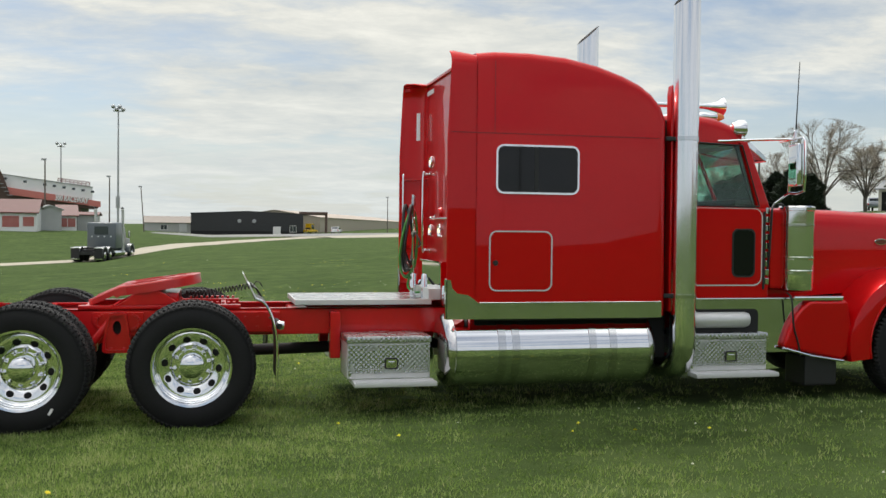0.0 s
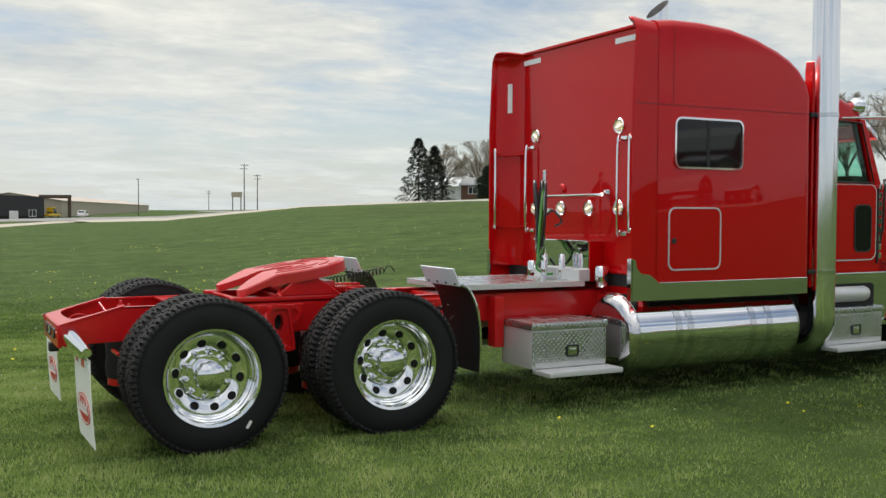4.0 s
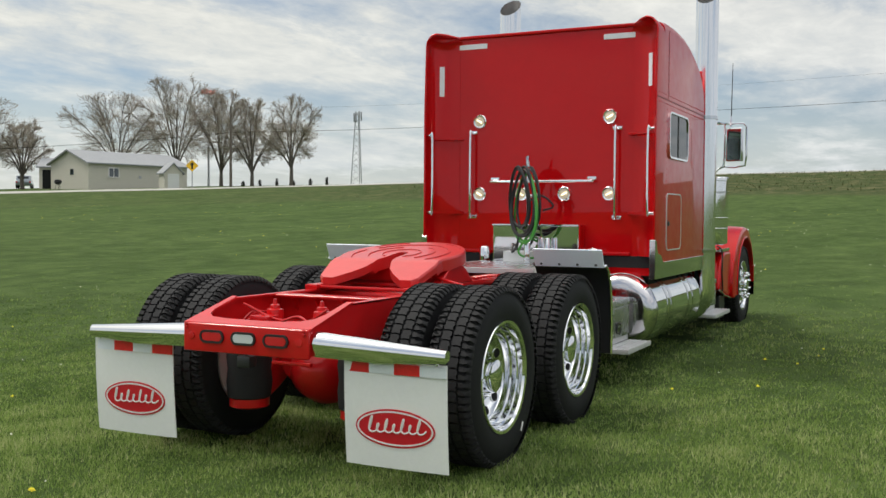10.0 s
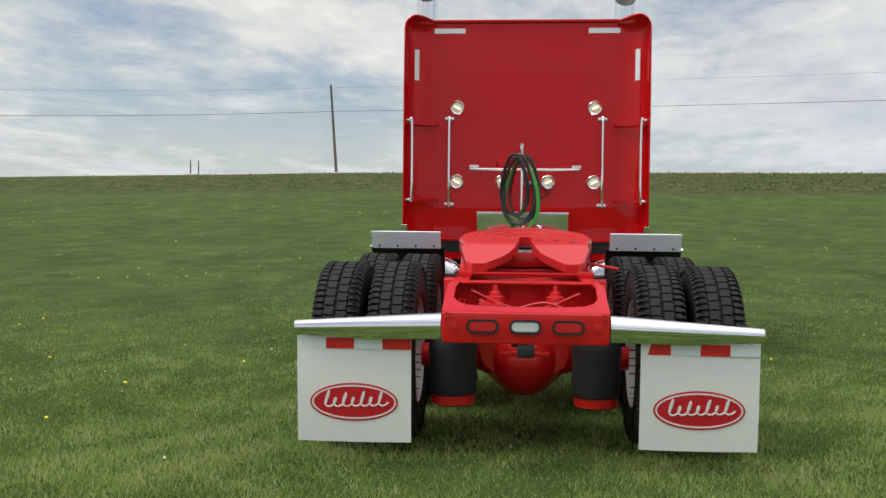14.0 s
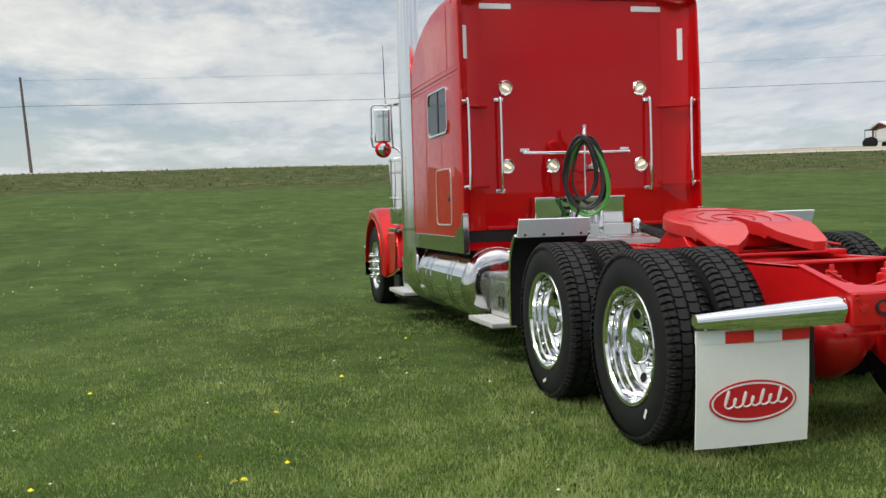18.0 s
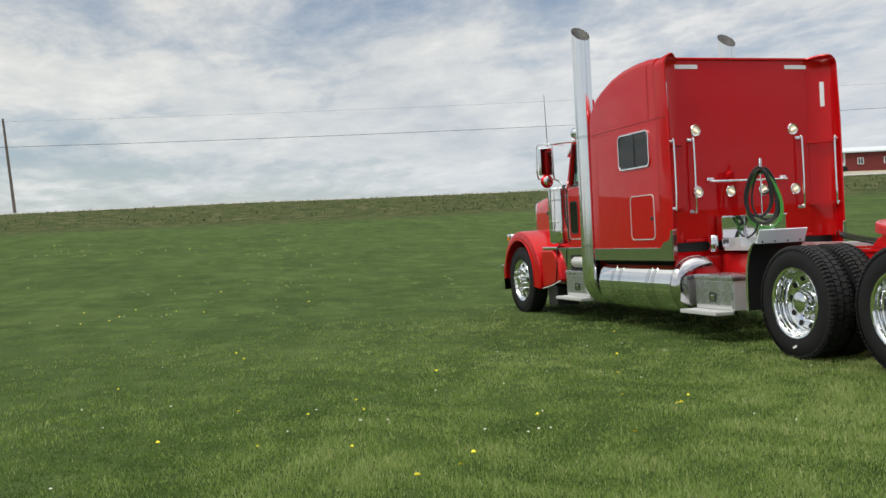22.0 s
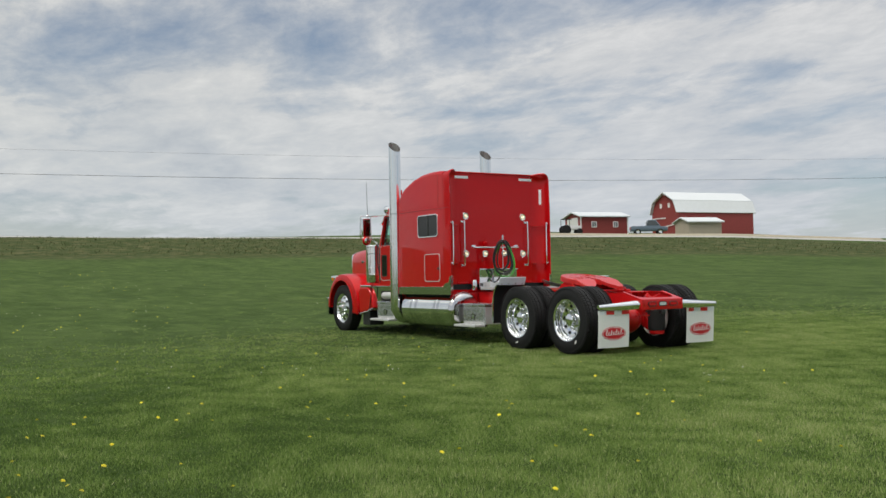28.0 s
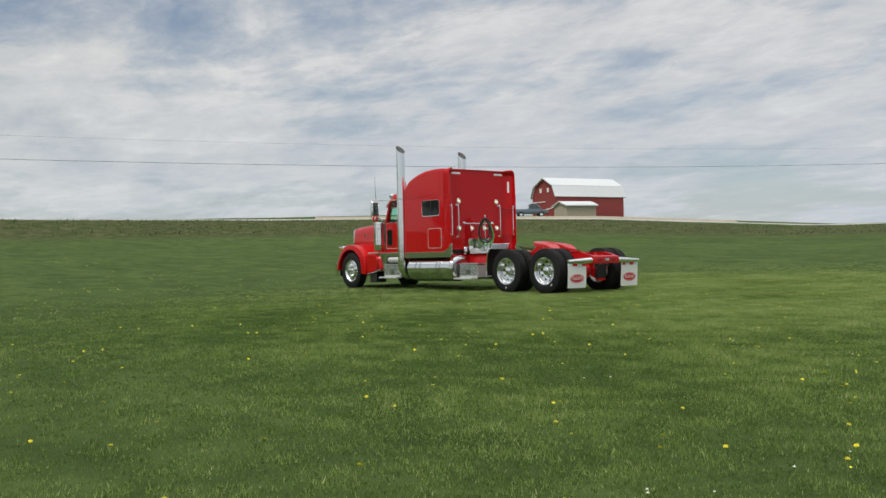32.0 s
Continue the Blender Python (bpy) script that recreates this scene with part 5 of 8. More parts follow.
part("air_hose", tube(smooth_path([(3.42, 0.02, 1.28), (3.40, 0.10, 1.13), (3.45, 0.02, 1.07), (3.55, -0.05, 1.08)]), 0.011, 8), hose_green, truck)
part("hose_fitting", tube(smooth_path([(3.44, 0.03, 1.62), (3.43, -0.04, 1.63), (3.43, -0.10, 1.66), (3.44, -0.17, 1.63), (3.46, -0.22, 1.56), (3.46, -0.12, 1.52)]), 0.010, 8), hose_black, truck)
part("hose_fitting", tube([(3.43, 0.0, 1.655), (3.43, -0.09, 1.67)], 0.017, 10), brushed, truck)

# exhaust stacks
SR = 0.122
for s in (-1, 1):
    SX, SY, TOP = (5.78, 1.145, 3.91) if s < 0 else (5.70, 1.165, 3.955)
    bm = bmesh.new()
    line = [(SX - 0.10, s * (SY - 0.62), 0.42), (SX - 0.05, s * (SY - 0.36), 0.42)]
    for a in range(0, 91, 15):
        line.append((SX, s * (SY - 0.22 + 0.22 * math.sin(radians(a))), 0.42 + 0.24 * (1 - math.cos(radians(a)))))
    line += [(SX, s * SY, 0.9), (SX, s * SY, 1.6), (SX, s * SY, 2.6), (SX, s * SY, 3.5)]
    tube(line, SR, 40, bm, False)
    top_edges = [v for v in bm.verts if v.co.z > 3.45]
    for v in top_edges:
        v.co.z = TOP + 0.112 * (v.co.x - SX) / SR
    pipe = part("exhaust_pipe", bm, stack_chrome, truck, "tall chrome exhaust stack with a slanted tip", 50)
    bm = bmesh.new()
    lo, hi = [], []
    for k in range(40):
        a = 2 * math.pi * k / 40
        x = (SR - 0.004) * math.cos(a)
        hi.append(Vector((SX + x, s * SY + (SR - 0.004) * math.sin(a), TOP + 0.112 * x / SR)))
        lo.append(Vector((SX + x, s * SY + (SR - 0.004) * math.sin(a), 3.0)))
    rings(bm, [hi, lo], True, False, True)
    part("stack_bore", bm, bore_metal, pipe, "sooty inside of the stack")
    for z in (1.10, 2.56):
        part("stack_clamp", lathe([(SR + 0.001, z - 0.02), (SR + 0.006, z - 0.018), (SR + 0.006, z + 0.018), (SR + 0.001, z + 0.02)], 40, "z", (SX, s * SY, 0)), steel, pipe, "steel clamp")
        part("stack_bracket", bx(5.58, SX - SR + 0.01, s * (SY - 0.05), s * (SY + 0.02), z - 0.02, z + 0.02, 0.006), black_plastic, pipe)
    part("stack_rod", tube([(5.60, s * 1.08, 0.95), (5.60, s * 1.08, 1.32)], 0.018, 10), steel, pipe)
    part("corner_fin", prism([(5.645, 0.95), (5.645, 2.98), (5.655, 3.05), (5.665, 3.07), (5.68, 3.05), (5.685, 2.95), (5.685, 0.95)], s * 1.02, s * 1.125, "xz", 0.012), red, truck)
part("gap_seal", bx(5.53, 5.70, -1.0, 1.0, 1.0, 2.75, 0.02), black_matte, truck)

# ---- day cab, hood and front ----
CW = 1.03
lower = [(5.66, 1.05), (6.74, 1.05), (6.76, 1.93), (5.66, 1.96)]
cab = part("cab", prism(lower, -CW, CW, "xz", 0.03, 3), red, truck, "glossy red day cab with open-view windows")
ROOF = [(5.66, 2.55), (5.66, 2.80), (5.95, 2.825), (6.20, 2.79), (6.36, 2.735), (6.46, 2.65), (6.50, 2.57), (6.48, 2.53)]


def roof_edge(e):
    a, b = e.verts[0].co, e.verts[1].co
    return abs(abs(a.y) - 0.98) < 1e-4 and abs(a.y - b.y) < 1e-4 and min(a.z, b.z) > 2.56


part("cab_roof", prism(ROOF, -0.98, 0.98, "xz", 0.10, 5, which=roof_edge), red, cab, "rounded red cab roof", 45)
for s in (-1, 1):
    y0, y1 = s * (CW - 0.07), s * (CW - 0.005)
    part("door_post", bx(5.66, 5.86, y0, y1, 1.94, 2.58, 0.012), red, cab)
    part("windscreen_post", prism([(6.62, 1.92), (6.76, 1.92), (6.50, 2.57), (6.415, 2.57)], y0, s * (CW - 0.02), "xz", 0.012), red, cab)
    part("door_glass", prism([(5.86, 1.94), (6.64, 1.94), (6.44, 2.53), (5.86, 2.55)], s * (CW - 0.045), s * (CW - 0.038), "xz"), glass_cab, cab, "green-tinted door glass").visible_shadow = False
    part("window_rim", tube([(5.87, s * (CW - 0.01), 1.95), (6.63, s * (CW - 0.01), 1.95), (6.44, s * (CW - 0.015), 2.53), (5.87, s * (CW - 0.015), 2.55)], 0.009, 8), black_plastic, cab)

    def cy(a):
        return s * (CW + a)
    do, di = rrect(5.84, 6.66, 1.185, 1.93, 0.09), rrect(5.852, 6.648, 1.197, 1.925, 0.08)
    door = part("cab_door", prism(di, cy(-0.004), cy(0.008), "xz", 0.004, 2), red, cab, "glossy red cab door")
    part("door_seal", outline_ring(do, di, cy(-0.004), cy(0.006)), brushed, door, "bright door edge")
    po, pi = rrect(6.335, 6.578, 1.268, 1.735, 0.06), rrect(6.35, 6.563, 1.283, 1.72, 0.05)
    pw = part("peep_window", outline_ring(po, pi, cy(0.006), cy(0.016)), black_plastic, door, "small dark lower door window")
    part("pane", prism(pi, cy(0.006), cy(0.011), "xz"), glass_tint, pw)
    hd = part("door_handle", bx(5.89, 5.96, cy(0.006), cy(0.020), 1.33, 1.47, 0.01), black_plastic, door, "black and chrome door handle")
    part("lever", bx(5.895, 5.925, cy(0.018), cy(0.04), 1.35, 1.45, 0.008), chrome, hd)
    for k in range(9):
        part("louver", bx(6.69, 6.73, cy(-0.01), cy(0.012), 1.20 + 0.085 * k, 1.26 + 0.085 * k, 0.006), steel, cab)
    part("hinge_rail", bx(6.665, 6.685, cy(-0.01), cy(0.014), 1.15, 1.90, 0.004), black_plastic, cab)
    # sill with a bright panel and a tank behind a step
    sk = part("cab_skirt", bx(5.90, 7.10, s * (CW - 0.02), s * (CW + 0.02), 0.54, 1.055, 0.008), steel, truck, "polished stainless cab skirt")
    part("skirt_bead", bx(5.90, 6.955, s * (CW + 0.02), s * (CW + 0.045), 1.054, 1.072, 0.005), chrome, sk)
    part("fender_bead", bx(6.965, 7.50, s * (CW + 0.03), s * (CW + 0.085), 1.045, 1.087, 0.008), chrome, sk, "bright ledge along the fender")
    part("air_tank", lathe([(0.0, 5.86), (0.065, 5.865), (0.078, 5.89), (0.078, 6.47), (0.065, 6.51), (0.0, 6.525)], 32, "x", (0, s * (CW + 0.005), 0.862)), brushed, sk, "small chrome air tank")
    # thin black plate added as painted shade round the air tank
    part("tank_shade_plate", prism(rrect(5.88, 6.615, 0.72, 0.965, 0.05), s * (CW + 0.012), s * (CW + 0.024), "xz"), black_matte, sk)
    # mirror
    mx, my = 6.855, s * 1.27
    turn = Matrix.Translation((mx, my, 0)) @ pose(0, 0, 0, 0, 0, -8 if s < 0 else -4)
    mr = part("side_mirror", moved(bx(-0.03, 0.035, -0.10, 0.10, 2.14, 2.54, 0.02, 3), turn), chrome, truck, "tall chrome side mirror on tubular arms")
    part("mirror_glass", moved(bx(-0.036, -0.029, -0.085, 0.085, 2.155, 2.525, 0.002, 1), turn), mirror_glass, mr, "mirror glass")
    if s > 0:
        part("convex_mirror", lathe([(0.0, -0.05), (0.07, -0.035), (0.10, 0.0), (0.085, 0.03), (0.0, 0.06)], 28, "x", (mx - 0.02, my, 2.05)), red, mr, "round red convex mirror shell")
        part("convex_glass", lathe([(0.0, -0.060), (0.04, -0.056), (0.07, -0.042)], 28, "x", (mx - 0.02, my, 2.05)), mirror_glass, mr)
    fr = [(mx + 0.01, s * 0.98, 2.585), (mx + 0.01, s * 1.20, 2.59), (mx + 0.01, my + s * 0.10, 2.59), (mx + 0.01, my + s * 0.135, 2.55), (mx + 0.01, my + s * 0.135, 2.2), (mx + 0.01, my + s * 0.12, 2.09), (mx + 0.01, my, 2.07), (mx + 0.01, s * 1.14, 2.08), (mx, s * 1.08, 2.05), (6.78, s * 1.04, 1.98)]
    part("mirror_arm", tube(fr, 0.013, 10), chrome, mr)
    part("mirror_arm", tube([(6.45, s * 0.96, 2.585), (mx + 0.01, s * 1.15, 2.59), (mx + 0.01, s * 1.15, 2.2), (mx + 0.01, s * 1.14, 2.08)], 0.013, 10), chrome, mr)
    part("mirror_stay", tube([(6.2, s * 0.98, 2.57), (6.6, s * 1.12, 2.585), (mx + 0.01, s * 1.20, 2.59)], 0.011, 8), chrome, mr)
    ant = part("antenna", tube([(mx + 0.02, s * 1.22, 2.56), (mx + 0.05, s * 1.225, 3.32)], [0.007, 0.0035], 8), black_plastic, truck, "thin black whip antenna")
    part("antenna_base", lathe([(0.018, 2.56), (0.018, 2.62), (0.01, 2.68), (0.0, 2.68)], 12, "z", (mx + 0.02, s * 1.22, 0)), chrome, ant)
    # air cleaner
    ac = part("air_cleaner", lathe([(0.0, 1.125), (0.12, 1.13), (0.160, 1.145), (0.167, 1.165), (0.167, 1.31), (0.171, 1.315), (0.171, 1.335), (0.167, 1.34), (0.167, 1.44), (0.171, 1.445), (0.171, 1.465), (0.167, 1.47), (0.167, 1.91), (0.172, 1.915), (0.172, 1.945), (0.160, 1.96), (0.0, 1.965)], 44, "z", (7.045, s * 1.0, 0)), chrome, truck, "chrome external air cleaner canister")
    part("air_strap", lathe([(0.168, 1.76), (0.172, 1.762), (0.172, 1.785), (0.168, 1.787)], 44, "z", (7.045, s * 1.0, 0)), steel, ac)
    part("intake_duct", bx(6.765, 6.99, s * 0.72, s * 1.0, 1.15, 1.925, 0.03), red, ac, "red intake duct beside the canister")
    part("intake_grip", tube([(6.72, s * 1.0, 1.20), (6.72, s * 1.06, 1.5), (6.74, s * 1.06, 1.92), (6.80, s * 1.0, 1.98), (6.9, s * 1.0, 1.97)], 0.012, 8), black_plastic, ac)
part("windscreen", prism([(6.742, 1.95), (6.752, 1.95), (6.508, 2.50), (6.498, 2.50)], -0.97, 0.97, "xz"), glass_cab, cab, "windscreen").visible_shadow = False
part("centre_post", prism([(6.735, 1.94), (6.765, 1.94), (6.515, 2.51), (6.49, 2.51)], -0.02, 0.02, "xz"), red, cab)
part("sun_visor", prism([(6.44, 2.60), (6.46, 2.63), (6.70, 2.44), (6.72, 2.38), (6.69, 2.39), (6.50, 2.53)], -0.99, 0.99, "xz", 0.006), chrome, cab, "chrome drop sun visor")
part("dashboard", bx(6.42, 6.72, -0.94, 0.94, 1.75, 2.02, 0.04), interior, cab)
part("head_lining", bx(5.70, 6.40, -0.92, 0.92, 2.505, 2.545, 0.01), head_cloth, cab, "pale head lining")
for s in (-1, 1):
    part("post_lining", bx(5.70, 5.84, s * 0.935, s * 0.955, 1.95, 2.50, 0.004), interior, cab)
    part("post_lining", prism([(6.60, 1.95), (6.70, 1.95), (6.465, 2.53), (6.40, 2.53)], s * 0.925, s * 0.955, "xz"), interior, cab)
part("rear_lining", bx(5.665, 5.69, -0.94, 0.94, 1.95, 2.55, 0.0, 1), interior, cab)
for y in (-0.50, 0.50):
    seat = part("seat", bx(5.78, 5.93, y - 0.25, y + 0.25, 1.70, 2.28, 0.05), seat_cloth, cab, "grey cloth seat")
    part("headrest", bx(5.80, 5.90, y - 0.13, y + 0.13, 2.28, 2.45, 0.04), seat_cloth, seat)
wheel_pts = [(6.30 + 0.06 * math.sin(2 * math.pi * i / 24), 0.5 + 0.22 * math.cos(2 * math.pi * i / 24), 2.05 + 0.20 * math.sin(2 * math.pi * i / 24)) for i in range(25)]
part("steering_wheel", tube(wheel_pts, 0.014, 8), black_plastic, cab)
part("cab_mirror", bx(6.40, 6.44, -0.12, 0.12, 2.38, 2.44, 0.01), black_plastic, cab)
for s in (-1, 1):
    hn = part("air_horn", lathe([(0.0, 5.74), (0.022, 5.74), (0.025, 5.80), (0.025, 6.22), (0.03, 6.30), (0.05, 6.40), (0.085, 6.47), (0.09, 6.475), (0.08, 6.47), (0.0, 6.38)], 28, "x", (0, s * 0.55, 2.955)), chrome, truck, "chrome trumpet air horn on the roof")
    part("horn_foot", bx(6.05, 6.10, s * 0.53, s * 0.57, 2.80, 2.945, 0.006), chrome, hn)
for y in (-0.80, -0.40, 0.0, 0.40, 0.80):
    ml = part("roof_marker", lathe([(0.0, 6.06), (0.03, 6.07), (0.045, 6.12), (0.045, 6.24), (0.04, 6.27)], 20, "x", (0, y, 2.82)), chrome, truck, "bullet-shaped chrome roof marker")
    part("lens", lathe([(0.040, 6.27), (0.038, 6.31), (0.02, 6.35), (0.0, 6.355)], 20, "x", (0, y, 2.82)), lens_amber, ml, "amber lens")
for s in (-1, 1):
    sp = part("spot_lamp", lathe([(0.0, 6.36), (0.05, 6.37), (0.085, 6.43), (0.09, 6.49), (0.08, 6.50), (0.0, 6.49)], 28, "x", (0, s * 0.93, 2.70)), chrome, truck, "round chrome spot lamp")
    part("lamp_foot", bx(6.40, 6.45, s * 0.92, s * 0.94, 2.58, 2.64, 0.004), black_plastic, sp)


# hood: sections from the cowl to the grille
def hood_bm():
    bm = bmesh.new()
    loops = []
    for x, hw, zt, zb in ((6.76, 0.90, 1.945, 1.06), (7.05, 0.84, 1.945, 1.06), (7.5, 0.77, 1.94, 1.08), (8.0, 0.70, 1.925, 1.10), (8.5, 0.63, 1.905, 1.10), (8.95, 0.57, 1.88, 1.10), (9.06, 0.55, 1.85, 1.10), (9.10, 0.53, 1.80, 1.10)):
        half = [(hw, zb), (hw, zt - 0.22), (hw - 0.01, zt - 0.14), (hw - 0.04, zt - 0.07), (hw - 0.10, zt - 0.02), (hw - 0.18, zt), (0.20, zt + 0.018), (0.0, zt + 0.02)]
        loop = [(y, z) for y, z in half] + [(-y, z) for y, z in reversed(half[:-1])]
        loops.append([Vector((x, y, z)) for y, z in loop])
    return rings(bm, loops)


hood = part("hood", hood_bm(), red, truck, "long glossy red hood", 50)
for s in (-1, 1):
    mk = part("hood_marker", prism([(8.225 + 0.075 * math.cos(2 * math.pi * i / 24), 1.615 + 0.034 * math.sin(2 * math.pi * i / 24)) for i in range(24)], s * 0.60, s * 0.690, "xz", 0.003), steel, hood, "oval side marker in a bright rim")
    part("lens", prism([(8.225 + 0.062 * math.cos(2 * math.pi * i / 24), 1.615 + 0.024 * math.sin(2 * math.pi * i / 24)) for i in range(24)], s * 0.68, s * 0.696, "xz", 0.003), lens_smoke, mk, "smoky lens")

    # fender: arch over the steer wheel
    bm = bmesh.new()
    loops = []
    cx, cz = FX + 0.02, 0.60
    n = 30
    for i in range(n + 1):
        a = radians(-2 + 194 * i / n)
        ca, sa = math.cos(a), math.sin(a)
        ox, oz = 0.74, 0.745
        if ca < 0:
            ox = 0.84
        ix, iz = 0.615, 0.60
        P = [(1.165, ox * 0.93, oz * 0.93), (1.15, ox * 0.985, oz * 0.985), (1.10, ox, oz * 1.0), (0.62, ox * 1.0, oz * 1.02), (0.62, ix, iz), (1.13, ix, iz), (1.165, ix * 1.02, iz * 1.02)]
        loops.append([Vector((cx + px * ca, s * y, cz + pz * sa)) for y, px, pz in P])
    rings(bm, loops)
    fd = part("fender", bm, red, truck, "swept red front fender", 40)
    part("fender_edge", tube([(cx + 0.62 * math.cos(radians(-2 + 194 * i / 30)), s * 1.168, cz + 0.607 * math.sin(radians(-2 + 194 * i / 30))) for i in range(31)], 0.010, 8), red, fd)
    apron = prism([(6.855, 0.59), (6.875, 0.68), (6.92, 0.80), (6.98, 0.905), (7.05, 0.985), (7.14, 1.043), (7.55, 1.043), (7.60, 0.80), (7.56, 0.50), (7.50, 0.46)], s * 0.70, s * 1.12, "xz", 0.03, 3)
    part("fender_apron", apron, red, fd, "red apron behind the front wheel")
    part("apron_trim", tube([(6.85, s * 1.12, 0.59), (7.15, s * 1.125, 0.51), (7.50, s * 1.13, 0.455)], 0.014, 8), chrome, fd)
    part("apron_seam", tube(smooth_path([(6.91, s * 1.07, 1.12), (6.925, s * 1.127, 1.06), (6.955, s * 1.127, 0.80), (7.01, s * 1.127, 0.62), (7.03, s * 1.122, 0.51)]), 0.009, 6), black_plastic, fd)
    part("inner_flap", bx(7.12, 7.47, s * 0.72, s * 1.07, 0.21, 0.50, 0.02), black_plastic, fd)
    # headlamp pod
    hp = part("headlamp", bx(8.84, 9.10, s * 0.80, s * 1.10, 1.16, 1.31, 0.035, 3), chrome, truck, "chrome headlamp pod on the fender")
    part("lens", bx(9.095, 9.108, s * 0.83, s * 1.07, 1.18, 1.29, 0.01), lens_clear, hp)
    part("signal_lens", bx(8.96, 9.03, s * 1.095, s * 1.108, 1.20, 1.27, 0.004), lens_amber, hp)
    part("step_bracket", bx(6.78, 6.84, s * 0.5, s * 1.0, 0.55, 0.75, 0.01), black_matte, truck)
grille = part("grille", outline_ring(rrect(-0.52, 0.52, 0.80, 1.84, 0.10), rrect(-0.47, 0.47, 0.85, 1.79, 0.07), 9.08, 9.15, "yz"), chrome, truck, "chrome grille surround")
part("grille_mesh", bx(9.10, 9.11, -0.48, 0.48, 0.84, 1.80, 0.0, 1), black_matte, grille)
for k in range(13):
    part("grille_bar", bx(9.11, 9.135, -0.42 + 0.07 * k - 0.008, -0.42 + 0.07 * k + 0.008, 0.85, 1.79, 0.004, 1), chrome, grille)
part("bumper", prism([(9.22, -1.17), (9.10, -1.17), (9.14, -1.10), (9.30, -0.8), (9.34, 0.0), (9.30, 0.8), (9.14, 1.10), (9.10, 1.17), (9.22, 1.17), (9.36, 0.82), (9.40, 0.0), (9.36, -0.82)], 0.38, 0.80, "xy", 0.01), chrome, truck, "deep chrome front bumper")
for y in (-0.43, 0.43):
    part("bumper_arm", bx(8.70, 9.33, y - 0.04, y + 0.04, 0.55, 0.75, 0.01), black_matte, truck)
part("engine_block", bx(6.9, 8.9, -0.40, 0.40, 0.55, 1.15, 0.05), black_matte, truck)
part("radiator", bx(8.92, 9.06, -0.5, 0.5, 0.8, 1.78, 0.02), black_matte, truck)
part("transmission", bx(5.6, 6.9, -0.28, 0.28, 0.42, 0.85, 0.06), black_matte, truck)
part("drive_shaft", tube([(1.7, 0, 0.52), (5.7, 0, 0.62)], 0.055, 14), black_matte, truck)
part("battery_tray", bx(5.50, 5.70, -0.95, 0.95, 0.50, 0.90, 0.02), black_matte, truck)
for s in (-1, 1):
    part("frame_box", bx(2.555, 2.648, s * 0.44, s * 0.56, 0.50, 0.93, 0.012), red_chassis, truck)

# ---- surroundings ----
E0, E6, E9, E13, E14, E19 = (1.53, -9.58), (-3.21, -6.52), (-4.86, -4.28), (-5.98, -0.93), (-5.84, 0.47), (-4.77, 4.3)


def seen(eye, az, d):
    """Place on the ground at a bearing and distance from a standpoint."""
    x, y = eye[0] + d * math.cos(radians(az)), eye[1] + d * math.sin(radians(az))
    return (x, y, ground_z(x, y))


wood_pole = mat("weathered_pole_wood", (0.13, 0.11, 0.09), 0.85, grain=0.3, grain_scale=6)
galv = mat("galvanised_steel", (0.42, 0.43, 0.44), 0.5, metal=0.7, grain=0.1)
dark_wall = mat("charcoal_metal_siding", (0.030, 0.031, 0.034), 0.55, grain=0.15, grain_scale=1.5, stain=0.2, stain_scale=0.3)
tan_wall = mat("tan_metal_siding", (0.42, 0.36, 0.28), 0.6, grain=0.08, grain_scale=2, stain=0.15, stain_scale=0.3)
grey_siding = mat("pale_grey_siding", (0.46, 0.46, 0.45), 0.6, grain=0.08, grain_scale=2, stain=0.2, stain_scale=0.4)
brown_roof = mat("brown_metal_roof", (0.20, 0.165, 0.135), 0.6, grain=0.1, grain_scale=1)
tan_roof = mat("tan_metal_roof", (0.46, 0.38, 0.31), 0.5, grain=0.08, grain_scale=1)
white_wall = mat("white_siding", (0.70, 0.70, 0.68), 0.6, grain=0.05, grain_scale=3, stain=0.15, stain_scale=0.4)
cream_wall = mat("cream_vinyl_siding", (0.56, 0.53, 0.45), 0.6, grain=0.05, grain_scale=3, stain=0.12, stain_scale=0.5)
shingle = mat("grey_roof_shingle", (0.30, 0.31, 0.32), 0.85, grain=0.2, grain_scale=4, stain=0.2, stain_scale=0.6)
barn_red = mat("barn_red_boards", (0.25, 0.038, 0.033), 0.7, grain=0.2, grain_scale=3, stain=0.25, stain_scale=0.5)
roof_red = mat("faded_red_metal_roof", (0.135, 0.036, 0.033), 0.55, grain=0.15, grain_scale=2, stain=0.2)
roof_white = mat("pale_metal_roof", (0.66, 0.69, 0.70), 0.4, grain=0.06, grain_scale=2, stain=0.12)
stand_red = mat("stand_red_panel", (0.60, 0.19, 0.16), 0.6, grain=0.1, grain_scale=1.5, stain=0.25, stain_scale=0.4)
stand_white = mat("stand_white_panel", (0.80, 0.81, 0.81), 0.6, grain=0.08, grain_scale=1.5, stain=0.25, stain_scale=0.4)
brick_mat = mat("brown_brick", (0.16, 0.075, 0.055), 0.8, grain=0.25, grain_scale=6)
brown_steel = mat("brown_canopy_steel", (0.10, 0.06, 0.045), 0.6, grain=0.15)
pane_mat = mat("dull_window_pane", (0.05, 0.06, 0.07), 0.08, coat=1.0)
yellow_paint = mat("yellow_paint", (0.75, 0.48, 0.01), 0.35, coat=0.5)
silver_paint = mat("silver_car_paint", (0.30, 0.33, 0.37), 0.3, metal=0.5, coat=1.0)
white_paint = mat("white_car_paint", (0.72, 0.72, 0.72), 0.3, coat=1.0)
teal_paint = mat("blue_grey_pickup_paint", (0.10, 0.14, 0.18), 0.35, coat=0.8)
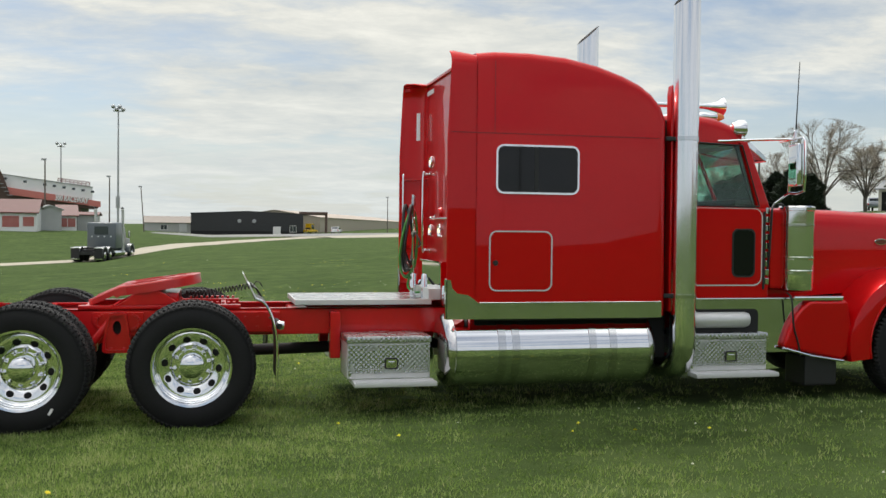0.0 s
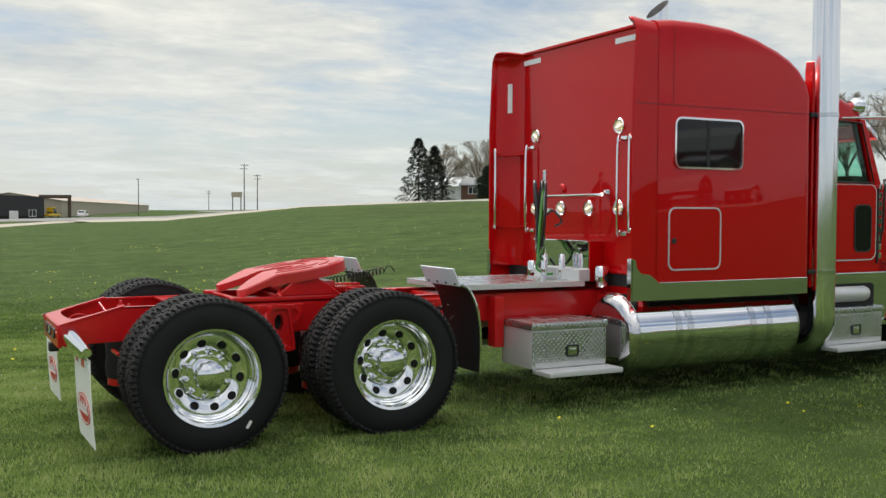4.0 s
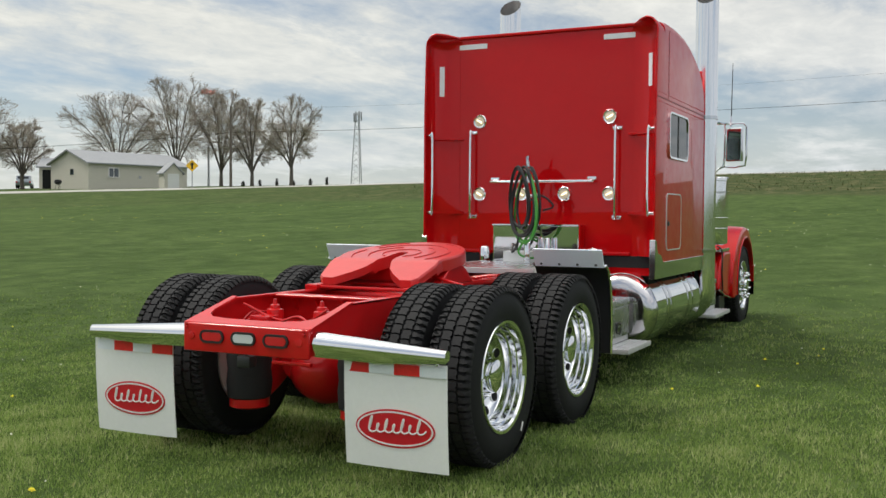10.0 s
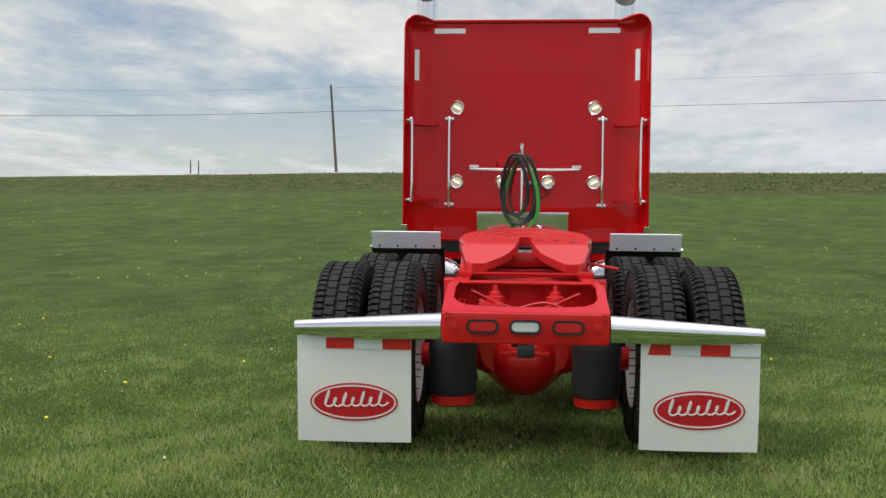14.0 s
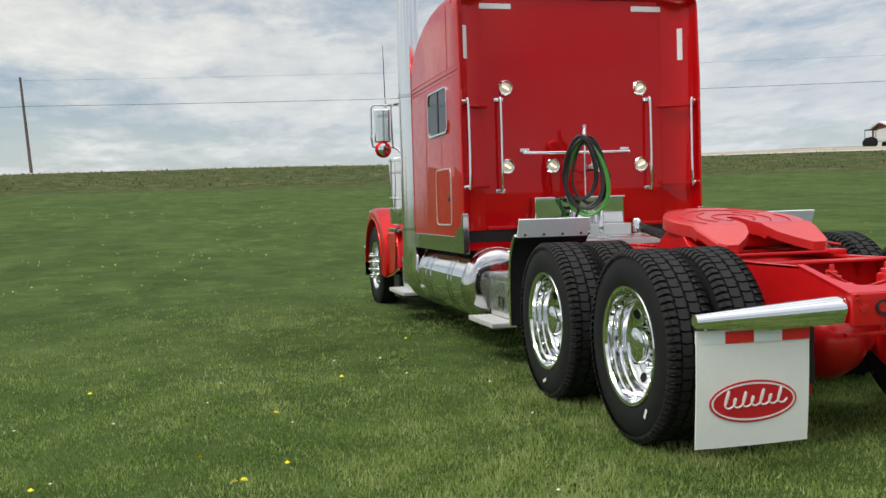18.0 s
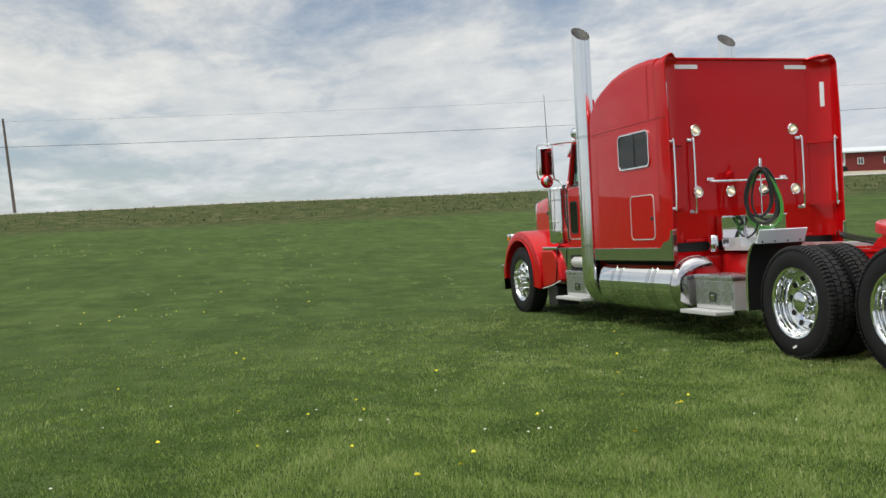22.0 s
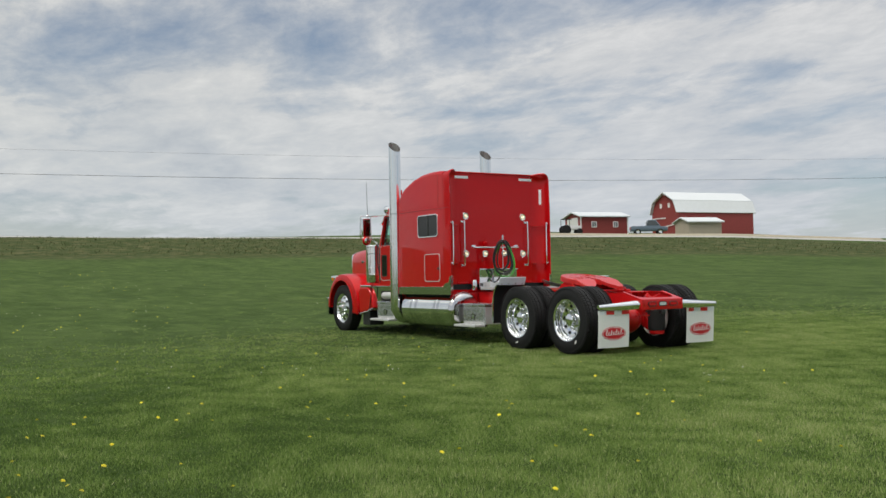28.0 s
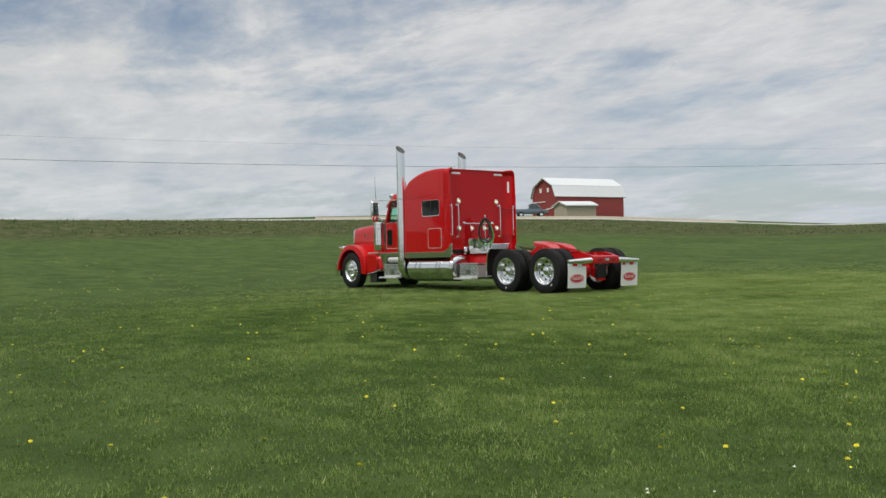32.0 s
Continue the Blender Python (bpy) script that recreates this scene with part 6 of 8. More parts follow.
grey_paint = mat("flat_grey_truck_paint", (0.115, 0.135, 0.15), 0.4, coat=0.4, grain=0.1, stain=0.2)
sign_yellow = mat("yellow_sign", (0.80, 0.48, 0.02), 0.5)


def facing(az):
    """Turn so that local +x runs to the viewer's right and local +y away along the bearing."""
    return az - 90


def local(name, label, cat, p, turn, group=""):
    ob = thing(name, label, cat, group, at=p)
    ob.rotation_euler = (0, 0, radians(turn))
    return ob


def gable(name, label, cat, p, turn, w, d, h, rise, wall, roof, along="x", openings=(), over=0.3, group=""):
    """A building with its own walls, roof planes and openings. w runs along local x, d along y, ridge along one of them.
    openings: side, offset, low, width, high, material, name."""
    b = local(name, label, cat, p, turn, group)
    t = 0.18
    sink = 1.2
    for nm, args in (("wall", (-w / 2, w / 2, 0, t)), ("wall", (-w / 2, w / 2, d - t, d)), ("wall", (-w / 2, -w / 2 + t, t, d - t)), ("wall", (w / 2 - t, w / 2, t, d - t))):
        part(nm, bx(args[0], args[1], args[2], args[3], -sink, h, 0.0, 1), wall, b)
    if along == "x":
        for x in (-w / 2 + t / 2, w / 2 - t / 2):
            part("gable_wall", prism([(0.0, h), (d, h), (d / 2, h + rise)], x - t / 2, x + t / 2, "yz"), wall, b)
        for sgn in (0, 1):
            y0, y1 = (-over, d / 2) if sgn == 0 else (d / 2, d + over)
            z0, z1 = (h - over * rise / (d / 2), h + rise) if sgn == 0 else (h + rise, h - over * rise / (d / 2))
            part("roof", prism([(y0, z0), (y1, z1), (y1, z1 + 0.14), (y0, z0 + 0.14)], -w / 2 - over, w / 2 + over, "yz"), roof, b)
    else:
        for y in (t / 2, d - t / 2):
            part("gable_wall", prism([(-w / 2, h), (w / 2, h), (0, h + rise)], y - t / 2, y + t / 2, "xz"), wall, b)
        for sgn in (-1, 1):
            x0 = sgn * (w / 2 + over)
            part("roof", prism([(x0, h - over * rise / (w / 2)), (0, h + rise), (0, h + rise + 0.14), (x0, h - over * rise / (w / 2) + 0.14)], -over, d + over, "xz"), roof, b)
    for side, off, lo, ww, hi, m, nm in openings:
        if side == "front":
            o = part(nm, bx(off - ww / 2, off + ww / 2, -0.05, 0.04, lo, hi, 0.0, 1), m, b)
            if nm == "window":
                for e in ((off - ww / 2 - 0.08, off - ww / 2, lo, hi), (off + ww / 2, off + ww / 2 + 0.08, lo, hi), (off - ww / 2 - 0.08, off + ww / 2 + 0.08, hi, hi + 0.08), (off - ww / 2 - 0.08, off + ww / 2 + 0.08, lo - 0.08, lo), (off - 0.03, off + 0.03, lo, hi)):
                    part("window_frame", bx(e[0], e[1], -0.09, 0.02, e[2], e[3], 0.0, 1), decal_white, o)
        elif side in ("left", "right"):
            x = -w / 2 if side == "left" else w / 2
            part(nm, bx(x - 0.05, x + 0.05, off - ww / 2, off + ww / 2, lo, hi, 0.0, 1), m, b)
    return b


def pole(p, h, label, r=0.14, arms=0, group="", lean=0.0, material=None, aim=0.0):
    b = local("utility_pole", label, "pole", p, aim, group)
    part("post", tube([(0, 0, -0.8), (lean, 0, h)], [r, r * 0.65], 10), material or wood_pole, b)
    for k in range(arms):
        z = h - 0.5 - 1.1 * k
        a = part("cross_arm", bx(-1.25 + lean, 1.25 + lean, -0.07, 0.07, z, z + 0.14, 0.01, 1), wood_pole, b)
        for x in (-1.1, -0.5, 0.5, 1.1):
            part("insulator", lathe([(0.05, z + 0.14), (0.06, z + 0.2), (0.03, z + 0.3), (0.0, z + 0.3)], 8, "z", (x + lean, 0, 0)), galv, a)
    return b


def mast(p, h, label, heads=4, group="floodlight masts"):
    b = local("floodlight_mast", label, "light mast", p, 0, group)
    part("post", tube([(0, 0, -0.8), (0, 0, h)], [0.15, 0.08], 12), galv, b)
    part("ballast_box", bx(-0.25, 0.25, -0.35, -0.15, 3.5, 5.0, 0.02, 1), galv, b)
    part("cross_arm", bx(-0.65, 0.65, -0.06, 0.06, h - 0.7, h - 0.58, 0.0, 1), galv, b)
    for k in range(heads):
        x = -0.6 + 1.2 * k / (heads - 1)
        part("lamp_head", lathe([(0.0, -0.30), (0.12, -0.28), (0.26, 0.05), (0.25, 0.10), (0.0, 0.10)], 14, "y", (x, -0.2, h - 0.1 - 0.35 * (k % 2))), galv, b)
    return b


# speedway side
p = seen(E0, 88.3, 250)
bw = 27.5
dark = gable("dark_building", "low charcoal metal building with a flat gable", "building", p, facing(88.3), bw, 24, 5.2, 0.6, dark_wall, dark_wall, "y",
             [("front", 7.2, -0.9, 1.9, 2.1, decal_white, "white_door"), ("front", 11.2, 0.8, 1.5, 2.3, pane_mat, "window")], 0.15)
part("base_band", bx(-bw / 2 - 0.03, bw / 2 + 0.03, -0.035, 0.0, -1.2, 0.9, 0.0, 1), black_matte, dark)
for x in (-2.0, 1.6):
    part("wall_vent", lathe([(0.0, -0.35), (0.45, -0.3), (0.5, 0.0)], 16, "y", (x, 0, 3.4)), galv, dark)
for k in range(34):
    part("siding_rib", bx(-bw / 2 + 0.4 + 0.8 * k, -bw / 2 + 0.46 + 0.8 * k, -0.045, 0.0, 0.9, 5.25, 0.0, 1), dark_wall, dark)
p = seen(E0, 84.6, 262)
can = local("canopy", "brown steel drive-through canopy", "canopy", p, facing(84.6))
part("canopy_roof", bx(-3.6, 3.8, -4, 10, 4.9, 5.6, 0.05, 1), brown_steel, can)
for x in (-3.3, 3.5):
    for y in (-3.6, 9.0):
        part("canopy_post", bx(x - 0.25, x + 0.25, y - 0.25, y + 0.25, -1, 4.9, 0.02, 1), brown_steel, can)
pa, pb = seen(E0, 84.2, 280), seen(E0, 79.4, 470)
ln = math.hypot(pb[0] - pa[0], pb[1] - pa[1])
gable("tan_building", "long tan metal building with a shallow gable roof", "building", ((pa[0] + pb[0]) / 2, (pa[1] + pb[1]) / 2, -0.2), math.degrees(math.atan2(pb[1] - pa[1], pb[0] - pa[0])), ln, 26, 4.6, 2.0, tan_wall, tan_roof, "x")
p = seen(E0, 92.6, 275)
gable("tan_outbuilding", "low tan metal outbuilding behind the charcoal one", "building", p, facing(92.6), 13, 12, 2.4, 1.7, grey_siding, brown_roof, "x", [("front", 3.5, 0, 2, 2.2, brushed, "door"), ("front", -1.5, 0.6, 1.6, 1.8, pane_mat, "window")])


def car(name, label, p, turn, paint, kind="suv", L=4.6):
    """A parked vehicle with body, cabin, glass, wheels and lights; local +x is its front."""
    c = local(name, label, "car", p, turn)
    hw = 0.92
    body = [(-L / 2, 0.45), (-L / 2, 0.95), (-L / 2 + 0.15, 1.05), (L / 2 - 1.3, 1.05), (L / 2 - 0.2, 0.92), (L / 2, 0.75), (L / 2, 0.42)]
    part("body", prism(body, -hw, hw, "xz", 0.06, 2), paint, c)
    top = {"suv": [(-L / 2 + 0.1, 1.04), (-L / 2 + 0.35, 1.68), (L / 2 - 2.2, 1.72), (L / 2 - 1.45, 1.04)], "pickup": [(-0.3, 1.04), (-0.15, 1.75), (0.75, 1.78), (1.35, 1.04)], "hauler": [(-0.6, 1.04), (-0.6, 2.6), (0.9, 2.6), (1.2, 1.04)]}[kind]
    cb = part("cabin", prism(top, -hw + 0.08, hw - 0.08, "xz", 0.05, 2), paint, c)
    gl = [(x * 0.9, 1.10 + (z - 1.04) * 0.82) for x, z in top]
    for s in (-1, 1):
        part("side_glass", prism(gl, s * (hw - 0.085), s * (hw - 0.06), "xz"), pane_mat, cb)
        for x in (-L / 2 + 0.85, L / 2 - 0.9):
            wv = part("wheel", lathe([(0.0, -0.1), (0.22, -0.11), (0.33, -0.1), (0.36, -0.06), (0.36, 0.08), (0.0, 0.1)], 22, "y", (x, s * (hw - 0.08), 0.36)), rubber, c)
            part("rim", lathe([(0.0, 0.02), (0.20, 0.0), (0.21, -0.01)], 18, "y", (x, s * (hw + 0.045), 0.36)), alloy, wv)
        part("tail_lamp", bx(-L / 2 - 0.02, -L / 2 + 0.05, s * 0.70, s * 0.88, 0.72, 0.95, 0.0, 1), lens_red, c)
        part("head_lamp", bx(L / 2 - 0.05, L / 2 + 0.02, s * 0.6, s * 0.85, 0.65, 0.8, 0.0, 1), lens_clear, c)
    rx = top[0][0] + (0.08 if kind == "suv" else -0.02)
    part("rear_glass", bx(rx, rx + 0.10, -0.65, 0.65, 1.15, 1.55, 0.0, 1), pane_mat, cb)
    return c


car("yellow_truck", "yellow truck cab parked under the canopy", seen(E0, 84.8, 255), facing(84.8) + 60, yellow_paint, "hauler", 5.5)
car("white_car", "white car parked on the lot", seen(E0, 83.25, 235), facing(83) + 80, white_paint)

# grey tractor on the lane
gp = seen(E0, 96.3, 83)
gt = local("grey_semi_truck", "matt grey semi truck tractor parked on the gravel lane", "truck", gp, 78)
part("sleeper", prism([(0.4, 1.0), (0.4, 3.05), (2.1, 3.1), (2.2, 2.95), (2.2, 1.0)], -1.15, 1.15, "xz", 0.08, 3), grey_paint, gt)
part("cab", prism([(2.2, 0.9), (2.2, 2.75), (3.1, 2.75), (3.45, 2.0), (3.45, 0.9)], -1.05, 1.05, "xz", 0.06, 2), grey_paint, gt)
part("hood", prism([(3.45, 0.9), (3.45, 1.95), (5.5, 1.75), (5.6, 0.7), (3.6, 0.7)], -0.75, 0.75, "xz", 0.08, 3), grey_paint, gt)
part("rear_window", bx(0.37, 0.405, -0.55, 0.55, 2.1, 2.75, 0.0, 1), pane_mat, gt)
part("frame", bx(-2.9, 5.3, -0.43, 0.43, 0.65, 0.95, 0.02, 1), black_matte, gt)
part("fifth_wheel", bx(-2.2, -1.2, -0.5, 0.5, 1.0, 1.12, 0.03, 2), black_matte, gt)
part("rear_plate", bx(-2.95, -2.88, -1.1, 1.1, 0.55, 0.80, 0.02, 1), black_plastic, gt)
for s in (-1, 1):
    for x in (-2.3, -0.95):
        tv = part("dual_tyre", lathe([(0.0, -0.30), (0.30, -0.30), (0.50, -0.28), (0.52, -0.2), (0.52, 0.2), (0.50, 0.28), (0.30, 0.30), (0.0, 0.30)], 28, "y", (x, s * 0.88, 0.52)), rubber, gt)
        part("rim", lathe([(0.0, 0.0), (0.24, 0.0), (0.28, 0.02)], 20, "y", (x, s * 1.19, 0.52)), alloy, tv)
        part("tyre_fender", prism([(x + 0.66 * math.cos(radians(a)), 0.55 + 0.64 * math.sin(radians(a))) for a in range(10, 171, 16)] + [(x + 0.60 * math.cos(radians(a)), 0.55 + 0.58 * math.sin(radians(a))) for a in range(170, 9, -16)], s * 0.58, s * 1.2, "xz"), grey_paint, gt)
    tv = part("steer_tyre", lathe([(0.0, -0.14), (0.30, -0.14), (0.50, -0.12), (0.51, 0.0), (0.50, 0.12), (0.30, 0.14), (0.0, 0.14)], 28, "y", (4.7, s * 1.02, 0.51)), rubber, gt)
    part("rim", lathe([(0.0, 0.0), (0.24, 0.0), (0.28, 0.02)], 20, "y", (4.7, s * 1.17, 0.51)), alloy, tv)
    part("fender", prism([(4.7 + 0.8 * math.cos(radians(a)), 0.6 + 0.75 * math.sin(radians(a))) for a in range(0, 181, 15)] + [(4.7 + 0.6 * math.cos(radians(a)), 0.6 + 0.58 * math.sin(radians(a))) for a in range(180, -1, -15)], s * 0.7, s * 1.18, "xz"), grey_paint, gt)
    ep = part("exhaust_pipe", tube([(2.35, s * 1.1, 0.6), (2.35, s * 1.1, 3.95), (2.31, s * 1.1, 4.12), (2.22, s * 1.1, 4.22)], 0.12, 14), brushed, gt)
    part("stack_bore", lathe([(0.0, 2.195), (0.115, 2.20), (0.118, 2.24)], 16, "x", (0, s * 1.1, 4.22)), black_matte, ep)
    fl = part("mud_flap", bx(-2.99, -2.96, s * 0.56, s * 1.22, 0.16, 1.06, 0.01, 1), black_plastic, gt)
    part("flap_trim", bx(-3.0, -2.95, s * 0.56, s * 1.22, 0.20, 0.27, 0.004, 1), alloy, fl)
    part("flap_hanger", bx(-3.0, -2.93, s * 0.54, s * 1.24, 1.05, 1.13, 0.02, 2), alloy, fl)
    part("fuel_tank", lathe([(0.0, 0.3), (0.3, 0.32), (0.3, 2.9), (0.0, 2.92)], 24, "x", (0, s * 0.85, 0.62)), chrome, gt)
    part("mirror", bx(3.3, 3.36, s * 1.25, s * 1.42, 1.9, 2.4, 0.02, 1), chrome, gt)
for k in range(4):
    part("marker_lamp", lathe([(0.0, 0.36), (0.06, 0.365), (0.07, 0.40)], 12, "x", (0, -0.75 + 0.5 * k, 1.95)), lens_clear, gt)

# masts and poles on that side
for az, d, el, hd in ((95.35, 130, 6.53, 4), (98.3, 175, 4.41, 3)):
    q = seen(E0, az, d)
    mast(q, 1.7 + d * math.tan(radians(el)) - q[2], "tall galvanised floodlight mast beside the speedway", hd)
for az, d, el, ln_ in ((99.1, 142, 3.48, 0), (95.8, 165, 2.66, 0), (93.95, 205, 2.14, -0.7), (80.3, 255, 1.76, 0)):
    q = seen(E0, az, d)
    ph = 1.7 + d * math.tan(radians(el)) - q[2]
    pl = pole(q, ph, "plain weathered wooden pole with a small lamp", 0.13, 0, "plain poles", ln_)
    part("lamp_box", bx(ln_ - 0.45, ln_ + 0.2, -0.25, 0.1, ph - 0.1, ph + 0.18, 0.03, 1), galv, pl)
EY3 = (-1.0, -8.39)
for az, d, el in ((73.9, 300, 2.72), (73.15, 330, 2.13), (75.8, 520, 1.2)):
    q = seen(EY3, az, d)
    pole(q, 1.7 + d * math.tan(radians(el)) - q[2], "wooden power pole with cross arms by the road", 0.2, 2, "power poles", 0, None, facing(az))
q = seen(EY3, 74.35, 250)
sg = local("billboard", "small tan billboard on posts by the road", "sign", q, facing(74.3))
part("board", bx(-1.3, 1.3, -0.1, 0.1, 3.6, 4.9, 0.0, 1), tan_wall, sg)
for x in (-1.0, 1.0):
    part("post", bx(x - 0.12, x + 0.12, -0.1, 0.1, -1, 3.6, 0.0, 1), wood_pole, sg)

# grandstand
q = seen(E0, 99.6, 165)
gs = local("grandstand", "red and white speedway grandstand seen from behind", "grandstand", q, facing(99.3))
zb = -q[2] + 1.7


def gz(el):
    return zb + 165 * math.tan(radians(el))


part("upper_wall", prism([(-14, gz(2.45)), (8.4, gz(1.33)), (8.4, gz(2.04)), (-14, gz(3.05))], -0.2, 0.3, "xz"), stand_white, gs, "weathered white upper wall")
for k in range(16):
    x = -13.2 + 1.4 * k
    part("wall_rib", bx(x - 0.05, x + 0.05, -0.26, -0.2, gz(1.37 + 0.05 * (8.4 - x)) , gz(2.02 + 0.045 * (8.4 - x)), 0.0, 1), stand_white, gs)
    if k % 2 == 0 or k > 9:
        part("small_window", bx(x + 0.35, x + 0.85, -0.24, -0.19, gz(1.72 + 0.047 * (8.4 - x)), gz(1.84 + 0.047 * (8.4 - x)), 0.0, 1), pane_mat, gs)
part("wall_cap", prism([(-14, gz(3.05)), (8.5, gz(2.04)), (8.5, gz(2.07)), (-14, gz(3.08))], -0.35, 0.45, "xz"), galv, gs)
part("red_band", prism([(-14, gz(2.02)), (9.6, gz(0.97)), (9.6, gz(1.28)), (-14, gz(2.45))], -0.6, 0.3, "xz"), stand_red, gs, "faded red painted band")
part("soffit", prism([(-14, gz(1.50)), (9.0, gz(0.84)), (9.4, gz(0.97)), (-14, gz(2.02))], -0.1, 2.6, "xz"), brown_steel, gs, "dark brown underside of the seating")
for k in range(10):
    x = -13 + 2.45 * k
    part("wall_post", bx(x - 0.09, x + 0.09, 0.2, 0.4, -1, gz(1.0 + 0.03 * (9 - x)), 0.0, 1), brown_steel, gs)
part("seat_deck", prism([(0.4, gz(1.6)), (9.0, gz(0.0)), (9.0, gz(-0.3)), (0.4, gz(1.3))], -14, 8.0, "yz"), galv, gs)
part("under_wall", bx(-14, 8.0, 5.0, 5.3, -1, gz(0.9), 0.0, 1), dark_wall, gs)
deck_ = part("press_deck", prism([(3.3, gz(2.02)), (8.1, gz(1.90)), (8.1, gz(2.10)), (3.3, gz(2.22))], 0.5, 3.4, "xz"), stand_white, gs, "railed rooftop press deck")
for y in (0.5, 3.3):
    for k in range(9):
        x = 3.32 + 0.59 * k
        part("rail_post", bx(x - 0.03, x + 0.03, y, y + 0.06, gz(2.18 - 0.025 * (x - 3.3)), gz(2.52 - 0.036 * (x - 3.3)), 0.0, 1), roof_red, deck_)
    for lo in (2.30, 2.41, 2.52):
        part("rail", prism([(3.3, gz(lo) - 0.04), (8.1, gz(lo - 0.17) - 0.04), (8.1, gz(lo - 0.17) + 0.03), (3.3, gz(lo) + 0.03)], y, y + 0.06, "xz"), roof_red, deck_)
sign_shade = mat("grey_letter_shade", (0.30, 0.29, 0.29), 0.6, grain=0.1)
for material, dx, dy, dz, nm in ((sign_shade, 0.09, 0.0, -0.08, "white painted letters"), (decal_white, 0.0, -0.03, 0.0, "white painted letters")):
    tx = bpy.data.curves.new("sign_word", "FONT")
    tx.body, tx.size, tx.extrude, tx.offset, tx.align_x = "300 RACEWAY", 1.12, 0.02, 0.035, "LEFT"
    to = new("sign_word", tx)
    bpy.context.view_layer.update()
    tm = bpy.data.meshes.new_from_object(to.evaluated_get(bpy.context.evaluated_depsgraph_get()))
    bpy.data.objects.remove(to)
    tm.materials.append(material)
    word = new("sign_lettering", tm)
    word.parent, word.location, word.rotation_euler = gs, (2.85 + dx, -0.64 + dy, gz(1.33) + dz), (radians(90), radians(5.5), 0)
    word.scale = (0.66, 1.1, 1.0)
    word["label"] = nm if material is decal_white else "grey shade behind the letters"
part("stair_frame", prism([(-6.6, gz(0.3)), (-3.4, gz(1.40)), (-4.1, gz(2.2)), (-5.0, gz(2.95)), (-6.6, gz(3.2))], -1.2, -1.0, "xz"), brown_steel, gs)
for k in range(7):
    part("stair_tread", bx(-6.4 + 0.42 * k, -5.7 + 0.42 * k, -1.9, -1.2, gz(2.7 - 0.2 * k), gz(2.7 - 0.2 * k) + 0.1, 0.0, 1), galv, gs)
grey_wall = mat("pale_grey_shed_siding", (0.44, 0.45, 0.45), 0.65, grain=0.08, grain_scale=2, stain=0.3, stain_scale=0.5)
faded_red = mat("faded_red_wall_paint", (0.40, 0.10, 0.085), 0.7, grain=0.2, grain_scale=2, stain=0.5, stain_scale=0.8, stain_color=(0.5, 0.42, 0.40))
for az, d, w_, h_, rise, ridge, tn, wl, rf, op in (
        (101.0, 136, 7.2, 2.45, 1.5, "x", -10, stand_white, roof_red, ((-2.2, 0.5, 2.2, 1.9, faded_red), (0.5, 0.5, 2.0, 1.9, faded_red), (2.6, 0.6, 1.3, 1.8, faded_red))),
        (98.85, 139, 2.9, 2.75, 0.5, "y", 8, grey_wall, grey_wall, ()),
        (97.95, 143, 2.3, 2.1, 1.3, "x", 4, stand_white, roof_red, ((-0.55, 0.5, 0.95, 1.65, faded_red), (0.5, 0.5, 0.95, 1.65, faded_red))),
        (96.95, 147, 2.6, 2.2, 0.35, "x", -6, grey_wall, roof_red, ())):
    q = seen(E0, az, d)
    g2 = gable("concession_shed", "small pale shed with a faded roof below the grandstand", "shed", q, facing(az) + tn, w_, 4.2, h_, rise, wl, rf, ridge, [("front", o[0], o[1], o[2], o[3], o[4], "painted_panel") for o in op], 0.3, "speedway sheds")
    for k in range(int(w_ / 0.6)):
        x = -w_ / 2 + 0.3 + 0.6 * k
        part("siding_seam", bx(x - 0.02, x + 0.02, -0.02, 0.0, 0.1, h_, 0.0, 1), wl, g2)


# bare trees, evergreens
bark = mat("grey_bark", (0.135, 0.118, 0.100), 0.9, grain=0.3, grain_scale=5)
twig_mat = mat("pale_bud_twigs", (0.31, 0.27, 0.22), 0.9, per_island=0.25)
bud_mat = mat("budding_leaves", (0.40, 0.37, 0.24), 0.9, per_island=0.35)
ever_mat = mat("evergreen_sprays", (0.036, 0.056, 0.032), 0.85, per_island=0.45)
spruce_mat = mat("spruce_sprays", (0.036, 0.048, 0.036), 0.85, per_island=0.45)
trunk_mat = mat("dark_trunk", (0.06, 0.048, 0.038), 0.9, grain=0.3, grain_scale=5)


def raw_mesh(name, verts, faces, material, parent, label="", kind=""):
    me = bpy.data.meshes.new(name)
    me.from_pydata(verts, [], faces)
    me.materials.append(material)
    ob = new(name, me)
    ob.parent = parent
    if label:
        ob["label"] = label
    if kind:
        ob["kind"] = kind
    return ob


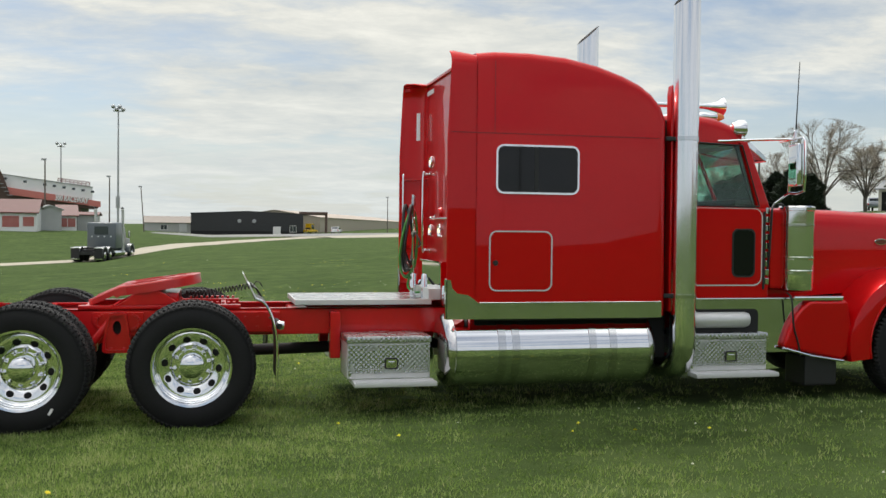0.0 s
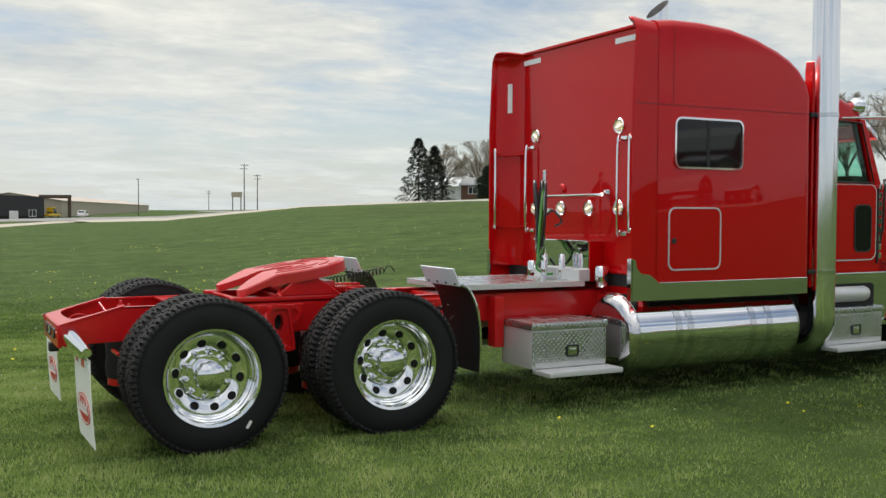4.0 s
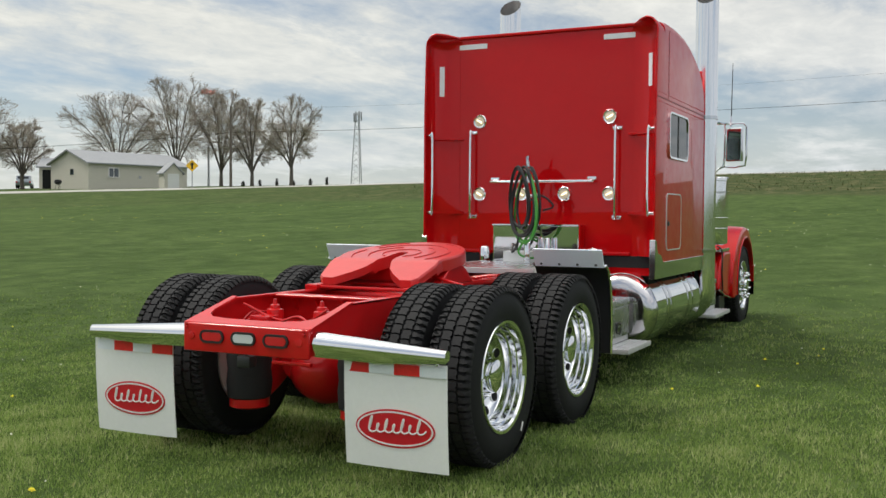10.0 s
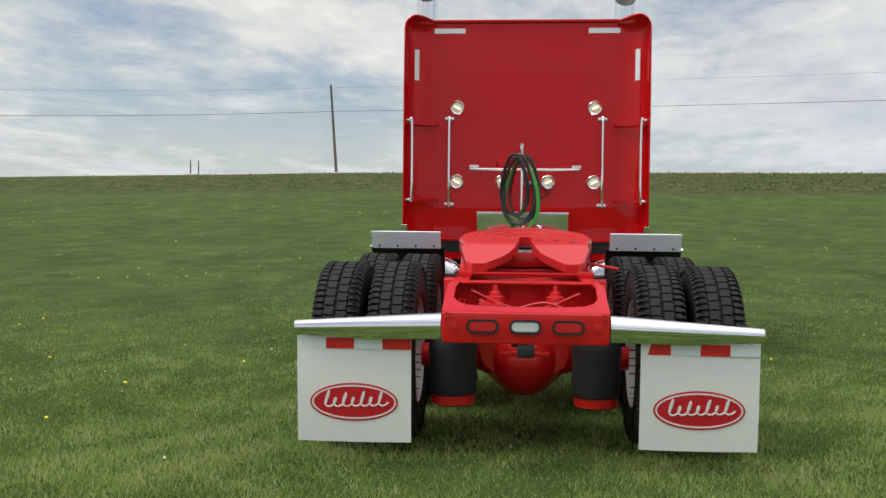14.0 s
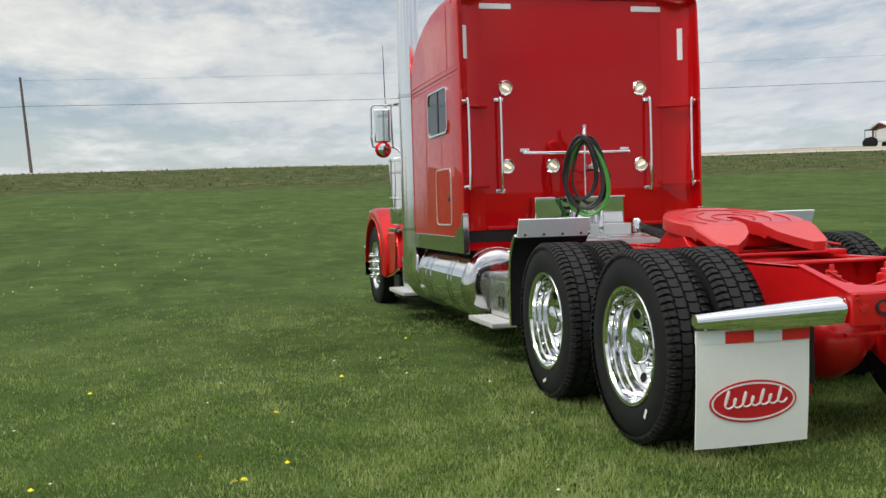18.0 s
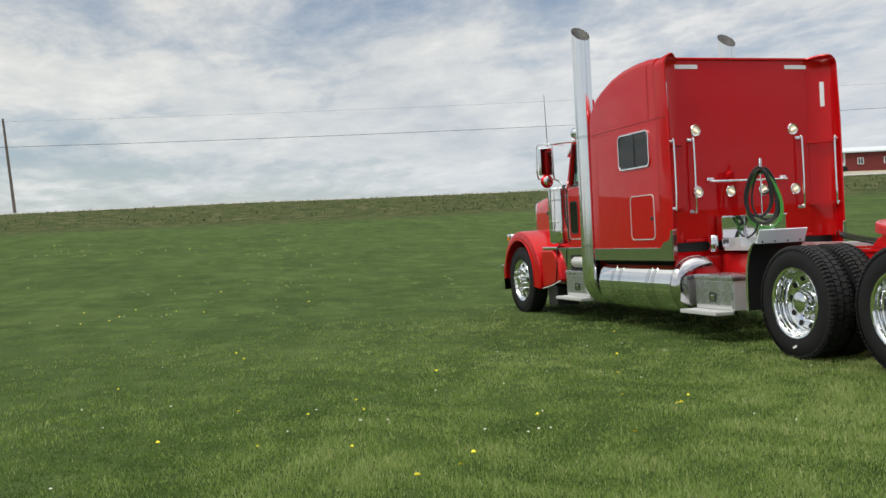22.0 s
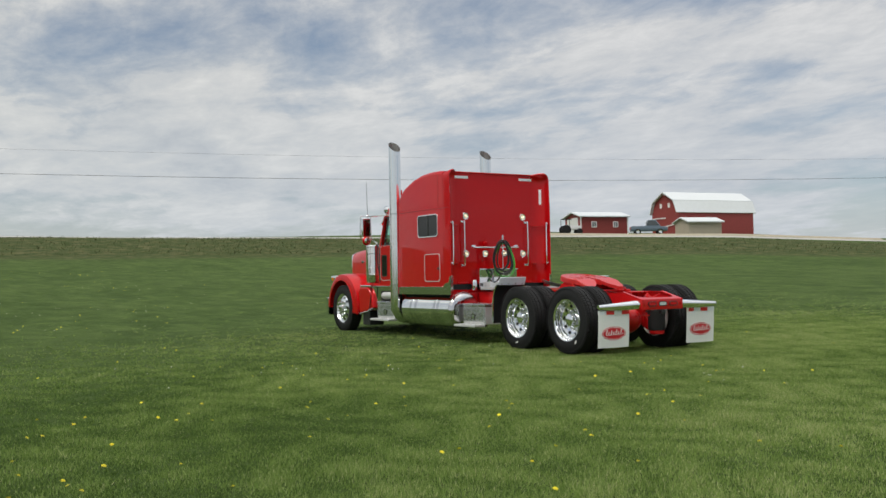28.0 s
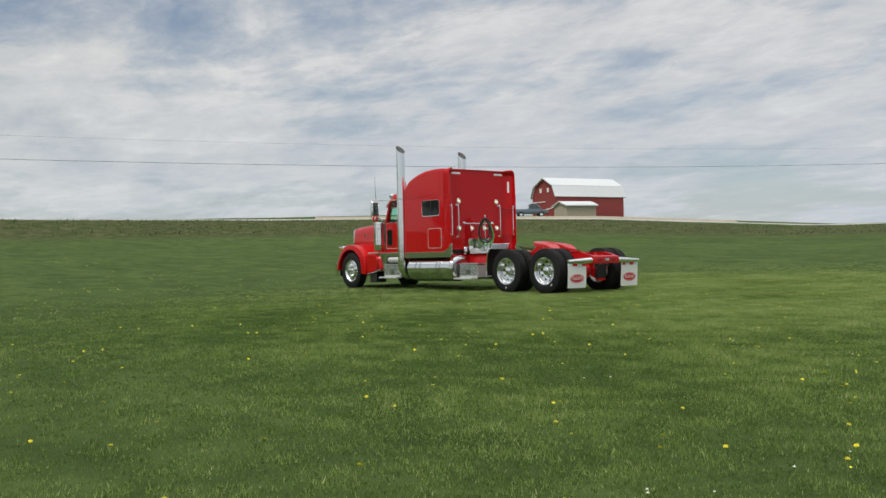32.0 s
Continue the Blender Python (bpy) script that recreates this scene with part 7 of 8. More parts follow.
def bare_tree(p, h, spread, seed, label, trunk_r=0.28, forks=2, budded=0.4):
    """Tapered trunk, limbs that fork again and again, fine twigs and a thin scatter of buds."""
    rg = random.Random(seed)
    t = local("tree", label, "tree", p, rg.uniform(0, 360), "bare trees")
    lv, lf, tv, tf, bv, bf = [], [], [], [], [], []

    def stick(vs, fs, a, b, ra, rb, n):
        d = (b - a)
        if d.length < 1e-4:
            return
        u, v = frame_of(d)
        i0 = len(vs)
        for q, r in ((a, ra), (b, rb)):
            for k in range(n):
                an = 2 * math.pi * k / n
                vs.append(q + (u * math.cos(an) + v * math.sin(an)) * r)
        for k in range(n):
            j = (k + 1) % n
            fs.append((i0 + k, i0 + j, i0 + n + j, i0 + n + k))

    wide = h * 0.51 * spread / 0.8
    mid, rad = Vector((0, 0, h * 0.60)), Vector((wide, wide, h * 0.40))

    def inside(q):
        e = Vector(((q.x - mid.x) / rad.x, (q.y - mid.y) / rad.y, (q.z - mid.z) / rad.z)).length
        ang = math.atan2(q.y, q.x)
        return e < 0.93 + 0.10 * noise.noise(Vector((math.cos(ang) * 2 + seed, math.sin(ang) * 2, q.z / h * 4)))

    def bough(a, c, b, ra, rb, n, twig, segs):
        """A tapering curve from a to b, drawn towards c on the way; gives its points and headings."""
        pts = [a.lerp(c, i / segs).lerp(c.lerp(b, i / segs), i / segs) for i in range(segs + 1)]
        for i in range(segs):
            r0, r1 = ra + (rb - ra) * i / segs, ra + (rb - ra) * (i + 1) / segs
            stick(*((tv, tf) if twig else (lv, lf)), pts[i], pts[i + 1], r0, r1, n)
        return pts

    def shoot(pts, lo, count, length, r, level):
        for k in range(count):
            u = lo + (1 - lo) * (k + rg.random()) / count
            i = min(int(u * (len(pts) - 1)), len(pts) - 2)
            p = pts[i].lerp(pts[i + 1], u * (len(pts) - 1) - i)
            ahead = (pts[i + 1] - pts[i]).normalized()
            out = Vector((p.x, p.y, (p.z - mid.z) * 0.9 + 0.12 * h))
            out = out.normalized() if out.length > 0.01 else Vector((0, 0, 1))
            stray = Vector((rg.uniform(-1, 1), rg.uniform(-1, 1), rg.uniform(-0.8, 1))).normalized()
            d = (ahead * 0.75 + out * 0.45 + stray * (0.75 if level < 3 else 0.9)).normalized()
            ln = length * rg.uniform(0.6, 1.25)
            q = p + d * ln
            for _ in range(5):
                if inside(q):
                    break
                ln *= 0.80
                q = p + d * ln
            c = p + (ahead * 0.6 + d * 0.4).normalized() * ln * 0.5
            if level == 2:
                shoot(bough(p, c, q, r, r * 0.35, 4, False, 3), 0.2, 8, length * 0.58, r * 0.42, 3)
            elif level == 3:
                shoot(bough(p, c, q, max(r, 0.016), 0.010, 3, True, 2), 0.12, 7, length * 0.60, 0.011, 4)
            else:
                bough(p, c, q, 0.012, 0.008, 3, True, 1)
                if rg.random() < budded:
                    w1 = Vector((rg.uniform(-1, 1), rg.uniform(-1, 1), rg.uniform(-1, 1))).normalized() * rg.uniform(0.02, 0.05)
                    w2 = Vector((rg.uniform(-1, 1), rg.uniform(-1, 1), rg.uniform(-1, 1))).normalized() * rg.uniform(0.02, 0.05)
                    i0 = len(bv)
                    bv.extend([q - w1, q + w2, q + w1, q - w2])
                    bf.append((i0, i0 + 1, i0 + 2, i0 + 3))

    foot = h * (0.20 if forks < 3 else 0.15)
    stick(lv, lf, Vector((0, 0, -0.4)), Vector((rg.uniform(-0.1, 0.1), rg.uniform(-0.1, 0.1), foot)), trunk_r * 1.15, trunk_r * 0.85, 8)
    limbs = 7 + forks
    for k in range(limbs):
        an = 2 * math.pi * (k + rg.uniform(-0.3, 0.3)) / limbs
        ring = 0.92 if k % 3 else 0.35
        end = Vector((wide * ring * math.cos(an) * rg.uniform(0.75, 1), wide * ring * math.sin(an) * rg.uniform(0.75, 1), h * (rg.uniform(0.55, 0.80) if k % 3 else rg.uniform(0.80, 0.90))))
        a = Vector((0, 0, foot * rg.uniform(0.8, 1.0)))
        c = a + Vector((end.x * 0.28, end.y * 0.28, (end.z - a.z) * 0.55))
        shoot(bough(a, c, end, trunk_r * 0.5, trunk_r * 0.12, 5, False, 6), 0.22, 9, h * 0.22, trunk_r * 0.16, 2)
    raw_mesh("trunk", lv, lf, bark, t)
    raw_mesh("crown", tv, tf, twig_mat, t, "bare twigs", "stuff")
    if bv:
        raw_mesh("bud_haze", bv, bf, bud_mat, t, "first buds", "stuff")
    return t


TREES = [
    (E6, 53.4, 128, 6.05, 0.95, 11, 2), (E6, 58.7, 165, 3.80, 0.9, 12, 2), (E6, 56.2, 160, 4.3, 0.9, 13, 2), (E6, 61.6, 140, 3.9, 0.8, 14, 2),
    (E9, 50.0, 124, 4.6, 0.7, 15, 2), (E9, 45.1, 140, 6.45, 1.0, 16, 3), (E9, 42.0, 136, 7.35, 0.85, 17, 3), (E9, 39.6, 128, 6.85, 0.65, 18, 3), (E9, 37.9, 124, 6.4, 0.65, 19, 3), (E9, 35.7, 118, 6.55, 0.6, 20, 2), (E9, 58.6, 160, 4.2, 0.9, 21, 2),
]
for eye, az, d, el, sp, sd, fk in TREES:
    q = seen(eye, az, d)
    bare_tree(q, 1.06 * (1.55 + d * math.tan(radians(el)) - q[2]), sp, sd, "leafless spreading tree with fine twigs and first buds", 0.24, fk)


def leafy(p, h, r, seed, label, shape, material, name="evergreen", leaves=2600, spray=1.0):
    """Evergreen of many small sprays around a trunk, with an uneven outline."""
    rg = random.Random(seed)
    t = local(name, label, "tree", p, rg.uniform(0, 360), "evergreens")
    part("trunk", tube([(0, 0, -0.4), (0, 0, h * 0.96)], [0.14, 0.03], 8), trunk_mat, t)
    vs, fs = [], []
    for _ in range(leaves):
        u = rg.random() ** (0.9 if shape == "cone" else 0.8)
        z = h * (0.03 + 0.97 * (1 - u) if shape == "cone" else rg.uniform(0.02, 1))
        fz = z / h
        if shape == "cone":
            rad = r * 1.08 * (1 - fz ** 2.6) ** 0.7 * (0.8 + 0.35 * noise.noise(Vector((fz * 5 + seed, seed * 0.7, 0)))) if fz > 0.12 else r * 0.9
        else:
            tier = 0.55 + 0.45 * abs(math.sin(fz * 21 + seed))
            rad = r * (1 - fz) ** 0.85 * tier + 0.1
        a = rg.uniform(0, 2 * math.pi)
        lump = 1 + 0.30 * noise.noise(Vector((math.cos(a) * 1.8 + seed, math.sin(a) * 1.8, fz * 5)))
        q = rad * lump * (0.45 + 0.55 * rg.random() ** 0.5)
        c = Vector((q * math.cos(a), q * math.sin(a), z))
        s = spray * rg.uniform(0.14, 0.34)
        out = Vector((math.cos(a), math.sin(a), rg.uniform(-0.1, 1.0) if shape == "cone" else rg.uniform(-0.55, 0.1))).normalized()
        sd = Vector((-math.sin(a), math.cos(a), rg.uniform(-0.5, 0.5))).normalized()
        i0 = len(vs)
        vs.extend([c - sd * s * 0.4, c + out * s * 1.4, c + sd * s * 0.4, c - out * s * 0.4])
        fs.append((i0, i0 + 1, i0 + 2, i0 + 3))
    raw_mesh("crown", vs, fs, material, t, "dense dark green sprays", "stuff")
    return t


for i, (az, d, el, r) in enumerate(((58.5, 118, 2.85, 2.3), (57.6, 119, 3.15, 2.6), (56.95, 117, 3.05, 2.2), (55.7, 120, 3.3, 2.1), (54.6, 117, 3.6, 2.9), (53.9, 119, 3.2, 2.1))):
    q = seen(E6, az, d)
    leafy(q, 1.6 + d * math.tan(radians(el)) - q[2], r, 40 + i, "dark green clipped arborvitae beside the road", "cone", ever_mat, "arborvitae", 7500)
for i, (az, d, el, r) in enumerate(((62.9, 128, 4.35, 3.3), (62.0, 131, 3.9, 2.9))):
    q = seen(E6, az, d)
    leafy(q, 1.6 + d * math.tan(radians(el)) - q[2], r, 60 + i, "tall dark spruce beside the white barn", "spruce", spruce_mat, "spruce", 3800)
for i in range(6):
    q = seen(E9, 38.4 - 0.95 * i, 122 + 3 * (i % 2))
    leafy(q, 0.62 + 0.16 * (i % 3), 0.22, 70 + i, "small young conifer below the bare trees", "cone", spruce_mat, "young_conifer", 420, 0.35)

# farmsteads along the road
q = seen(E6, 60.8, 165)
gable("white_barn", "white farm building behind the spruces", "barn", q, facing(60.8) + 12, 12, 8, 2.6, 2.2, white_wall, roof_white, "x", [("front", 1.0, 0, 3, 2.4, stand_white, "door")])
q = seen(E6, 59.5, 140)
gable("brick_house", "low brown brick house with a grey roof", "house", q, facing(59.5) - 10, 5.0, 6, 2.0, 1.0, brick_mat, shingle, "x", [("front", -0.8, 0.8, 1.2, 1.7, pane_mat, "window")])
q = seen(E9, 44.05, 112)
gable("ranch_house", "low cream ranch house with a pale grey roof", "house", (q[0], q[1], q[2] + 0.1), facing(44.05) + 33, 12.2, 7.5, 2.4, 1.35, cream_wall, shingle, "x",
           [("front", -3.2, 1.0, 1.1, 1.9, pane_mat, "window"), ("front", 3.3, 1.0, 1.1, 1.7, pane_mat, "window"), ("left", 3.2, 1.2, 0.6, 1.8, pane_mat, "window"), ("front", 0.0, 0.9, 0.3, 1.2, galv, "meter_box")], 0.35)
q = seen(E9, 48.2, 118)
# the open bay is a flat panel coloured as the shade indoors
gable("garage", "cream garage wing with an open bay painted as dark shade", "garage", q, facing(48.6) - 10, 4.2, 6.5, 2.4, 1.0, cream_wall, shingle, "x", [("front", -1.2, 0, 1.1, 2.1, opening_shade, "doorway_shade")])
q = seen(E9, 42.3, 104)
gable("garden_shed", "small cream garden shed with a dark-edged barn roof", "shed", q, facing(42.3) + 20, 1.9, 1.6, 1.6, 0.9, cream_wall, shingle, "y", [("front", 0.0, 0, 1.2, 1.5, white_wall, "door")], 0.18)
q = seen(E9, 41.35, 92)
ws = local("road_sign", "yellow diamond warning sign with a black arrow", "sign", q, facing(41.3))
part("plate", prism([(0.0, 1.55), (0.55, 2.1), (0.0, 2.65), (-0.55, 2.1)], -0.02, 0.02, "xz"), sign_yellow, ws)
part("arrow", prism([(-0.08, 1.8), (0.08, 1.8), (0.08, 2.2), (0.2, 2.2), (0.0, 2.42), (-0.2, 2.2), (-0.08, 2.2)], -0.03, -0.022, "xz"), black_matte, ws)
part("post", bx(-0.05, 0.05, 0.02, 0.1, -0.5, 2.5, 0.0, 1), galv, ws)
car("silver_suv", "silver car parked by the garage", seen(E9, 49.85, 140), facing(50) + 85, silver_paint)
q = seen(E9, 48.3, 108)
cr = local("garden_grill", "dark covered grill beside the garage", "grill", q, 0)
part("bowl", lathe([(0.0, 0.5), (0.3, 0.6), (0.38, 0.8), (0.3, 1.0), (0.0, 1.05)], 16, "z"), black_matte, cr)
for k in range(3):
    part("leg", tube([(0.2 * math.cos(2.1 * k), 0.2 * math.sin(2.1 * k), 0.6), (0.3 * math.cos(2.1 * k), 0.3 * math.sin(2.1 * k), -0.1)], 0.025, 6), black_matte, cr)
q = seen(E9, 40.25, 140)
sr = local("siren_mast", "tall thin mast with red horns at the top", "mast", q, 0)
hh = 1.55 + 140 * math.tan(radians(6.8)) - q[2]
part("post", tube([(0, 0, -0.5), (0, 0, hh)], [0.16, 0.09], 8), galv, sr)
for k in range(4):
    a = radians(20 + 90 * k)
    part("horn", tube([(0, 0, hh - 0.3), (0.5 * math.cos(a), 0.5 * math.sin(a), hh - 0.15), (0.95 * math.cos(a), 0.95 * math.sin(a), hh)], [0.08, 0.15, 0.38], 10), stand_red, sr)

# lattice tower and twin posts far beyond the bank
q = seen(E13, 30.8, 220)
tw = local("radio_tower", "tall tapering lattice radio tower far off", "tower", q, 10)
th = 1.4 + 220 * math.tan(radians(6.0)) - q[2]
legs = [[Vector(((1.7 - 1.25 * t) * math.cos(2.094 * k), (1.7 - 1.25 * t) * math.sin(2.094 * k), -1 + (th + 1) * t)) for t in (i / 14 for i in range(15))] for k in range(3)]
for k in range(3):
    part("tower_leg", tube(legs[k], 0.11, 6), galv, tw)
    for i in range(14):
        part("tower_brace", tube([legs[k][i], legs[(k + 1) % 3][i + 1]], 0.05, 4), galv, tw)
for k in range(6):
    part("antenna_panel", bx(0.8 * math.cos(k) - 0.12, 0.8 * math.cos(k) + 0.12, 0.8 * math.sin(k) - 0.12, 0.8 * math.sin(k) + 0.12, th - 2.6 + 0.1 * k, th - 0.6 + 0.1 * k, 0.0, 1), galv, tw)
for dz in (-0.22, 0.22):
    q = seen(E13, 19.1 + dz, 150)
    pole(q, 1.4 + 150 * math.tan(radians(3.0)) - q[2], "plain dark post on the rise beyond the road", 0.12, 0, "twin posts")

# power line along the road
line_pts = []
for eye, az, d, el in ((E9, 39.2, 96, 6.1), (E14, 10.5, 93, 7.45), (E19, -70.0, 150, 5.6)):
    q = seen(eye, az, d)
    h = 1.4 + d * math.tan(radians(el)) - q[2]
    pole(q, h, "weathered wooden power pole by the road", 0.15, 0, "road power poles", 0.62 if az == 10.5 else 0.0, None, 95)
    line_pts.append(Vector((q[0], q[1], q[2] + h - 0.25)))
q = seen(E6, 55.9, 95)
h = 1.6 + 95 * math.tan(radians(4.46)) - q[2]
pole(q, h, "weathered wooden power pole by the road", 0.14, 0, "road power poles")
line_pts.insert(0, Vector((q[0], q[1], q[2] + h - 0.25)))
for drop, thick in ((0.0, 0.006), (2.2, 0.017)):
    for a, b in zip(line_pts, line_pts[1:]):
        wv = [a.lerp(b, i / 16) - Vector((0, 0, drop + 4 * (i / 16) * (1 - i / 16) * (b - a).length * 0.008)) for i in range(17)]
        tagged(part("power_line", tube(wv, thick, 5), black_matte, None), "thin dark overhead wire between poles", "wire")

# red farm beyond the bank
q = seen(E19, -40.2, 112)
fm = gable("red_shed", "red farm shed with a pale roof and a white door", "barn", (q[0], q[1], q[2]), facing(-40.2) + 26, 6.3, 4.6, 2.2, 0.55, barn_red, roof_white, "x",
           [("left", 2.4, 0.0, 3.2, 2.1, white_wall, "door"), ("front", -1.4, 0.95, 0.5, 1.5, pane_mat, "window"), ("front", 1.5, 0.95, 0.5, 1.5, pane_mat, "window")], 0.3)
for x in (-3.15, 3.15):
    part("corner_board", bx(x - 0.07, x + 0.07, -0.06, 0.0, 0.0, 2.3, 0.0, 1), decal_white, fm)
q = seen(E19, -43.9, 124)
bn = local("gambrel_barn", "large red gambrel barn with a pale roof", "barn", q, facing(-43.9) - 55)
prof = [(-3.0, -1.0), (3.0, -1.0), (3.0, 2.6), (2.3, 4.2), (0.0, 5.4), (-2.3, 4.2), (-3.0, 2.6)]
part("gable_wall", prism(prof, 0.0, 0.2, "xz"), barn_red, bn)
part("body_wall", prism(prof, 0.2, 12.0, "xz"), barn_red, bn)
for a, b in zip(prof[2:], prof[3:]):
    n = Vector((-(b[1] - a[1]), 0, b[0] - a[0])).normalized() * -0.14
    part("roof", prism([a, b, (b[0] + n.x, b[1] + n.z), (a[0] + n.x, a[1] + n.z)], -0.4, 12.4, "xz"), roof_white, bn)
for x in (-0.9, 0.9):
    part("window", bx(x - 0.22, x + 0.22, -0.06, 0.02, 3.4, 4.0, 0.0, 1), decal_white, bn)
part("door_rail", bx(-2.8, 0.2, -0.08, 0.0, 2.0, 2.12, 0.0, 1), decal_white, bn)
part("door_brace", moved(bx(-1.6, 1.6, -0.08, 0.0, -0.06, 0.06, 0.0, 1), Matrix.Translation((1.0, 0, 1.0)) @ pose(0, 0, 0, 0, -6, 0)), decal_white, bn)
q = seen(E19, -46.3, 116)
gable("lean_to", "small weathered lean-to beside the barn", "shed", q, facing(-46) + 30, 4.5, 3.5, 1.6, 0.5, tan_wall, roof_white, "x")
car("pickup", "blue-grey pickup parked at the farm", seen(E19, -42.9, 112), facing(-42.9) + 6, teal_paint, "pickup", 4.4)
q = seen(E19, -38.0, 103)
tc = local("tractor", "small farm tractor parked by the shed door", "tractor", q, facing(-38) + 15)
part("engine_hood", bx(0.0, 1.3, -0.3, 0.3, 0.6, 1.05, 0.06, 2), white_paint, tc)
part("seat_post", bx(-0.6, -0.2, -0.25, 0.25, 0.6, 1.1, 0.04, 1), black_matte, tc)
part("roof", bx(-0.9, 0.2, -0.5, 0.5, 1.75, 1.82, 0.02, 1), black_matte, tc)
for x, r_ in ((-0.5, 0.55), (1.05, 0.36)):
    for s in (-1, 1):
        part("tyre", lathe([(0.0, -0.12), (r_ * 0.5, -0.13), (r_, -0.1), (r_, 0.1), (r_ * 0.5, 0.13), (0.0, 0.12)], 20, "y", (x, s * 0.55, r_)), rubber, tc)
for x in (-0.85, 0.15):
    part("roof_post", tube([(x, 0.45, 0.8), (x, 0.45, 1.78)], 0.03, 6), black_matte, tc)
dirt = mat("pale_dirt", (0.34, 0.30, 0.22), 0.9, grain=0.2, grain_scale=2)
strip("farm_drive", [(E19[0] + d * math.cos(radians(a)), E19[1] + d * math.sin(radians(a))) for a, d in ((-28, 98), (-34, 99), (-40, 100), (-47, 104), (-56, 110))], [3, 3.5, 3.5, 3.5, 3.5], dirt, "pale dirt drive along the top of the bank", "drive", 0.25)

# ---- grass blades and dandelions ----
blade_mat = bpy.data.materials.new("grass_blades")
blade_mat.use_nodes = True
_nt = blade_mat.node_tree
_b = _nt.nodes["Principled BSDF"]
_at = _nt.nodes.new("ShaderNodeAttribute")
_at.attribute_name = "tone"
_rp = _nt.nodes.new("ShaderNodeValToRGB")
_e = _rp.color_ramp.elements
_e[0].position, _e[0].color = 0.0, (0.058, 0.112, 0.022, 1)
_e[1].position, _e[1].color = 1.0, (0.52, 0.54, 0.26, 1)
_m = _e.new(0.55)
_m.color = (0.262, 0.376, 0.092, 1)
_nt.links.new(_at.outputs["Fac"], _rp.inputs[0])
_nt.links.new(_rp.outputs[0], _b.inputs["Base Color"])
_tl, _mx = _nt.nodes.new("ShaderNodeBsdfTranslucent"), _nt.nodes.new("ShaderNodeMixShader")
_nt.links.new(_rp.outputs[0], _tl.inputs[0])
_mx.inputs[0].default_value = 0.45
_nt.links.new(_b.outputs[0], _mx.inputs[1])
_nt.links.new(_tl.outputs[0], _mx.inputs[2])
_nt.links.new(_mx.outputs[0], _nt.nodes["Material Output"].inputs[0])
_b.inputs["Roughness"].default_value, _b.inputs["Specular IOR Level"].default_value = 0.6, 0.25
# the line that the visitor walks, and the lawn beside it
LAWN_WALK = [(2.5, -6.8), (-1.0, -5.8), (-3.2, -3.6), (-4.0, -1.0), (-3.2, 1.6), (-2.0, 4.0), (-2.5, 6.5), (-4.5, 7.5), (-7.5, 7.2), (-10.5, 9.0), (-13.0, 12.5)]


def z_grid(x0, x1, y0, y1, step=0.5):
    nx, ny = int((x1 - x0) / step) + 2, int((y1 - y0) / step) + 2
    return np.array([[ground_z(x0 + i * step, y0 + j * step) for i in range(nx)] for j in range(ny)])


_GX0, _GX1, _GY0, _GY1, _GS = -30.0, 26.0, -18.0, 26.0, 0.5
_ZG = z_grid(_GX0, _GX1, _GY0, _GY1, _GS)


def z_at(xs, ys):
    fx, fy = np.clip((xs - _GX0) / _GS, 0, _ZG.shape[1] - 2), np.clip((ys - _GY0) / _GS, 0, _ZG.shape[0] - 2)
    i, j = fx.astype(int), fy.astype(int)
    u, v = fx - i, fy - j
    return _ZG[j, i] * (1 - u) * (1 - v) + _ZG[j, i + 1] * u * (1 - v) + _ZG[j + 1, i] * (1 - u) * v + _ZG[j + 1, i + 1] * u * v


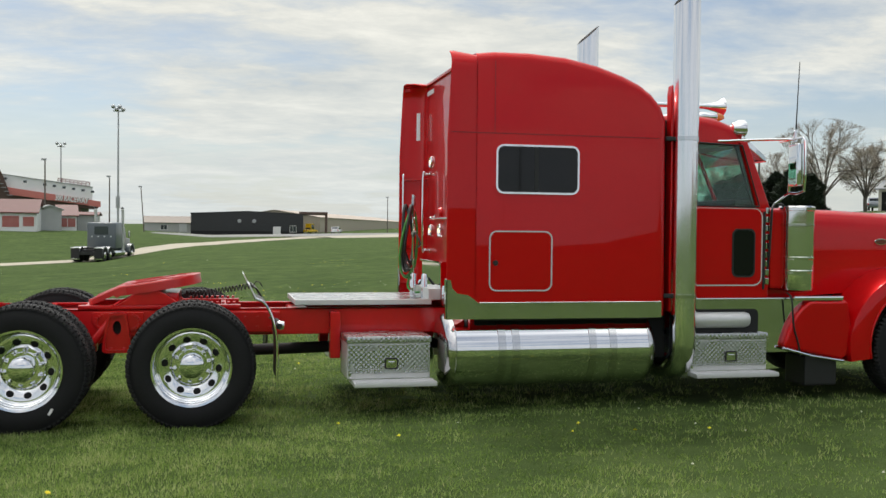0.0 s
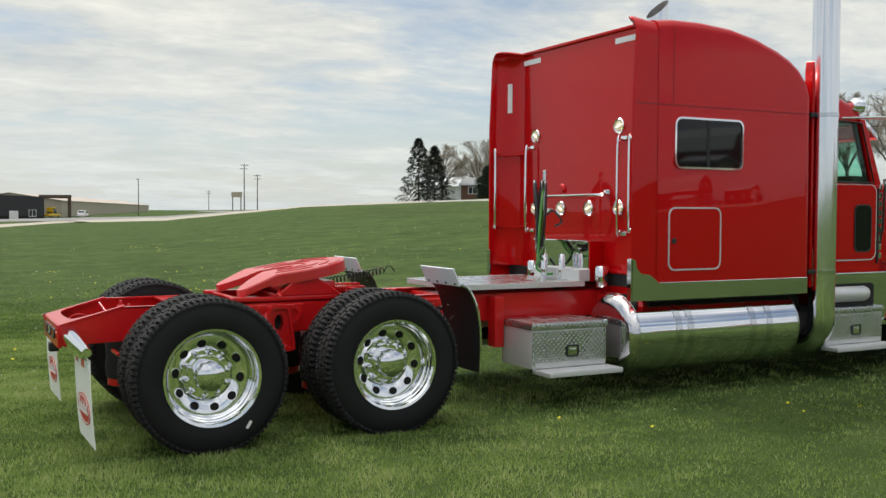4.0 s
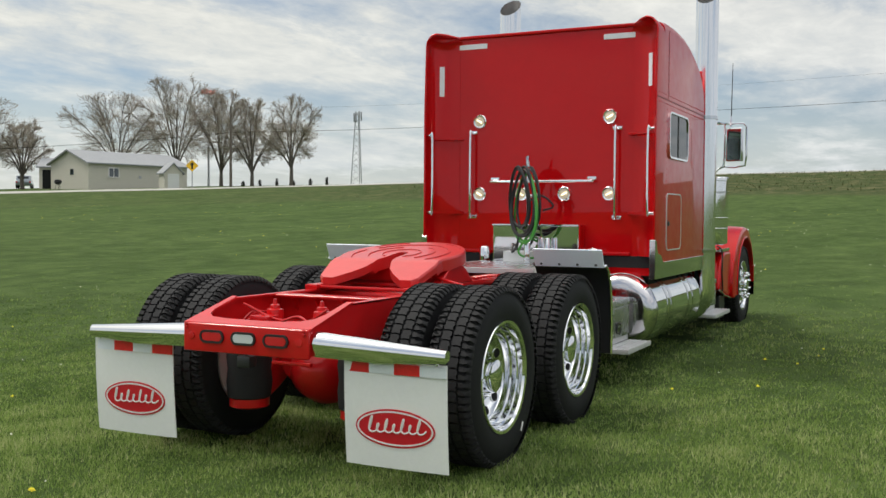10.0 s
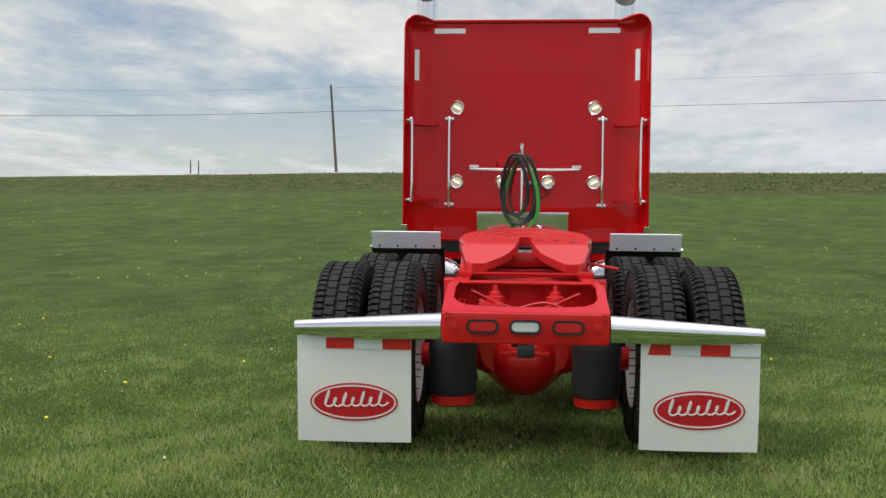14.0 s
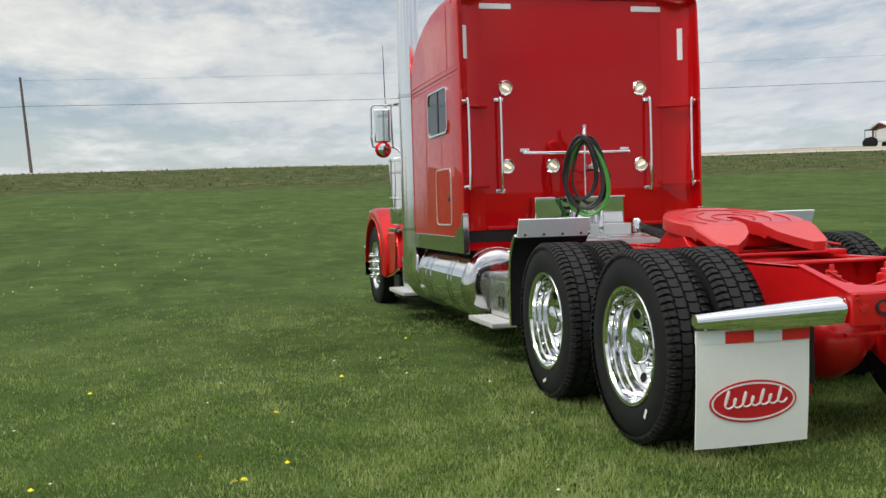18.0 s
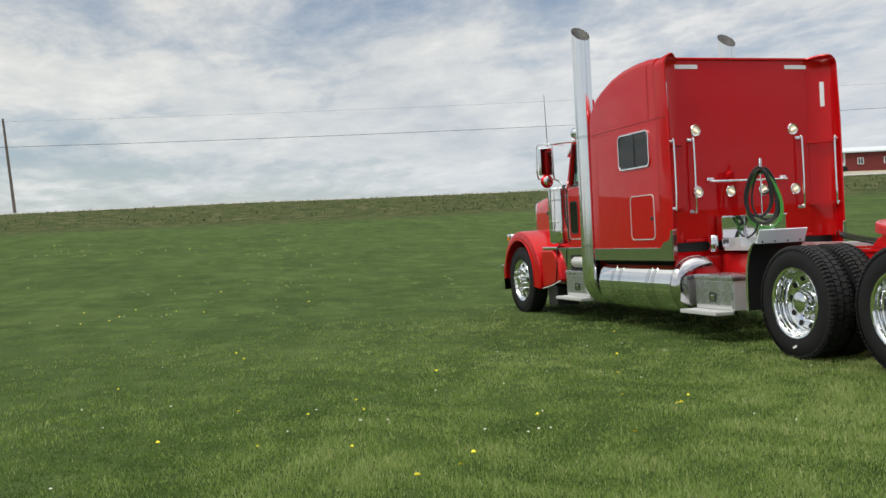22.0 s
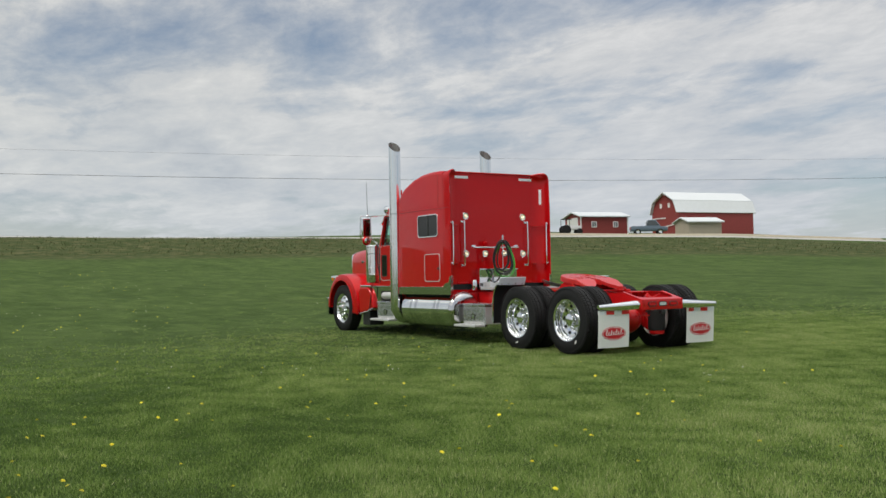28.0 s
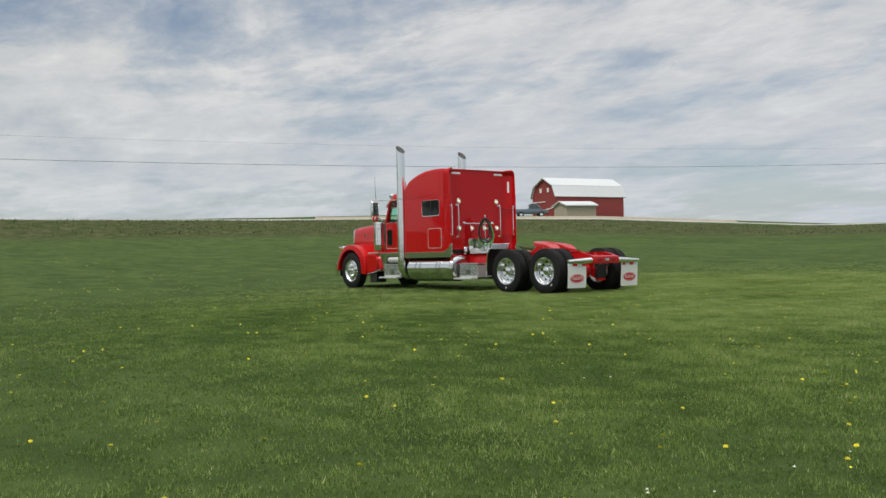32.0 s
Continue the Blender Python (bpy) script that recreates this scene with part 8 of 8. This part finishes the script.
def grass_field(name, n, spread, height, width, seed, label):
    rg = np.random.default_rng(seed)
    line = np.array(LAWN_WALK)
    seg = rg.integers(0, len(line) - 1, n)
    t = rg.random(n)
    base = line[seg] * (1 - t[:, None]) + line[seg + 1] * t[:, None]
    xy = base + rg.normal(0, spread, (n, 2))
    # loose tufts of a few blades round random middles
    group = np.arange(n) // 7
    xy = xy[group * 7] + rg.normal(0, 0.035, (n, 2))
    x, y = xy[:, 0], xy[:, 1]
    z = z_at(x, y) - 0.004
    patch = 0.5 + 0.5 * np.sin(x * 0.9 + 1.7 * np.sin(y * 0.63)) * np.sin(y * 0.8 + 1.3 * np.sin(x * 0.5 + 1))
    clot = 0.5 + 0.5 * np.sin(x * 4.3 + 2.1 * np.sin(y * 3.1)) * np.sin(y * 4.9 + 1.6 * np.sin(x * 2.7 + 1))
    h = height * (0.7 + 0.6 * clot) * (0.55 + 0.75 * rg.random(n)) * (0.75 + 0.5 * patch)
    a, lean, la = rg.random(n) * 2 * np.pi, rg.random(n) * 0.9, rg.random(n) * 2 * np.pi
    w = width * (0.6 + 0.8 * rg.random(n))
    co = np.empty((n, 3, 3), np.float32)
    co[:, 0, 0], co[:, 0, 1], co[:, 0, 2] = x - np.cos(a) * w, y - np.sin(a) * w, z
    co[:, 1, 0], co[:, 1, 1], co[:, 1, 2] = x + np.cos(a) * w, y + np.sin(a) * w, z
    co[:, 2, 0], co[:, 2, 1], co[:, 2, 2] = x + np.cos(la) * lean * h, y + np.sin(la) * lean * h, z + h
    me = bpy.data.meshes.new(name)
    me.vertices.add(3 * n)
    me.vertices.foreach_set("co", co.ravel())
    me.loops.add(3 * n)
    me.loops.foreach_set("vertex_index", np.arange(3 * n, dtype=np.int32))
    me.polygons.add(n)
    me.polygons.foreach_set("loop_start", np.arange(0, 3 * n, 3, dtype=np.int32))
    me.update(calc_edges=True)
    tone = np.clip(rg.normal(0.43, 0.20, n) + 0.11 * np.clip(1.5 - y * 0.35, -1.7, 0.4) + 0.24 * (patch - 0.5) + 0.34 * (clot - 0.5) + (rg.random(n) < 0.05) * 0.45, 0, 1)
    me.attributes.new("tone", "FLOAT", "POINT").data.foreach_set("value", np.repeat(tone, 3).astype(np.float32))
    me.materials.append(blade_mat)
    return tagged(new(name, me), label, "grass", kind="stuff")


grass_field("grass", 950000, 2.6, 0.031, 0.0034, 1, "short mown green grass blades")
grass_field("grass", 720000, 5.0, 0.033, 0.0050, 2, "short mown green grass blades")

yellow_petal = mat("dandelion_yellow", (0.82, 0.72, 0.03), 0.7, per_object=0.15)
stem_mat = mat("dandelion_stem", (0.16, 0.24, 0.06), 0.6)
puff_mat = mat("pale_seed_head", (0.72, 0.72, 0.60), 0.8)


def dandelion_mesh(r):
    bm = bmesh.new()
    for k in range(26):
        a = k * 2.39996
        q = r * (0.25 + 0.75 * (k / 25) ** 0.5)
        c, s = math.cos(a), math.sin(a)
        z = 0.010 * (1 - k / 25)
        v = [bm.verts.new(p) for p in ((q * c * 0.25 - s * 0.004, q * s * 0.25 + c * 0.004, z), (q * c * 0.25 + s * 0.004, q * s * 0.25 - c * 0.004, z), (q * c + s * 0.0035, q * s - c * 0.0035, z + 0.002), (q * c - s * 0.0035, q * s + c * 0.0035, z + 0.002))]
        bm.faces.new(v)
    return bm


def dandelions():
    rg = random.Random(9)
    head = mesh_of("flower_head", dandelion_mesh(0.020), yellow_petal, 0)
    stem = mesh_of("stem", tube([(0, 0, -0.01), (0.004, 0.002, 0.075)], 0.0022, 5), stem_mat)
    spots = []
    for _ in range(220):
        k = rg.randrange(len(LAWN_WALK) - 1)
        t = rg.random()
        x = LAWN_WALK[k][0] * (1 - t) + LAWN_WALK[k + 1][0] * t + rg.gauss(0, 2.6)
        y = LAWN_WALK[k][1] * (1 - t) + LAWN_WALK[k + 1][1] * t + rg.gauss(0, 2.6)
        if (k < 3 and rg.random() < 0.85) or (k < 6 and rg.random() < 0.5):
            continue
        if -1.4 < x < 9.5 and -1.4 < y < 1.4:
            continue
        spots.append((x, y))
    for _ in range(120):
        spots.append((rg.uniform(-15, -1), rg.uniform(4.5, 16)))
    for x, y in spots:
        d = thing("dandelion", "yellow dandelion in the short grass", "flower", "dandelions in the lawn", at=(x, y, ground_z(x, y)))
        share("stem", stem, d, pose(0, 0, 0, rg.uniform(-12, 12), rg.uniform(-12, 12), 0))
        share("flower_head", head, d, pose(0.004, 0.002, 0.074, rg.uniform(-25, 25), rg.uniform(-25, 25), rg.uniform(0, 360)))
    # farther and smaller ones
    for name, n, size, m, label in (("dandelions_far", 560, 0.016, yellow_petal, "scattered yellow dandelions"), ("seed_heads", 900, 0.011, puff_mat, "scattered pale seed heads and daisies")):
        vs, fs = [], []
        for _ in range(n):
            for _try in range(20):
                x, y = rg.uniform(-26, 45), rg.uniform(-8, 45)
                clus = noise.noise(Vector((x * 0.12, y * 0.12, 3))) + 0.5 * noise.noise(Vector((x * 0.4, y * 0.4, 7)))
                if clus > 0.12 and not (-1.4 < x < 9.5 and -1.4 < y < 1.4) and not (y < -2.5 and rg.random() < 0.8):
                    break
            z = ground_z(x, y) + 0.06
            i0 = len(vs)
            s = size * rg.uniform(0.7, 1.3)
            vs.extend([(x + s, y, z), (x, y + s, z), (x - s, y, z), (x, y - s, z), (x, y, z + s * 0.8), (x, y, z - s * 0.5)])
            for k in range(4):
                fs.append((i0 + k, i0 + (k + 1) % 4, i0 + 4))
                fs.append((i0 + (k + 1) % 4, i0 + k, i0 + 5))
        me = bpy.data.meshes.new(name)
        me.from_pydata(vs, [], fs)
        me.materials.append(m)
        tagged(new(name, me), label, "flowers", kind="stuff")


dandelions()


def bank_tufts():
    """Uncut grass on the bank below the road."""
    rg = np.random.default_rng(5)
    n = 12000
    deg = rg.uniform(-75, 34, n)
    deg = np.where(deg > 8 + 26 * rg.random(n), deg - 45, deg)
    az = np.radians(deg)
    r = rg.uniform(64, 80, n)
    x, y = r * np.cos(az), r * np.sin(az)
    grid_az, grid_r = np.radians(np.linspace(-80, 70, 151)), np.linspace(62, 82, 21)
    zz = np.array([[ground_z(q * math.cos(a), q * math.sin(a)) for q in grid_r] for a in grid_az])
    fi, fj = (az - grid_az[0]) / (grid_az[1] - grid_az[0]), (r - 62) / 1.0
    i, j = np.clip(fi.astype(int), 0, 149), np.clip(fj.astype(int), 0, 19)
    u, v = fi - i, fj - j
    z = zz[i, j] * (1 - u) * (1 - v) + zz[i + 1, j] * u * (1 - v) + zz[i, j + 1] * (1 - u) * v + zz[i + 1, j + 1] * u * v - 0.02
    h = 0.05 + 0.17 * rg.random(n) ** 2
    a = rg.random(n) * 2 * np.pi
    w = 0.02 + 0.05 * rg.random(n)
    co = np.empty((n, 3, 3), np.float32)
    co[:, 0] = np.stack([x - np.cos(a) * w, y - np.sin(a) * w, z], 1)
    co[:, 1] = np.stack([x + np.cos(a) * w, y + np.sin(a) * w, z], 1)
    co[:, 2] = np.stack([x + rg.normal(0, 0.08, n), y + rg.normal(0, 0.08, n), z + h], 1)
    me = bpy.data.meshes.new("tall_grass")
    me.vertices.add(3 * n)
    me.vertices.foreach_set("co", co.ravel())
    me.loops.add(3 * n)
    me.loops.foreach_set("vertex_index", np.arange(3 * n, dtype=np.int32))
    me.polygons.add(n)
    me.polygons.foreach_set("loop_start", np.arange(0, 3 * n, 3, dtype=np.int32))
    me.update(calc_edges=True)
    me.materials.append(mat("bank_grass", (0.10, 0.118, 0.045), 0.85, per_island=0.15))
    tagged(new("tall_grass", me), "uncut dull green and straw grass on the bank", "grass", kind="stuff")


bank_tufts()
